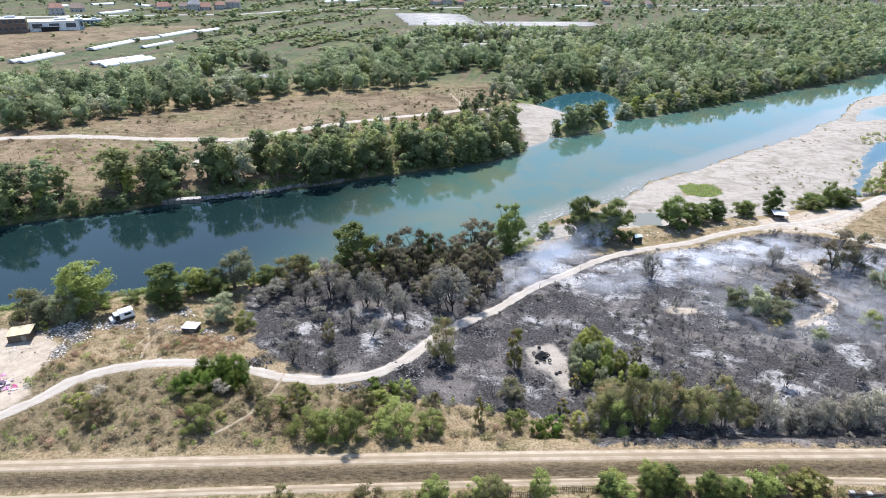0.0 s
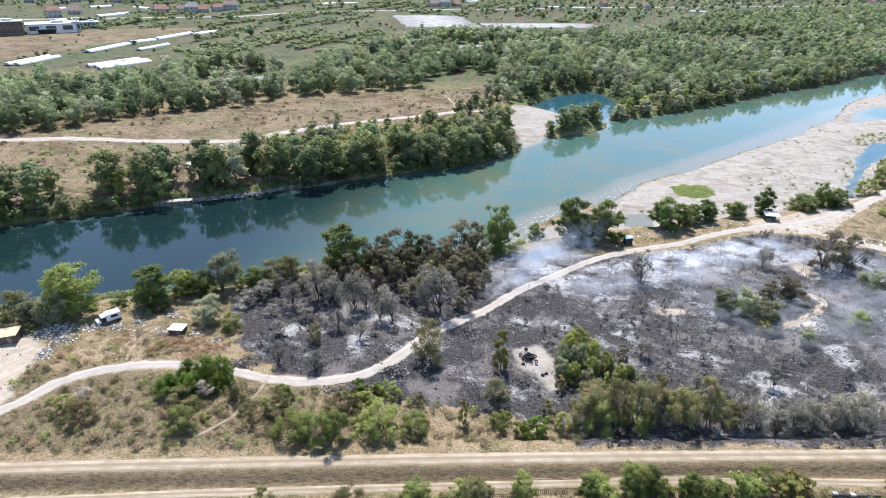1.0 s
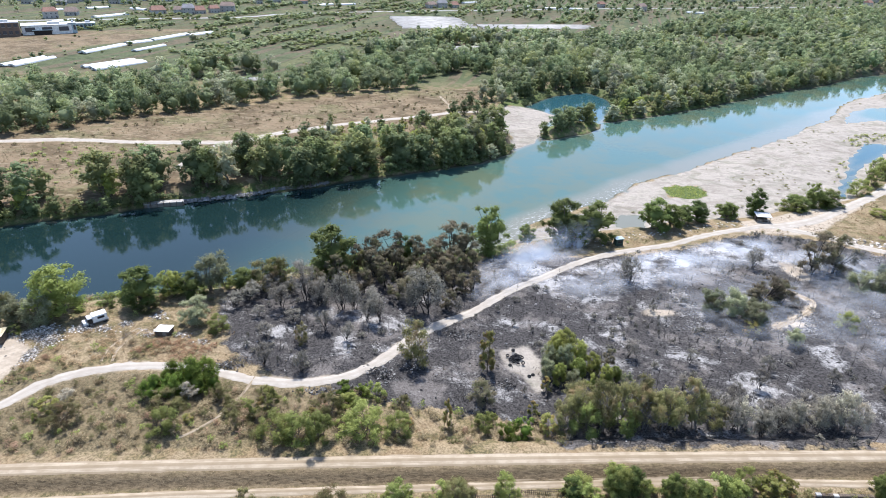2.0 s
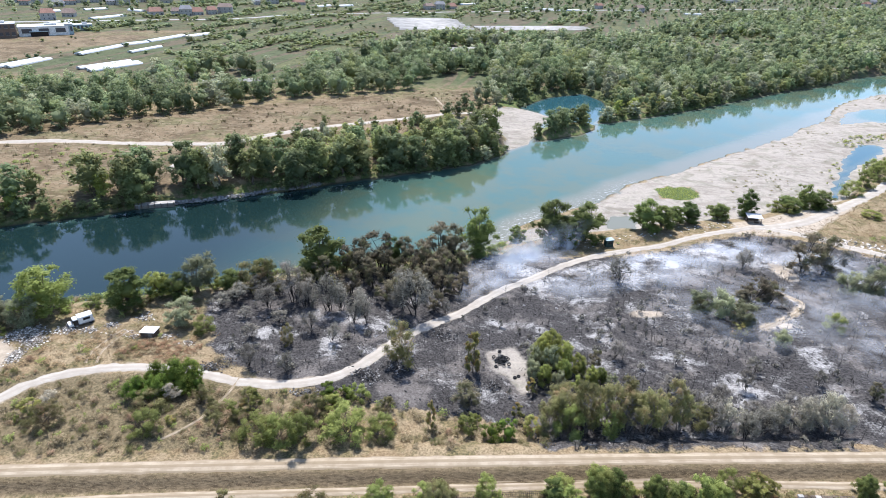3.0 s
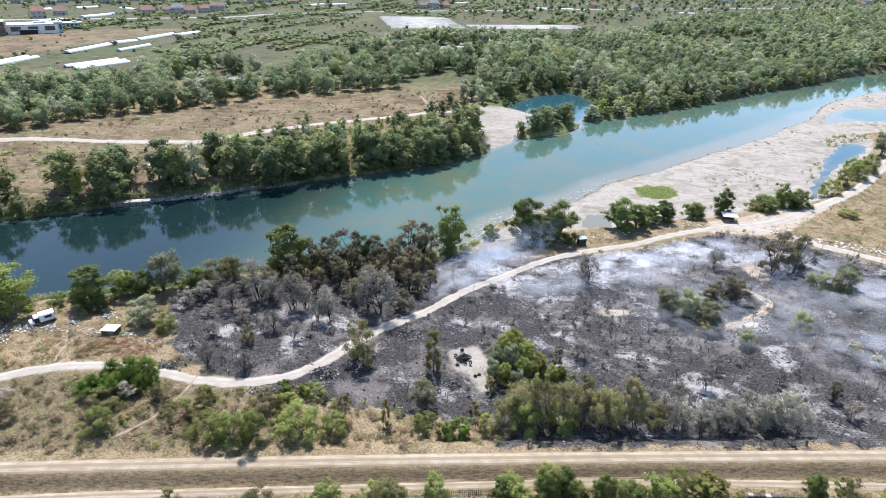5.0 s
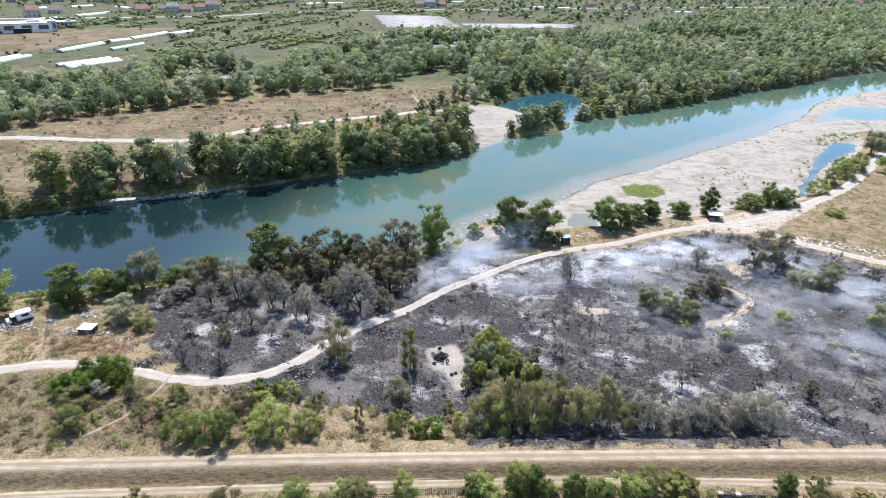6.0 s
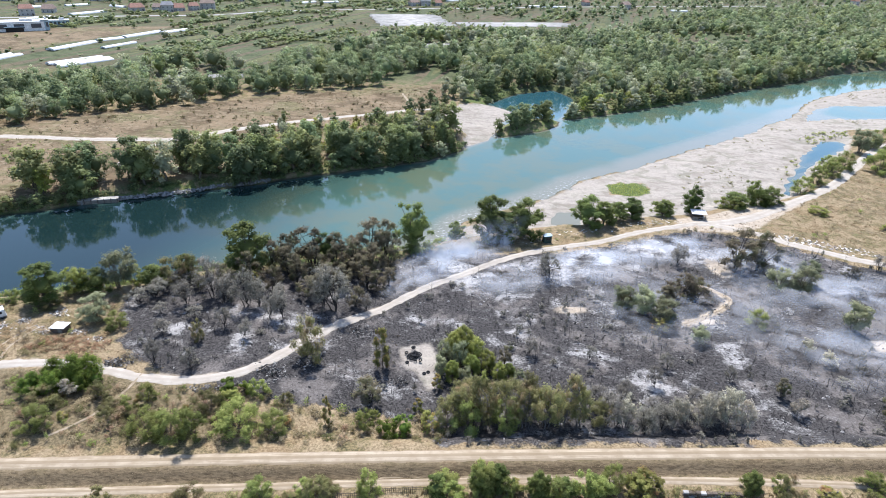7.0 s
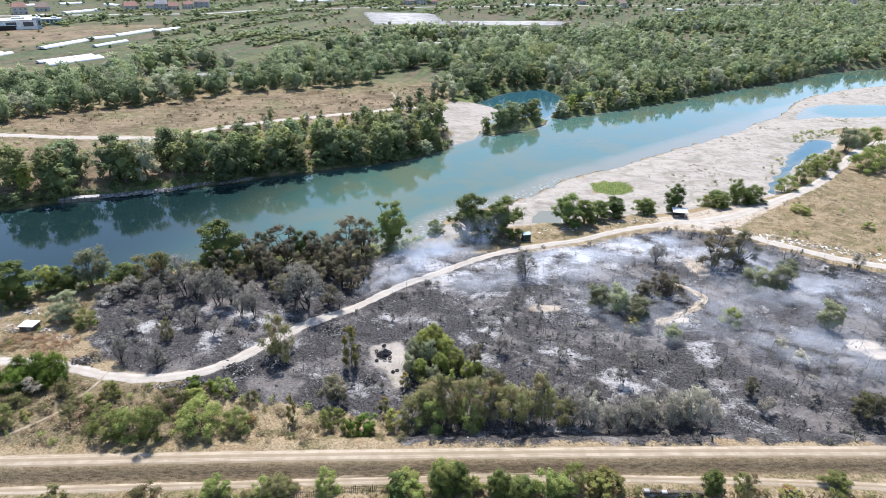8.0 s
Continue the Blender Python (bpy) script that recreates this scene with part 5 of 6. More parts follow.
STEEL = plain("dull_steel", (0.3, 0.3, 0.3), 0.5, 0.3, 2.0, metal=0.6)


# ---------- sheds and wrecks on the near bank ----------
def open_hut(x, y, turn):
    """The shelter where the tracks part: posts, plank walls, pale sheet roof."""
    t = thing("hut", x, y, turn, "small dark wooden hut with a pale sheet roof", "hut")
    for px in (-2.2, 0, 2.2):
        for py in (-1.5, 1.5):
            part("post", rod((px, py, 0), (px, py, 2.25 + 0.1 * py), 0.07), WOOD_DARK, t)
    for i in range(22):
        part("board", block((0.19, 0.04, 1.9 + 0.05 * (i % 3)), (-2.15 + i * 0.2, 1.52, 0.02), bevel=0.008), WOOD_DARK, t)
    for i in range(7):
        part("board", block((0.04, 0.19, 1.85), (-2.25, -0.0 + i * 0.21, 0.02), bevel=0.008), WOOD_DARK, t)
    part("front_panel", block((1.7, 0.05, 1.1), (-1.2, -1.5, 0.0)), WOOD_GREY, t)
    roof = block((5.3, 3.9, 0.09), (0, 0, 0), bevel=0.02)
    for v in roof.verts:
        v.co.z += 2.33 + 0.09 * v.co.y
    roof = part("roof", roof, SHEET, t, "pale corrugated sheet roof")
    for i in range(12):
        rib = block((0.07, 3.9, 0.05), (-2.5 + i * 0.455, 0, 0), bevel=0.015)
        for v in rib.verts:
            v.co.z += 2.42 + 0.09 * v.co.y
        part("rib", rib, SHEET, roof)
    part("bench", block((1.6, 0.5, 0.45), (1.0, -0.6, 0)), WOOD_DARK, t)
    t.scale = (0.8, 0.8, 0.85)


def kiosk(x, y, turn):
    t = thing("kiosk", x, y, turn, "dark green metal kiosk with a pale blue-grey lid", "kiosk")
    part("body", block((2.1, 1.5, 1.9), (0, 0, 0), bevel=0.05, taper=0.95), GREEN_PAINT, t)
    part("lid", block((2.35, 1.75, 0.14), (0, 0, 1.9), lean=0.04), BLUE_GREY, t)
    part("hatch", block((1.1, 0.05, 0.7), (0.1, -0.75, 0.85)), GLASS_DARK, t)
    for s in (-0.85, 0.85):
        part("foot", block((0.2, 1.2, 0.12), (s, 0, -0.04)), STEEL, t)


def shed(x, y, turn, w, d, h, roof_mat, wall_mat, label, lean=0.06):
    t = thing("shed", x, y, turn, label, "shed")
    for name, size, at in (("wall", (w, 0.08, h), (0, d / 2, 0)), ("wall", (0.08, d - 0.2, h), (-w / 2 + 0.04, 0, 0)), ("wall", (0.08, d - 0.2, h), (w / 2 - 0.04, 0, 0)),
                           ("front_wall", (w, 0.08, h), (0, -d / 2, 0))):
        part(name, block(size, at, bevel=0.01), wall_mat, t)
    part("roof", block((w + 0.4, d + 0.4, 0.12), (0, 0, h), lean=lean), roof_mat, t)
    part("door", block((0.8, 0.05, h * 0.85), (w * 0.2, -d / 2 - 0.06, 0)), WOOD_GREY, t)
    for i in range(3):
        part("beam", block((0.1, d + 0.5, 0.08), (-w / 2 + 0.2 + i * (w - 0.4) / 2, 0, h + 0.12 + lean * (-w / 2 + 0.2 + i * (w - 0.4) / 2))), roof_mat, t)


def wrecked_van(x, y, turn):
    """A stripped white van: bonnet, cab, load box."""
    t = thing("van", x, y, turn, "abandoned dirty white van with missing panels", "van", tilt=2)
    part("chassis", block((4.3, 1.55, 0.25), (0, 0, 0.35)), STEEL, t)
    body = part("body", block((2.6, 1.75, 1.35), (0.75, 0, 0.55), bevel=0.12, taper=0.94), WHITE, t)
    part("roof_panel", block((2.5, 1.65, 0.08), (0.75, 0, 1.9), bevel=0.03), WHITE, body)
    part("side_window", block((1.2, 0.03, 0.5), (0.9, -0.87, 1.2), bevel=0.01), GLASS_DARK, body)
    part("rear_window", block((0.03, 1.2, 0.5), (2.03, 0, 1.2), bevel=0.01), GLASS_DARK, body)
    cab = part("cab", block((1.0, 1.7, 1.25), (-0.95, 0, 0.55), bevel=0.12, taper=0.85), WHITE, t)
    part("windscreen", block((0.08, 1.5, 0.7), (-1.43, 0, 1.0), bevel=0.01), GLASS_DARK, cab)
    # solid dark panel in place of the open doorway's shade
    part("door", block((0.8, 0.05, 1.05), (-0.95, -0.85, 0.6), bevel=0.02), GLASS_DARK, cab, "dark panel standing for the shade inside the missing door")
    part("bonnet", block((0.8, 1.6, 0.55), (-1.8, 0, 0.5), bevel=0.1, taper=0.9), WHITE, t)
    part("grille", block((0.06, 1.2, 0.35), (-2.22, 0, 0.6), bevel=0.01), RUBBER, t)
    part("bumper", block((0.12, 1.7, 0.18), (-2.28, 0, 0.38)), STEEL, t)
    for s in (-0.6, 0.6):
        part("headlight", rod((-2.2, s, 0.85), (-2.27, s, 0.85), 0.12), GLASS_DARK, t)
    for wx in (-1.5, 1.4):
        for wy in (-0.8, 0.8):
            tyre = part("wheel", ring(0.24, 0.09, (wx, wy, 0.33), "Y"), RUBBER, t)
            tyre.data.transform(Matrix.Identity(4))
            part("rim", rod((wx, wy - 0.07, 0.33), (wx, wy + 0.07, 0.33), 0.17, 12), STEEL, tyre)


def tractor(x, y, turn):
    t = thing("tractor", x, y, turn, "blue-green wheeled loader parked on the dirt track", "tractor")
    part("hood", block((1.8, 0.8, 0.7), (1.0, 0, 0.8), bevel=0.08), BLUE_PAINT, t)
    part("frame", block((3.4, 0.7, 0.3), (0.2, 0, 0.55)), STEEL, t)
    cab = part("cab", block((1.3, 1.4, 1.5), (-0.6, 0, 1.0), bevel=0.08, taper=0.88), GLASS_DARK, t)
    part("roof", block((1.4, 1.5, 0.12), (-0.6, 0, 2.5)), BLUE_PAINT, cab)
    for s in (-0.62, 0.62):
        part("cab_post", rod((-0.02, s, 1.0), (-0.1, s * 0.9, 2.5), 0.05), BLUE_PAINT, cab)
    for wx, wy, r in ((-0.9, -0.85, 0.55), (-0.9, 0.85, 0.55), (1.3, -0.75, 0.36), (1.3, 0.75, 0.36)):
        w = part("wheel", ring(r, 0.2, (wx, wy, r + 0.18), "Y"), RUBBER, t)
        w.data.transform(Matrix.Identity(4))
        part("rim", rod((wx, wy - 0.12, r + 0.18), (wx, wy + 0.12, r + 0.18), r * 0.75, 12), STEEL, w)
    part("boom", rod((1.6, 0, 1.2), (-1.6, 0, 3.3), 0.09), BLUE_PAINT, t)
    part("arm", rod((-1.6, 0, 3.3), (-2.6, 0, 1.6), 0.08), BLUE_PAINT, t)
    part("bucket", block((0.5, 1.6, 0.5), (2.4, 0, 0.2), bevel=0.08, taper=0.7), STEEL, t)
    part("lift_arm", rod((1.2, 0.5, 0.9), (2.3, 0.5, 0.45), 0.06), STEEL, t)
    part("lift_arm", rod((1.2, -0.5, 0.9), (2.3, -0.5, 0.45), 0.06), STEEL, t)


open_hut(98.3, 158.2, -8)
kiosk(51.7, 139.8, 14)
shed(-75.2, 86.6, 16, 3.6, 2.8, 1.6, TAN_SHEET, WOOD_DARK, "low shed with a dusty tan sheet roof on the dump")
shed(-46.0, 90.4, -6, 2.6, 1.8, 1.1, WHITE, WOOD_DARK, "small low shed with a white sheet roof among weeds")
wrecked_van(-60.2, 93.0, 42)
tractor(185.8, 217.6, 35)


def tyre_pile():
    rng = np.random.default_rng(3)
    first = tagged(part("tyre", ring(0.26, 0.1, (0, 0, 0.1), "Z"), RUBBER), "worn black car tyre lying on sand", "tyre", "dumped tyres")
    spots = [(19.7 + 0.55 * rng.normal(), 88.4 + 0.6 * rng.normal(), 0) for _ in range(34)] + [(18.4, 86.6, 0), (21.6, 83.8, 0), (22.3, 84.2, 0), (19.4, 91.0, 0)]
    for i, (x, y, _) in enumerate(spots):
        m = pose(x, y, float(height(x, y)) + (0.03 if i > 33 else 0.12 + 0.35 * rng.random() * (i < 34)), 18 * rng.normal() * (i < 34), 18 * rng.normal() * (i < 34), 90 * rng.random())
        if i == 0:
            first.matrix_basis = m
        else:
            copy_thing(first, m)


tyre_pile()


# ---------- fences and walls by the lane ----------
def paling_fence(a, b, label, tall=0.9):
    a, b = np.array(a, float), np.array(b, float)
    n = int(np.hypot(*(b - a)) / 0.28)
    t = thing("fence", a[0], a[1], 0, label, "fence", sink=0)
    rng = np.random.default_rng(int(abs(a[0]) * 10))
    z0 = float(height(a[0], a[1]))
    for i in range(n + 1):
        p = a + (b - a) * i / n
        z = float(height(p[0], p[1])) - z0
        q = p - a
        big = i % 8 == 0
        h = tall * (1.15 if big else 0.85 + 0.3 * rng.random())
        part("post" if big else "paling", block((0.1 if big else 0.07, 0.1 if big else 0.03, h), (q[0], q[1] - (0 if big else 0.06), z - 0.05), bevel=0.01, lean=0.1 * rng.normal()), WOOD_DARK, t)
    e = b - a
    ze = float(height(b[0], b[1])) - z0
    for k in (0.35, 0.75):
        part("rail", rod((0, 0, k * tall), (e[0], e[1], ze + k * tall), 0.035, 5), WOOD_DARK, t)


paling_fence((16.4, 57.4), (23.6, 58.0), "ragged dark wooden paling fence beside the lane")
paling_fence((8.5, 56.2), (13.5, 56.5), "broken rail fence of dark poles beside the lane", 1.0)


def dry_wall(a, b, label):
    a, b = np.array(a, float), np.array(b, float)
    t = thing("wall", (a[0] + b[0]) / 2, (a[1] + b[1]) / 2, math.degrees(math.atan2(*(b - a)[::-1])), label, "wall")
    n = np.hypot(*(b - a))
    k = int(n / 0.8)
    rng = np.random.default_rng(9)
    for i in range(k):
        for j in range(3):
            part("stone", block((0.78, 0.5 + 0.06 * rng.random(), 0.32), (-n / 2 + (i + 0.5 + 0.5 * (j % 2)) * n / k, 0.06 * rng.normal(), j * 0.31), bevel=0.06), CONCRETE if rng.random() < 0.3 else WOOD_DARK, t)


dry_wall((58.5, 58.3), (66.5, 58.2), "low dark broken wall beside the lane")
gate = thing("gate", 79.5, 58.7, 4, "leaning grey wooden gate frame beside the lane", "gate")
for gx in (-0.8, 0.8):
    part("post", rod((gx, 0, 0), (gx, 0.1, 1.1), 0.06, 6), WOOD_GREY, gate)
for gz in (0.3, 0.65, 1.0):
    part("rail", rod((-0.8, 0.03, gz), (0.8, 0.08, gz + 0.05), 0.04, 6), WOOD_GREY, gate)
part("brace", rod((-0.8, 0.03, 0.3), (0.8, 0.08, 1.0), 0.03, 6), WOOD_GREY, gate)


# ---------- landing stage on the far bank ----------
def landing():
    t = thing("landing", -77.4, 160.9, 15.5, "grey concrete and timber landing stage at the water", "landing", z=WATER_Z, sink=0)
    part("deck", block((11, 2.2, 0.25), (0, 0.6, 0.95), bevel=0.05), CONCRETE, t)
    part("face_wall", block((11, 0.4, 1.1), (0, -0.35, -0.2), bevel=0.05), WOOD_GREY, t)
    for i in range(7):
        part("pile", rod((-5.3 + i * 1.77, -0.65, -1.5), (-5.3 + i * 1.77, -0.65, 1.5 + (0.9 if i == 0 else 0)), 0.1), WOOD_DARK, t)
    for k in (1.5, 1.8):
        part("rail", rod((-5.3, 1.5, k), (-1.0, 1.5, k), 0.04, 6), WOOD_GREY, t)
    part("ladder", block((0.5, 0.08, 1.6), (-4.2, -0.8, -0.5)), STEEL, t)


landing()


# ---------- greenhouses ----------
def polytunnel(x, y, turn, length, width, tall):
    """A long film tunnel with hoops and end walls."""
    t = thing("greenhouse", x, y, turn, "long white plastic-film greenhouse tunnel", "greenhouse", "greenhouses")
    n, k = max(4, int(length / 3)), 9
    verts = []
    for i in range(n + 1):
        for j in range(k):
            u = math.pi * j / (k - 1)
            s = 1 + (0.015 if i % 2 else 0)
            verts.append((length * (i / n - 0.5), -width / 2 * math.cos(u) * s, tall * math.sin(u) ** 0.8 * s))
    link_mesh("cover", verts, grid_faces(k, n + 1), WHITE_FILM, t)
    for e in (-1, 1):
        pts = [(length / 2 * e, -width / 2 * math.cos(math.pi * j / 8), tall * math.sin(math.pi * j / 8) ** 0.8 * 0.985) for j in range(9)]
        link_mesh("end_wall", pts, [tuple(range(9))], WHITE_FILM, t, flat=True)
        part("door", block((0.06, 1.4, min(2.0, tall * 0.75)), (length / 2 * e + 0.04 * e, 0, 0), bevel=0.01), STEEL, t)
    return t


def row_of_tunnels(a, b, count, width, tall, gap=0.6):
    """Tunnels side by side between two ends of their first axis."""
    a, b = np.array(a, float), np.array(b, float)
    d = (b - a) / np.hypot(*(b - a))
    side = np.array([d[1], -d[0]])
    for i in range(count):
        c = (a + b) / 2 + side * i * (width + gap) + d * (i % 2) * 1.5
        polytunnel(c[0], c[1], math.degrees(math.atan2(d[1], d[0])), float(np.hypot(*(b - a))), width, tall)


row_of_tunnels((-226.7, 388), (-218, 424), 1, 6.5, 1.4)
row_of_tunnels((-218.5, 429), (-208.5, 444), 1, 6.5, 1.4)
row_of_tunnels((-209, 447), (-197.5, 481), 1, 6.5, 1.4)
row_of_tunnels((-193.5, 475), (-183.5, 496), 1, 6.5, 1.4)
row_of_tunnels((-199.5, 400), (-191, 426), 1, 4.5, 1.2)
row_of_tunnels((-205, 349), (-188, 376), 3, 5.0, 1.4)
row_of_tunnels((-250, 346), (-243, 375), 2, 5.0, 1.4)
row_of_tunnels((-360, 637), (-346, 654), 1, 7.0, 1.8)
row_of_tunnels((-315, 566), (-301, 599), 1, 7.0, 1.8)
row_of_tunnels((-320, 650), (-300, 638), 1, 7.0, 1.8)
row_of_tunnels((-329, 526), (-321, 546), 1, 7.0, 1.8)
row_of_tunnels((20, 831), (45, 849), 1, 7.0, 1.8)
row_of_tunnels((101, 803), (115, 808), 1, 7.0, 1.8)
row_of_tunnels((125, 796), (171, 796), 1, 7.0, 1.8)
row_of_tunnels((302, 794), (322, 793), 1, 7.0, 1.8)
row_of_tunnels((-127, 756), (-109, 770), 1, 7.0, 1.8)
row_of_tunnels((-379, 613), (-375, 620), 1, 7.0, 1.8)
row_of_tunnels((-147, 741), (-135, 761), 1, 7.0, 1.8)


def film_field(corner_a, corner_b, rows, step, label):
    """A field under low rows of white film, one mesh."""
    a, b = np.array(corner_a, float), np.array(corner_b, float)
    d = (b - a) / np.hypot(*(b - a))
    side = np.array([-d[1], d[0]])
    pieces = []
    rng = np.random.default_rng(int(abs(a[0])))
    for i in range(rows):
        s0, s1 = a + side * i * step + d * 4 * rng.random(), b + side * i * step - d * 6 * rng.random()
        prof = [(-0.5, 0.0), (-0.36, 0.5), (0.0, 0.75), (0.36, 0.5), (0.5, 0.0)]
        vs = [(*(e + side * step * 0.9 * u), 0.05 + w) for e in (s0, s1) for u, w in prof]
        pieces.append((vs, [(j, j + 1, j + 6, j + 5) for j in range(4)] + [(0, 1, 2, 3, 4), (9, 8, 7, 6, 5)]))
    v, f = merged(pieces)
    v = np.array(v)
    v[:, 2] += height(v[:, 0], v[:, 1])
    link_mesh("film_field", v, f, FIELD_FILM, label=label, category="field", kind="stuff")


film_field((-38, 560), (34, 576), 20, 4.6, "field covered with rows of white plastic film")
film_field((36, 574), (150, 602), 7, 4.4, "long narrow field under white plastic film")
film_field((-126, 327), (-118, 337), 2, 3.4, "small pale field under plastic film in the wood")
film_field((-110, 330), (-85, 336), 2, 3.6, "small pale field under plastic film in the wood")
film_field((4, 446), (40, 456), 4, 3.6, "small field under white plastic film among trees")


# ---------- far buildings ----------
def building(x, y, turn, w, d, h, wall_mat, label, floors=2, bays=5, canopy=False):
    t = thing("building", x, y, turn, label, "building")
    part("wall", block((w, d, h), (0, 0, -0.3), bevel=0.1), wall_mat, t)
    roof = part("roof", block((w + 0.5, d + 0.5, 0.5), (0, 0, h - 0.3), bevel=0.08), SHEET, t, "pale flat roof")
    part("roof_unit", block((w * 0.25, d * 0.3, 1.2), (w * 0.15, 0, h + 0.2), bevel=0.08), SHEET, roof)
    for f in range(floors):
        for i in range(bays):
            win = part("window", block((w / bays * 0.6, 0.3, h / floors * 0.45), (-w / 2 + (i + 0.5) * w / bays, -d / 2, (f + 0.35) * h / floors), bevel=0.03), GLASS_GREY, t)
            part("sill", block((w / bays * 0.66, 0.35, 0.15), (-w / 2 + (i + 0.5) * w / bays, -d / 2 - 0.05, (f + 0.35) * h / floors - 0.16), bevel=0.02), CONCRETE, win)
    if canopy:
        part("entrance", block((w * 0.35, 1.5, h * 0.45), (-w * 0.1, -d / 2 - 0.4, 0), bevel=0.05), GLASS_DARK, t)
        part("canopy", block((w * 0.4, 2.4, 0.3), (-w * 0.1, -d / 2 - 0.8, h * 0.48), bevel=0.05), BLUE_GREY, t)


def house(x, y, turn, w, d, h, roof_mat, label):
    t = thing("house", x, y, turn, label, "house", "village houses")
    part("wall", block((w, d, h), (0, 0, -0.3), bevel=0.05), PLASTER, t)
    bm = bmesh.new()
    e, r = 0.6, d * 0.38
    rows = [[bm.verts.new((sx * (w / 2 + e) * (0.72 if k == 1 else 1), (k - 1) * (d / 2 + e), h - 0.3 + (r if k == 1 else 0))) for sx in (-1, 1)] for k in range(3)]
    for lo, hi in ((rows[0], rows[1]), (rows[1], rows[2])):
        bm.faces.new((lo[0], lo[1], hi[1], hi[0]))
    for s in (0, 1):
        bm.faces.new((rows[0][s], rows[1][s], rows[2][s]))
    bm.faces.new((rows[0][0], rows[2][0], rows[2][1], rows[0][1]))
    bmesh.ops.recalc_face_normals(bm, faces=bm.faces[:])
    roof = part("roof", bm, roof_mat, t)
    part("chimney", block((0.7, 0.7, 1.6), (w * 0.2, 0.6, h + r * 0.45), bevel=0.05), PLASTER, roof)
    for f in range(2 if h > 4.5 else 1):
        for i in range(3):
            part("window", block((0.9, 0.16, 1.1), (-w / 2 + (i + 0.5) * w / 3, -d / 2, 0.8 + f * 2.8), bevel=0.02), GLASS_GREY, t)
    part("door", block((1.0, 0.14, 2.0), (w * 0.36, -d / 2, -0.3), bevel=0.02), WOOD_DARK, t)


building(-318, 446, 33, 26, 13, 9.5, BRICKY, "brown brick-clad two-storey building with pale roof", 2, 7)
building(-296.5, 468, 33, 32, 17, 6.5, WHITE, "long white warehouse with glazed dark entrance", 1, 3, True)
building(-281, 474.5, 33, 5, 10, 7.5, BLUE_GREY, "dark grey end block of the warehouse", 1, 2)
building(-284, 497, 33, 14, 8, 4.5, BLUE_GREY, "low blue-grey hall beside the road", 1, 5)
HOUSES = [(-439, 668), (-441, 688), (-404, 666), (-403, 687), (-347, 556), (-343, 582), (-362, 695), (-351, 699), (-279, 617), (-257, 618), (-250, 620), (-242, 628), (-231, 637), (-222, 651), (-467, 693), (-403, 709), (-393, 721), (-350, 737), (-218, 746), (-205, 767), (-172, 763), (-16, 757), (-3, 761), (11, 773), (204, 837), (245, 798), (449, 1015), (470, 1034), (656, 998), (689, 1070), (729, 1095), (-296, 741), (-321, 740)]
for i, (hx, hy) in enumerate(HOUSES):
    hw, hh = 9 + (i * 5) % 6, (4.6, 6.2, 3.6)[i % 3]
    hr, tone = ((TILES, "red-brown"), (GREY_TILES, "grey"), (BROWN_TILES, "faded brown"))[(i * 2 + i // 4) % 3]
    house(hx, hy, 12 + (i * 37) % 30, hw, 8 + i % 3, hh, hr, ("two-storey " if hh > 6 else "low ") + "pale plastered house with " + tone + " roof")


# ---------- small growth, rubble and ash ----------
def tufts(name, spots, rng, blades, tall, spread, material, label, category, slim=1.0):
    """Clumps of narrow blades, joined."""
    n = len(spots)
    base = np.repeat(spots, blades, 0) + np.column_stack([spread * rng.normal(size=(n * blades, 2)), np.zeros(n * blades)])
    a = 2 * math.pi * rng.random(n * blades)
    h = tall * (0.5 + 0.9 * rng.random(n * blades))
    w = slim * h * (0.16 + 0.1 * rng.random(n * blades))
    d = np.column_stack([np.cos(a), np.sin(a), np.zeros(n * blades)])
    lean = np.column_stack([0.5 * rng.normal(size=(n * blades, 2)) * h[:, None], h])
    v = np.stack([base - d * w[:, None], base + d * w[:, None], base + lean * 0.6 + d * w[:, None] * 0.8, base + lean], 1).reshape(-1, 3)
    return link_mesh(name, v, np.arange(len(v)).reshape(-1, 4), material, label=label, category=category, kind="stuff", flat=True)


def on_ground(x, y, lift=0.0):
    return np.column_stack([x, y, height(x, y) + lift])


def clods(name, spots, rng, size, material, label, category, flat=0.6):
    """Angular lumps, joined: each a squashed, turned octahedron."""
    n = len(spots)
    o = np.array([(1, 0, 0), (0, 1, 0), (-1, 0, 0), (0, -1, 0), (0, 0, 1), (0, 0, -0.7)], float)
    a = 2 * math.pi * rng.random(n)
    s = size * (0.35 + 1.1 * rng.random(n) ** 2)
    k = o[None] * (0.65 + 0.7 * rng.random((n, 6, 1)))
    sx, sy = s * (0.6 + 0.9 * rng.random(n)), s * (0.5 + 0.5 * rng.random(n))
    x, y, z = k[..., 0] * sx[:, None], k[..., 1] * sy[:, None], k[..., 2] * (s * flat)[:, None]
    c, q = np.cos(a)[:, None], np.sin(a)[:, None]
    v = np.stack([x * c - y * q, x * q + y * c, z], 2) + spots[:, None]
    f = np.array([(0, 1, 4), (1, 2, 4), (2, 3, 4), (3, 0, 4), (1, 0, 5), (2, 1, 5), (3, 2, 5), (0, 3, 5)])
    faces = (f[None] + 6 * np.arange(n)[:, None, None]).reshape(-1, 3)
    return link_mesh(name, v.reshape(-1, 3), faces, material, label=label, category=category, kind="stuff", flat=True)


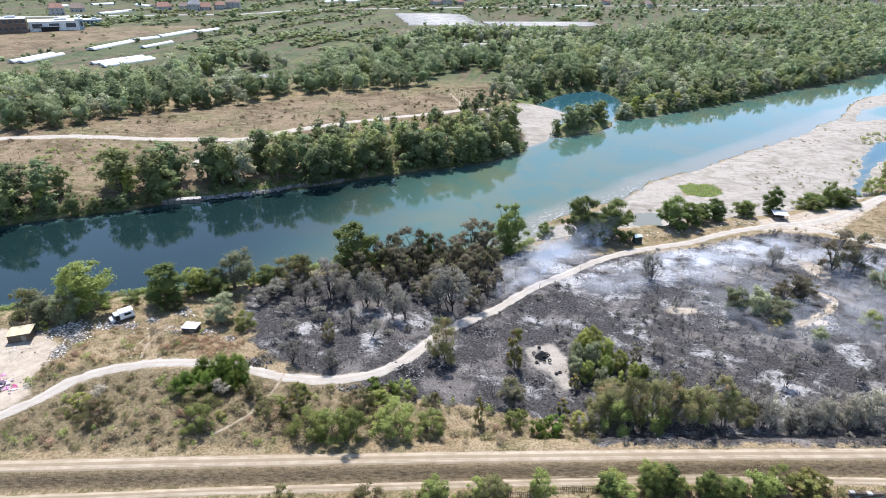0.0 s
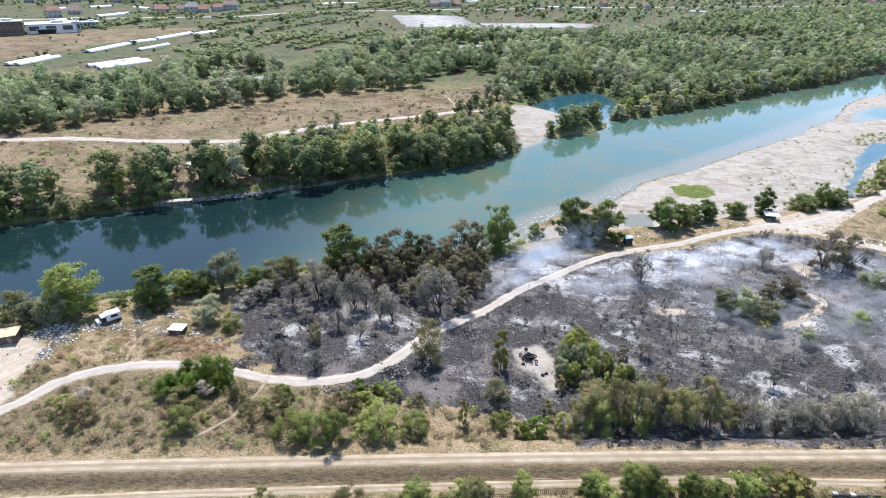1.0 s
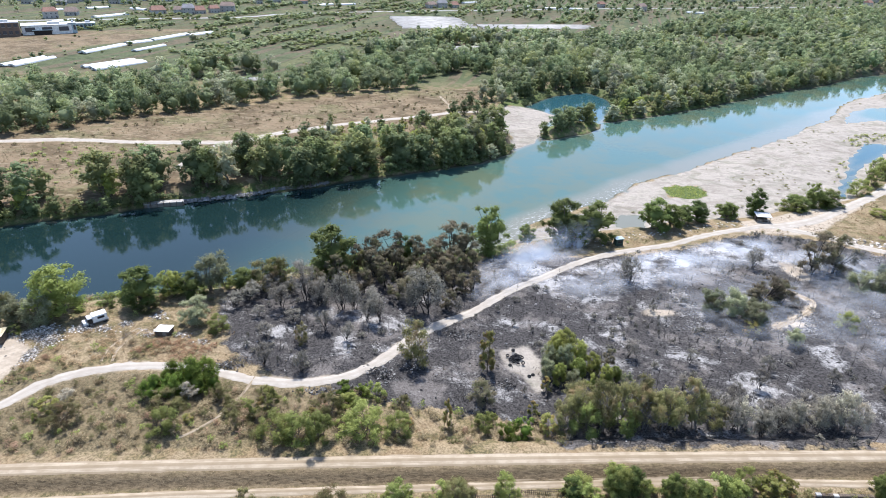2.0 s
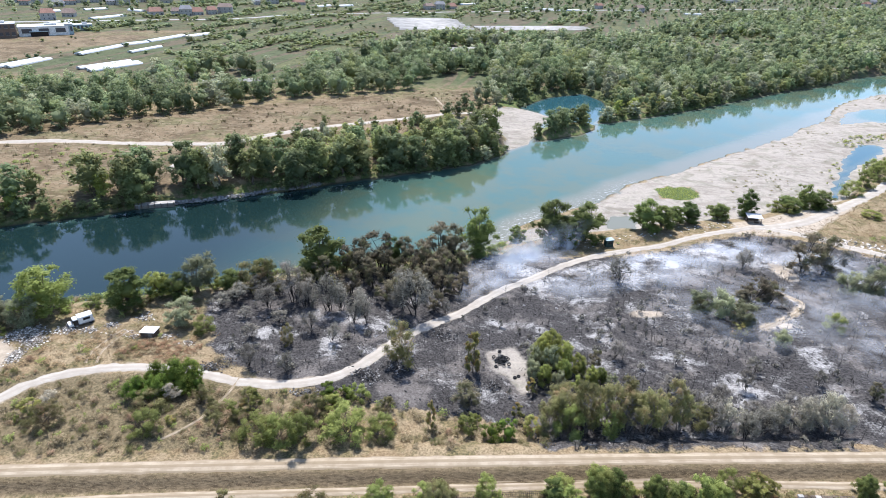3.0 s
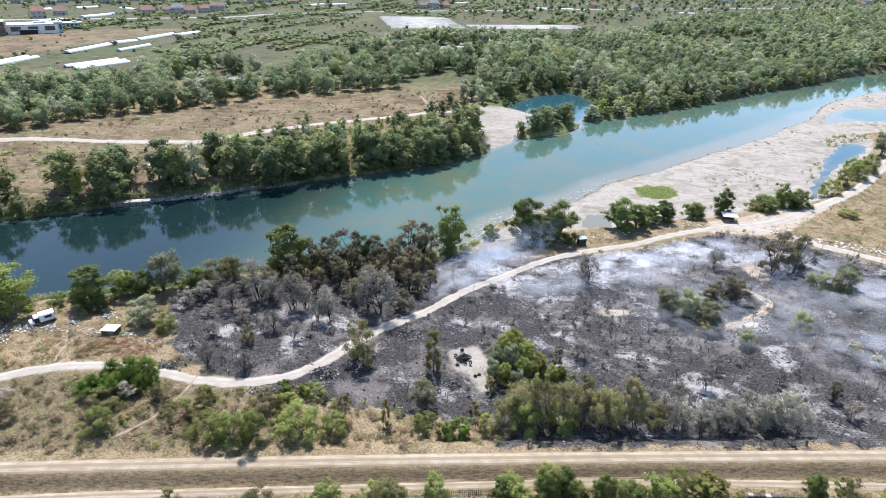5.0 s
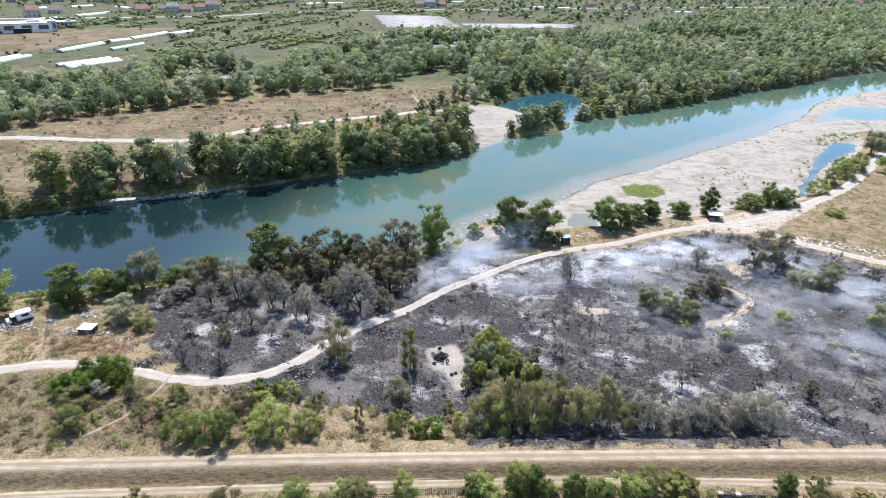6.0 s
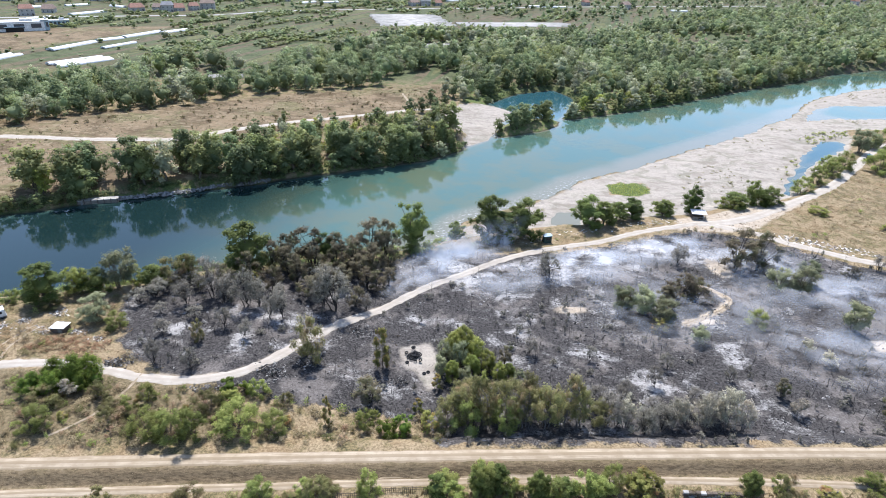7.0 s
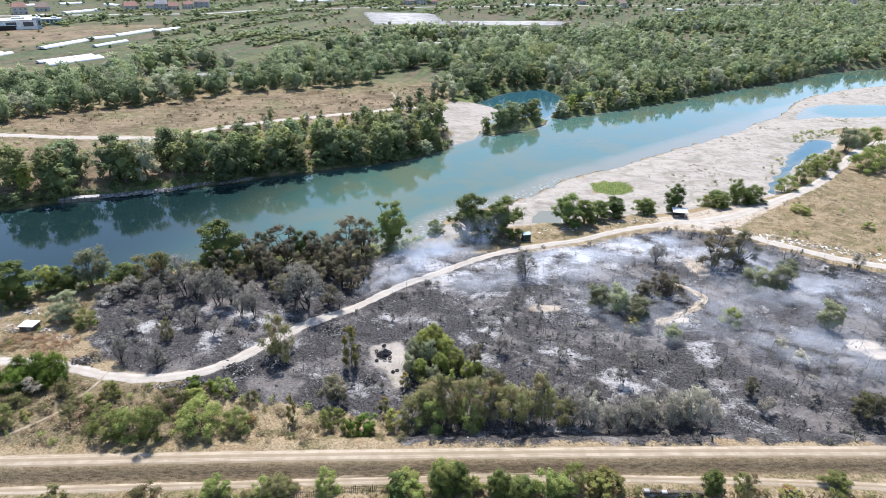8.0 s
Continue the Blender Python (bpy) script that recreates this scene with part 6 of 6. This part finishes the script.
def speckled(name, colours, rough=0.85):
    """A colour of its own for each loose piece."""
    m = Mat(name, rough)
    r = m.node("ShaderNodeNewGeometry").outputs["Random Per Island"]
    c = colours[0]
    for i, nxt in enumerate(colours[1:], 1):
        t = i / len(colours)
        c = m.mix(m.step(r, t - 0.004, t + 0.004), c, nxt)
    m.color(m.mix(m.step(m.noise(4.0), 0.45, 0.7, 0.0, 0.4), c, (0.1, 0.09, 0.08)))
    return m.mat


def low_scrub(name, spots, rng, leaves, size, wide, tall, material, label):
    """Small leafy cushions, joined."""
    kits = [leaf_cloud(np.random.default_rng(i + 50), [(0.1 * k ** 0.5 * math.cos(k * 2.4 + i), 0.1 * k ** 0.5 * math.sin(k * 2.4 + i), 0.42 - 0.035 * k, 0.3 - 0.012 * k, 0.9) for k in range(7)], leaves, size * 0.5, 0.5, 0.5, 0.5, 0.8) for i in range(4)]
    out, ns = [], []
    for x, y, z in spots:
        v, _, nor = kits[rng.integers(4)]
        a, w, h = 6.28 * rng.random(), wide * (0.4 + 1.0 * rng.random() ** 1.5), tall * (0.5 + rng.random())
        c, s = math.cos(a), math.sin(a)
        out.append(np.stack([(v[:, 0] * c - v[:, 1] * s) * w + x, (v[:, 0] * s + v[:, 1] * c) * w + y, v[:, 2] * h + z], 1))
        ns.append(np.stack([nor[:, 0] * c - nor[:, 1] * s, nor[:, 0] * s + nor[:, 1] * c, nor[:, 2] * w / h], 1))
    v = np.concatenate(out)
    ob = link_mesh(name, v, np.arange(len(v)).reshape(-1, 3), material, label=label, category="scrub", kind="stuff", flat=True)
    soft_shaded(ob.data, np.concatenate(ns))


ROADS = (TRACK, FORK_UP, FORK_OUT)
NEAR_LAND = [(-120, 55), (-40, 61), (0, 63.5), (130, 69), (230, 80), (260, 200), (210, 232), (150, 188), (104, 160), (53, 142), (20, 136), (-11, 127), (-57, 110), (-96, 98), (-130, 90)]
STRAW = leaf_material("straw", (0.185, 0.132, 0.066), (0.285, 0.208, 0.113), (0.385, 0.295, 0.17), through=0.5)
DRY_SCRUB = leaf_material("dry_scrub", (0.16, 0.14, 0.074), (0.24, 0.205, 0.112), (0.32, 0.275, 0.165), through=0.45, dry=(0.27, 0.19, 0.115))
RUSTY_WEEDS = leaf_material("rusty_weeds", (0.15, 0.09, 0.045), (0.24, 0.145, 0.075), (0.32, 0.21, 0.12), through=0.35)
STUBBLE = leaf_material("stubble", (0.12, 0.088, 0.048), (0.2, 0.152, 0.088), (0.28, 0.22, 0.13), through=0.2)
BURNT_STEMS = leaf_material("burnt_stems", (0.02, 0.018, 0.017), (0.055, 0.05, 0.045), (0.12, 0.108, 0.096), through=0.05)


def dry_places(gap, rng, poly=NEAR_LAND, off=2.3):
    def keep(x, y):
        ok = inside(BURN_A, x, y) < 1.0
        for r in ROADS:
            ok &= near_line(r, x, y) > off
        ok &= (inside(DUMP_YARD, x, y) < 0) & (inside(GRAVEL, x, y) < 0) & (y - levee_line(x) > 2.2) & (near_line(FOOTPATH, x, y) > 0.7)
        return ok
    return scattered(poly, gap, rng, keep)


def grow_small():
    rng = np.random.default_rng(41)
    x, y = dry_places(1.15, rng)
    ok = wave(x, y, 0.35, 2) + 0.8 * rng.normal(size=len(x)) > -0.3
    tufts("dry_grass", on_ground(x[ok], y[ok]), rng, 6, 0.26, 0.34, STRAW, "straw-coloured dry grass tussocks", "grass")
    # scrub below the track
    x, y = dry_places(1.6, rng)
    thick = np.where((y < 79) & (x < 22), 1.0, -0.4) + np.where((x < -14) & (y < 78), 0.6, 0) + np.where(x > 105, -0.5, 0)
    ok = wave(x, y, 0.22, 6) + 0.55 * rng.normal(size=len(x)) + thick > 0.35
    s = on_ground(x[ok], y[ok])
    pick = rng.random(len(s))
    low_scrub("low_scrub", s[pick < 0.55], rng, 170, 0.105, 2.6, 1.5, DRY_SCRUB, "low dry brown-olive scrub between the bushes")
    low_scrub("low_scrub", s[(pick >= 0.55) & (pick < 0.82)], rng, 150, 0.11, 2.2, 1.6, LEAVES["O"], "low olive scrub between the bushes")
    low_scrub("low_scrub", s[pick >= 0.82], rng, 112, 0.13, 2.0, 1.6, LEAVES["S"], "low green scrub between the bushes")
    # red-brown dry weeds by the shed, straw cushions on the meadow
    x, y = scattered([(-50, 84), (-36, 83), (-35, 88), (-47, 88.4)], 0.9, rng, lambda x, y: near_line(TRACK, x, y) > 1.8)
    low_scrub("dry_weeds", on_ground(x, y), rng, 60, 0.13, 1.7, 0.8, RUSTY_WEEDS, "red-brown dry weeds beside the shed")
    x, y = scattered([(-68, 74), (-60, 78), (-50, 82.5), (-36, 83), (-38, 92), (-62, 90)], 1.5, rng, lambda x, y: (near_line(TRACK, x, y) > 1.8) & (rng.random(len(x)) < 0.7))
    low_scrub("dry_weeds", on_ground(x, y), rng, 60, 0.14, 2.2, 0.7, STRAW, "straw-coloured dry weeds on the meadow")
    # bank growth by the near water
    x = np.linspace(-110, 25, 240) + rng.normal(size=240)
    y = np.interp(x, [p[0] for p in NEAR_SHORE], [p[1] for p in NEAR_SHORE]) - 1.2 - 3.5 * rng.random(240)
    low_scrub("bank_scrub", on_ground(x, y), rng, 144, 0.14, 2.8, 2.2, LEAVES["S"], "green scrub along the water's edge")
    # heath dots and field growth on the far bank
    x, y = scattered(HEATH, 4.2, rng, lambda x, y: (rng.random(len(x)) < 0.24 + 0.3 * wave(x, y, 0.1, 2)) & (near_line(FAR_TRACK, x, y) > 3) & (x > -230))
    low_scrub("heath_scrub", on_ground(x, y), rng, 34, 0.3, 2.6, 1.3, LEAVES["O"], "dark dots of heath scrub on the far bank")
    x, y = scattered(HEATH, 1.9, rng, lambda x, y: (wave(x, y, 0.12, 8) + 0.8 * rng.normal(size=len(x)) > 0.2) & (near_line(FAR_TRACK, x, y) > 2.6) & (x > -190))
    tufts("heath_grass", on_ground(x, y), rng, 4, 0.45, 0.5, DRY_SCRUB, "rough brown heath grass on the far bank", "grass")
    x = np.interp(np.linspace(0, 1, 420), np.linspace(0, 1, len(FAR_SHORE)), [p[0] for p in FAR_SHORE]) + rng.normal(size=420)
    y = np.interp(np.linspace(0, 1, 420), np.linspace(0, 1, len(FAR_SHORE)), [p[1] for p in FAR_SHORE]) + 1.5 + 1.5 * rng.random(420)
    ok = (x < 350) & (x > -160) & (water_depth(x, y) < -0.3) & (inside(FAR_GRAVEL, x, y) < 1)
    low_scrub("bank_scrub", on_ground(x[ok], y[ok]), rng, 60, 0.2, 3.6, 2.6, FAR_LEAVES["far_dark"], "scrub along the far shore")
    x, y = scattered([(-135, 160), (-112, 162), (-90, 176), (-84, 200), (-100, 208), (-140, 206)], 3.4, rng, lambda x, y: rng.random(len(x)) < 0.5)
    low_scrub("heath_scrub", on_ground(x, y), rng, 40, 0.26, 3.0, 1.3, LEAVES["S"], "green-olive scrub on the near heath")
    # weeds on the gravel bar, round the pond
    x, y = scattered(GRAVEL, 2.3, rng, lambda x, y: (near_line([(180, 248), (190, 256), (212, 261), (230, 264)], x, y) < 4.0) | ((near_line(POND, x, y) < 4) & (rng.random(len(x)) < 0.16)))
    low_scrub("bar_weeds", on_ground(x, y), rng, 60, 0.2, 2.6, 1.3, LEAVES["G"], "green weeds round the pond on the gravel bar")
    x, y = scattered(GREEN_SPOT, 0.9, rng, lambda x, y: inside(GREEN_SPOT, x, y) + 2.5 * wave(x, y, 0.5, 4) > 0.6)
    tufts("bar_grass", on_ground(x, y), rng, 7, 0.4, 0.4, LEAVES["G"], "patch of fresh green grass on the gravel bar", "grass")
    # sparse growth over the gravel
    x, y = scattered(GRAVEL, 2.2, rng, lambda x, y: (wave(x, y, 0.09, 5) + 0.45 * rng.normal(size=len(x)) > 0.75) & (inside(GRAVEL, x, y) > 4))
    low_scrub("bar_weeds", on_ground(x, y), rng, 26, 0.26, 1.7, 0.7, LEAVES["O"], "sparse dry weeds over the gravel bar")
    # levee slope stubble
    x = -100 + 290 * rng.random(3600)
    y = levee_line(x) - 1.8 - 1.6 * rng.random(3600)
    tufts("levee_grass", on_ground(x, y), rng, 4, 0.13, 0.3, STUBBLE, "short brown stubble on the levee slope", "grass")
    # grass strip between the lane and the camera
    x = -90 + 260 * rng.random(3000)
    y = np.interp(x, [p[0] for p in LOW_ROAD], [p[1] for p in LOW_ROAD]) - 1.8 - 9 * rng.random(3000)
    tufts("lane_grass", on_ground(x, y), rng, 6, 0.4, 0.35, STRAW, "dry grass beside the lane", "grass")
    ok = rng.random(3000) < 0.13
    low_scrub("low_scrub", on_ground(x[ok], y[ok]), rng, 128, 0.13, 2.4, 1.5, LEAVES["O"], "low olive scrub beside the lane")


grow_small()


def burnt_litter():
    rng = np.random.default_rng(77)
    off = lambda x, y: np.minimum.reduce([near_line(r, x, y) for r in ROADS]) > 1.9
    x, y = scattered(BURN_A, 1.0, rng, lambda x, y: off(x, y) & (x < 135) & (wave(x, y, 0.3, 5) + 0.8 * rng.normal(size=len(x)) > 0.4) & (inside(SAND_SPOT, x, y) < 0))
    clods("charred_lumps", on_ground(x, y), rng, 0.3, speckled("charred_lumps", [(0.02, 0.019, 0.019), (0.035, 0.03, 0.028), (0.05, 0.045, 0.04), (0.03, 0.03, 0.03), (0.09, 0.075, 0.06), (0.22, 0.21, 0.2)]), "charred lumps and burnt rubble", "rubble")
    x, y = scattered(BURN_A, 1.7, rng, lambda x, y: off(x, y) & (x < 140) & (wave(x, y, 0.25, 9) + 0.7 * rng.normal(size=len(x)) > 0.45))
    tufts("burnt_stems", on_ground(x, y), rng, 5, 0.7, 0.35, BURNT_STEMS, "burnt stems and stubs standing in ash", "scrub", 0.3)
    x, y = scattered(BURN_A, 2.5, rng, lambda x, y: off(x, y) & (x < 140) & (wave(x, y, 0.18, 12) + 0.6 * rng.normal(size=len(x)) > 0.6))
    low_scrub("burnt_scrub", on_ground(x, y), rng, 80, 0.2, 1.9, 2.2, LEAVES["A"], "ash-grey burnt scrub")
    # thin dead saplings
    x, y = scattered(BURN_A, 5.0, rng, lambda x, y: off(x, y) & (x < 130) & (rng.random(len(x)) < 0.75))
    pieces = []
    for px, py, pz in on_ground(x, y, -0.1):
        h = 1.4 + 2.2 * rng.random()
        tip = Vector((px + 0.2 * rng.normal(), py + 0.2 * rng.normal(), pz + h))
        b = Vector((px, py, pz))
        pieces.append(tube([b, b.lerp(tip, 0.5) + Vector((0.1 * rng.normal(), 0.1 * rng.normal(), 0)), tip], [0.04, 0.028, 0.01], 4))
        for _ in range(4):
            s = b.lerp(tip, 0.35 + 0.55 * rng.random())
            w = Vector((rng.normal(), rng.normal(), 0.9)).normalized() * h * 0.35
            pieces.append(tube([s, s + w], [0.02, 0.008], 3))
    v, f = merged(pieces)
    link_mesh("dead_saplings", v, f, CHARRED, label="thin blackened dead saplings in the ash", category="saplings", kind="stuff")


burnt_litter()


def heap(cx, cy, rx, ry, n, rng, tall=0.6):
    x, y = cx + rx * 0.5 * rng.normal(size=n), cy + ry * 0.5 * rng.normal(size=n)
    return on_ground(x, y) + np.column_stack([np.zeros((n, 2)), tall * np.exp(-((x - cx) / rx) ** 2 - ((y - cy) / ry) ** 2) * rng.random(n)])


def dump():
    rng = np.random.default_rng(88)
    pale = speckled("pale_rubbish", [(0.6, 0.56, 0.5), (0.34, 0.3, 0.25), (0.72, 0.69, 0.63), (0.2, 0.165, 0.13), (0.42, 0.37, 0.3), (0.06, 0.058, 0.055), (0.26, 0.25, 0.24), (0.6, 0.56, 0.5), (0.11, 0.1, 0.088)])
    spots = np.concatenate([heap(-68.2, 89.2, 3.0, 2.4, 1100, rng, 1.3), heap(-65.6, 87.2, 2.0, 1.8, 420, rng, 0.8), heap(-66.4, 83.2, 1.3, 2.6, 420, rng, 0.5), heap(-71.5, 88.6, 2.4, 0.9, 160, rng, 0.4),
                            heap(-61.8, 90.8, 2.4, 1.2, 300, rng, 0.5), heap(-57.6, 91.0, 1.8, 1.0, 150, rng, 0.4), heap(-54.4, 92.8, 1.3, 0.9, 150, rng, 0.5), heap(-49.5, 96.0, 1.6, 1.6, 150, rng, 0.3),
                            heap(-48.6, 89.6, 1.2, 0.7, 110, rng, 0.4), heap(-42.8, 90.0, 2.2, 0.9, 150, rng, 0.4), heap(-38.2, 88.4, 1.3, 1.0, 130, rng, 0.4), heap(-52, 90.5, 5, 1.6, 90, rng, 0.1), heap(-74, 83, 4, 3, 90, rng, 0.05)])
    clods("rubbish", spots, rng, 0.17, pale, "heaps of pale dumped rubbish and rubble", "rubbish", 0.5)
    spots = np.concatenate([heap(-31.5, 81.6, 2.6, 1.2, 260, rng, 0.7), heap(-4.6, 81.2, 2.6, 2.0, 420, rng, 0.8), heap(0.5, 84.5, 3.0, 1.6, 320, rng, 0.6), heap(9, 96, 4, 3, 300, rng, 0.5), heap(17.4, 81.2, 1.6, 1.2, 160, rng, 0.9), heap(-14, 75.6, 4, 0.9, 160, rng, 0.3)])
    clods("rubble", spots, rng, 0.2, speckled("sooty_rubble", [(0.03, 0.028, 0.027), (0.08, 0.075, 0.07), (0.02, 0.02, 0.02), (0.16, 0.15, 0.14), (0.05, 0.045, 0.04), (0.26, 0.25, 0.235)]), "heaps of blackened rubble and ash beside the track", "rubble", 0.55)
    spots = np.concatenate([heap(-71.5, 73.5, 2.5, 2.0, 204, rng, 0.9)])
    clods("rubbish", spots, rng, 0.45, speckled("coloured_rubbish", [(0.5, 0.12, 0.22), (0.12, 0.1, 0.12), (0.6, 0.5, 0.5), (0.2, 0.12, 0.15), (0.55, 0.25, 0.4)]), "heap of dark and pink dumped rubbish", "rubbish", 0.45)
    t = rng.random(420)
    px = np.interp(t, [0, 0.35, 0.7, 1], [113, 125, 136, 160]) + 2 * rng.normal(size=420)
    py = np.interp(t, [0, 0.35, 0.7, 1], [149, 143.5, 138, 129.5]) + 1.2 * rng.normal(size=420)
    clods("rubbish", on_ground(px, py), rng, 0.4, pale, "strip of pale rubbish beside the dirt track", "rubbish", 0.45)
    t = rng.random(260)
    px = np.interp(t, [0, 0.3, 0.6, 1], [30, 46, 66, 92]) + 2 * rng.normal(size=260)
    py = np.interp(t, [0, 0.3, 0.6, 1], [138, 140.5, 148, 157]) + 1.2 * rng.normal(size=260)
    clods("rubbish", on_ground(px, py), rng, 0.3, pale, "pale litter between the track and the trees", "rubbish", 0.4)
    px, py = 98 + 8 * rng.normal(size=60), 153.5 + 1.2 * rng.normal(size=60)
    clods("rubbish", on_ground(px, py), rng, 0.3, pale, "pale litter round the hut", "rubbish", 0.4)
    # stone revetment on the far shore
    line = curve_points([(-83, 159.5), (-72, 162.8), (-56, 169), (-46.9, 174.8), (-40, 177.5), (-33, 181.5)], 0.5)
    k = rng.integers(len(line), size=900)
    x, y = line[k, 0] + 0.5 * rng.normal(size=900), line[k, 1] + 0.3 + 1.2 * rng.random(900)
    z = WATER_Z + 0.1 + 0.55 * (y - line[k, 1])
    clods("riprap", np.column_stack([x, y, z]), rng, 0.5, speckled("grey_stone", [(0.16, 0.155, 0.15), (0.22, 0.21, 0.2), (0.3, 0.29, 0.27), (0.12, 0.12, 0.115)]), "grey stone revetment along the far shore", "stones", 0.7)


dump()


# ---------- smoke ----------
def smoke_material():
    """Thin drifting smoke: lit from both sides, mostly see-through."""
    m = Mat("thin_smoke", 1.0)
    wisps = m.noise(0.16, 5.0, 0.55, m.pos(0.9, 1.1, 1.0, 25), 0.5)
    d = m.math("MULTIPLY", m.attr("thickness"), m.step(wisps, 0.32, 0.62))
    clear = m.node("ShaderNodeBsdfTransparent")
    lit = m.node("ShaderNodeBsdfDiffuse", Color=(0.88, 0.91, 0.96))
    back = m.node("ShaderNodeBsdfTranslucent", Color=(0.88, 0.91, 0.96))
    haze = m.node("ShaderNodeMixShader")
    m.put(lit.outputs[0], haze.inputs[1]), m.put(back.outputs[0], haze.inputs[2])
    haze.inputs[0].default_value = 0.3
    mx = m.node("ShaderNodeMixShader")
    m.put(d, mx.inputs[0]), m.put(clear.outputs[0], mx.inputs[1]), m.put(haze.outputs[0], mx.inputs[2])
    m.put(mx.outputs[0], m.out.inputs["Surface"])
    return m.mat


SMOKE = smoke_material()


def smoke(cx, cy, rx, ry, tall, density, turn=0.0, lift=0.5, label="thin white smoke drifting low over the burnt ground"):
    """A low billow lying on the ground, thinning to nothing at its rim."""
    n, k = 26, 40
    verts, dens, faces = [], [], []
    ca, sa = math.cos(radians(turn)), math.sin(radians(turn))
    for i in range(n + 1):
        u = i / n
        for j in range(k):
            a = 2 * math.pi * j / k
            x, y = rx * u * math.cos(a), ry * u * math.sin(a)
            px, py = cx + x * ca - y * sa, cy + x * sa + y * ca
            lump = 1 + 0.1 * float(wave(px, py, 0.15, cx))
            verts.append((px, py, lift + tall * (1 - u * u) ** 1.5 * lump))
            dens.append(density * max(0.0, 1 - u * u) ** 1.8)
    v = np.array(verts)
    v[:, 2] += np.maximum(height(v[:, 0], v[:, 1]), -1.6) + 0.25
    faces = [(i * k + j, i * k + (j + 1) % k, (i + 1) * k + (j + 1) % k, (i + 1) * k + j) for i in range(n) for j in range(k)]
    ob = link_mesh("smoke", v, faces, SMOKE, label=label, category="smoke", kind="stuff")
    give(ob, "thickness", dens)


def smoke_veil(cx, cy, half, tall, density, turn=0.0, lean=0.35):
    """A thin wavering curtain of rising smoke, thinning to nothing at its rim."""
    n, k = 44, 26
    ca, sa = math.cos(radians(turn)), math.sin(radians(turn))
    u, v = (q.ravel() for q in np.meshgrid(np.linspace(-1, 1, n), np.linspace(0, 1, k)))
    along = half * u * (0.55 + 0.45 * v) + lean * tall * v
    across = 0.9 * wave(along + cx, v * tall, 0.5, cx) * (0.3 + v) + 0.25 * tall * v
    x, y = cx + along * ca - across * sa, cy + along * sa + across * ca
    z = height(x, y) + 0.1 + tall * v * (1 + 0.15 * wave(along, v, 0.4, cy))
    ob = link_mesh("smoke", np.column_stack([x, y, z]), grid_faces(n, k), SMOKE, label="pale blue-grey smoke rising from the burnt ground", category="smoke", kind="stuff")
    give(ob, "thickness", density * (1 - u * u) ** 1.5 * smooth(-0.05, 0.2, v) * (1 - v) ** 0.9)


def smoulder():
    """Smoke in low drifts and rising wisps over the places that still glow."""
    # middle, half-length, half-breadth, lift, height, thickness, turn
    for cx, cy, rx, ry, lift, tall, dens, turn in ((22, 122, 13, 10, 0.4, 1.0, 0.3, 30), (30, 130, 15, 8, 0.8, 1.0, 0.3, 20), (17, 113, 9, 6, 0.9, 0.8, 0.25, 50), (40, 117, 14, 9, 0.6, 1.0, 0.32, 20),
                                                   (60, 125, 20, 11, 1.0, 1.2, 0.42, 20), (80, 134, 17, 9, 1.2, 1.4, 0.42, 12), (100, 130, 18, 12, 0.5, 1.4, 0.34, -10), (112, 113, 26, 16, 1.2, 1.4, 0.28, -15),
                                                   (76, 106, 30, 18, 1.6, 1.0, 0.2, 10), (102, 92, 26, 14, 0.6, 1.2, 0.2, -8)):
        smoke(cx, cy, rx, ry, tall, dens, turn, lift)
    # foot, half-length, height, thickness, turn
    for cx, cy, half, tall, dens, turn in ((22, 118, 8, 10, 0.9, 20), (28, 127, 9, 10, 0.85, 10), (38, 135, 8, 8, 0.75, 10), (14, 112, 5, 6, 0.4, 30), (62, 127, 17, 5, 0.5, 8), (86, 136, 14, 6, 0.5, 0),
                                           (100, 122, 15, 8, 0.42, -8), (116, 112, 18, 8, 0.4, -6), (104, 96, 16, 5, 0.3, -5), (55, 116, 10, 3.5, 0.3, 5)):
        smoke_veil(cx, cy, half, tall, dens, turn)


smoulder()
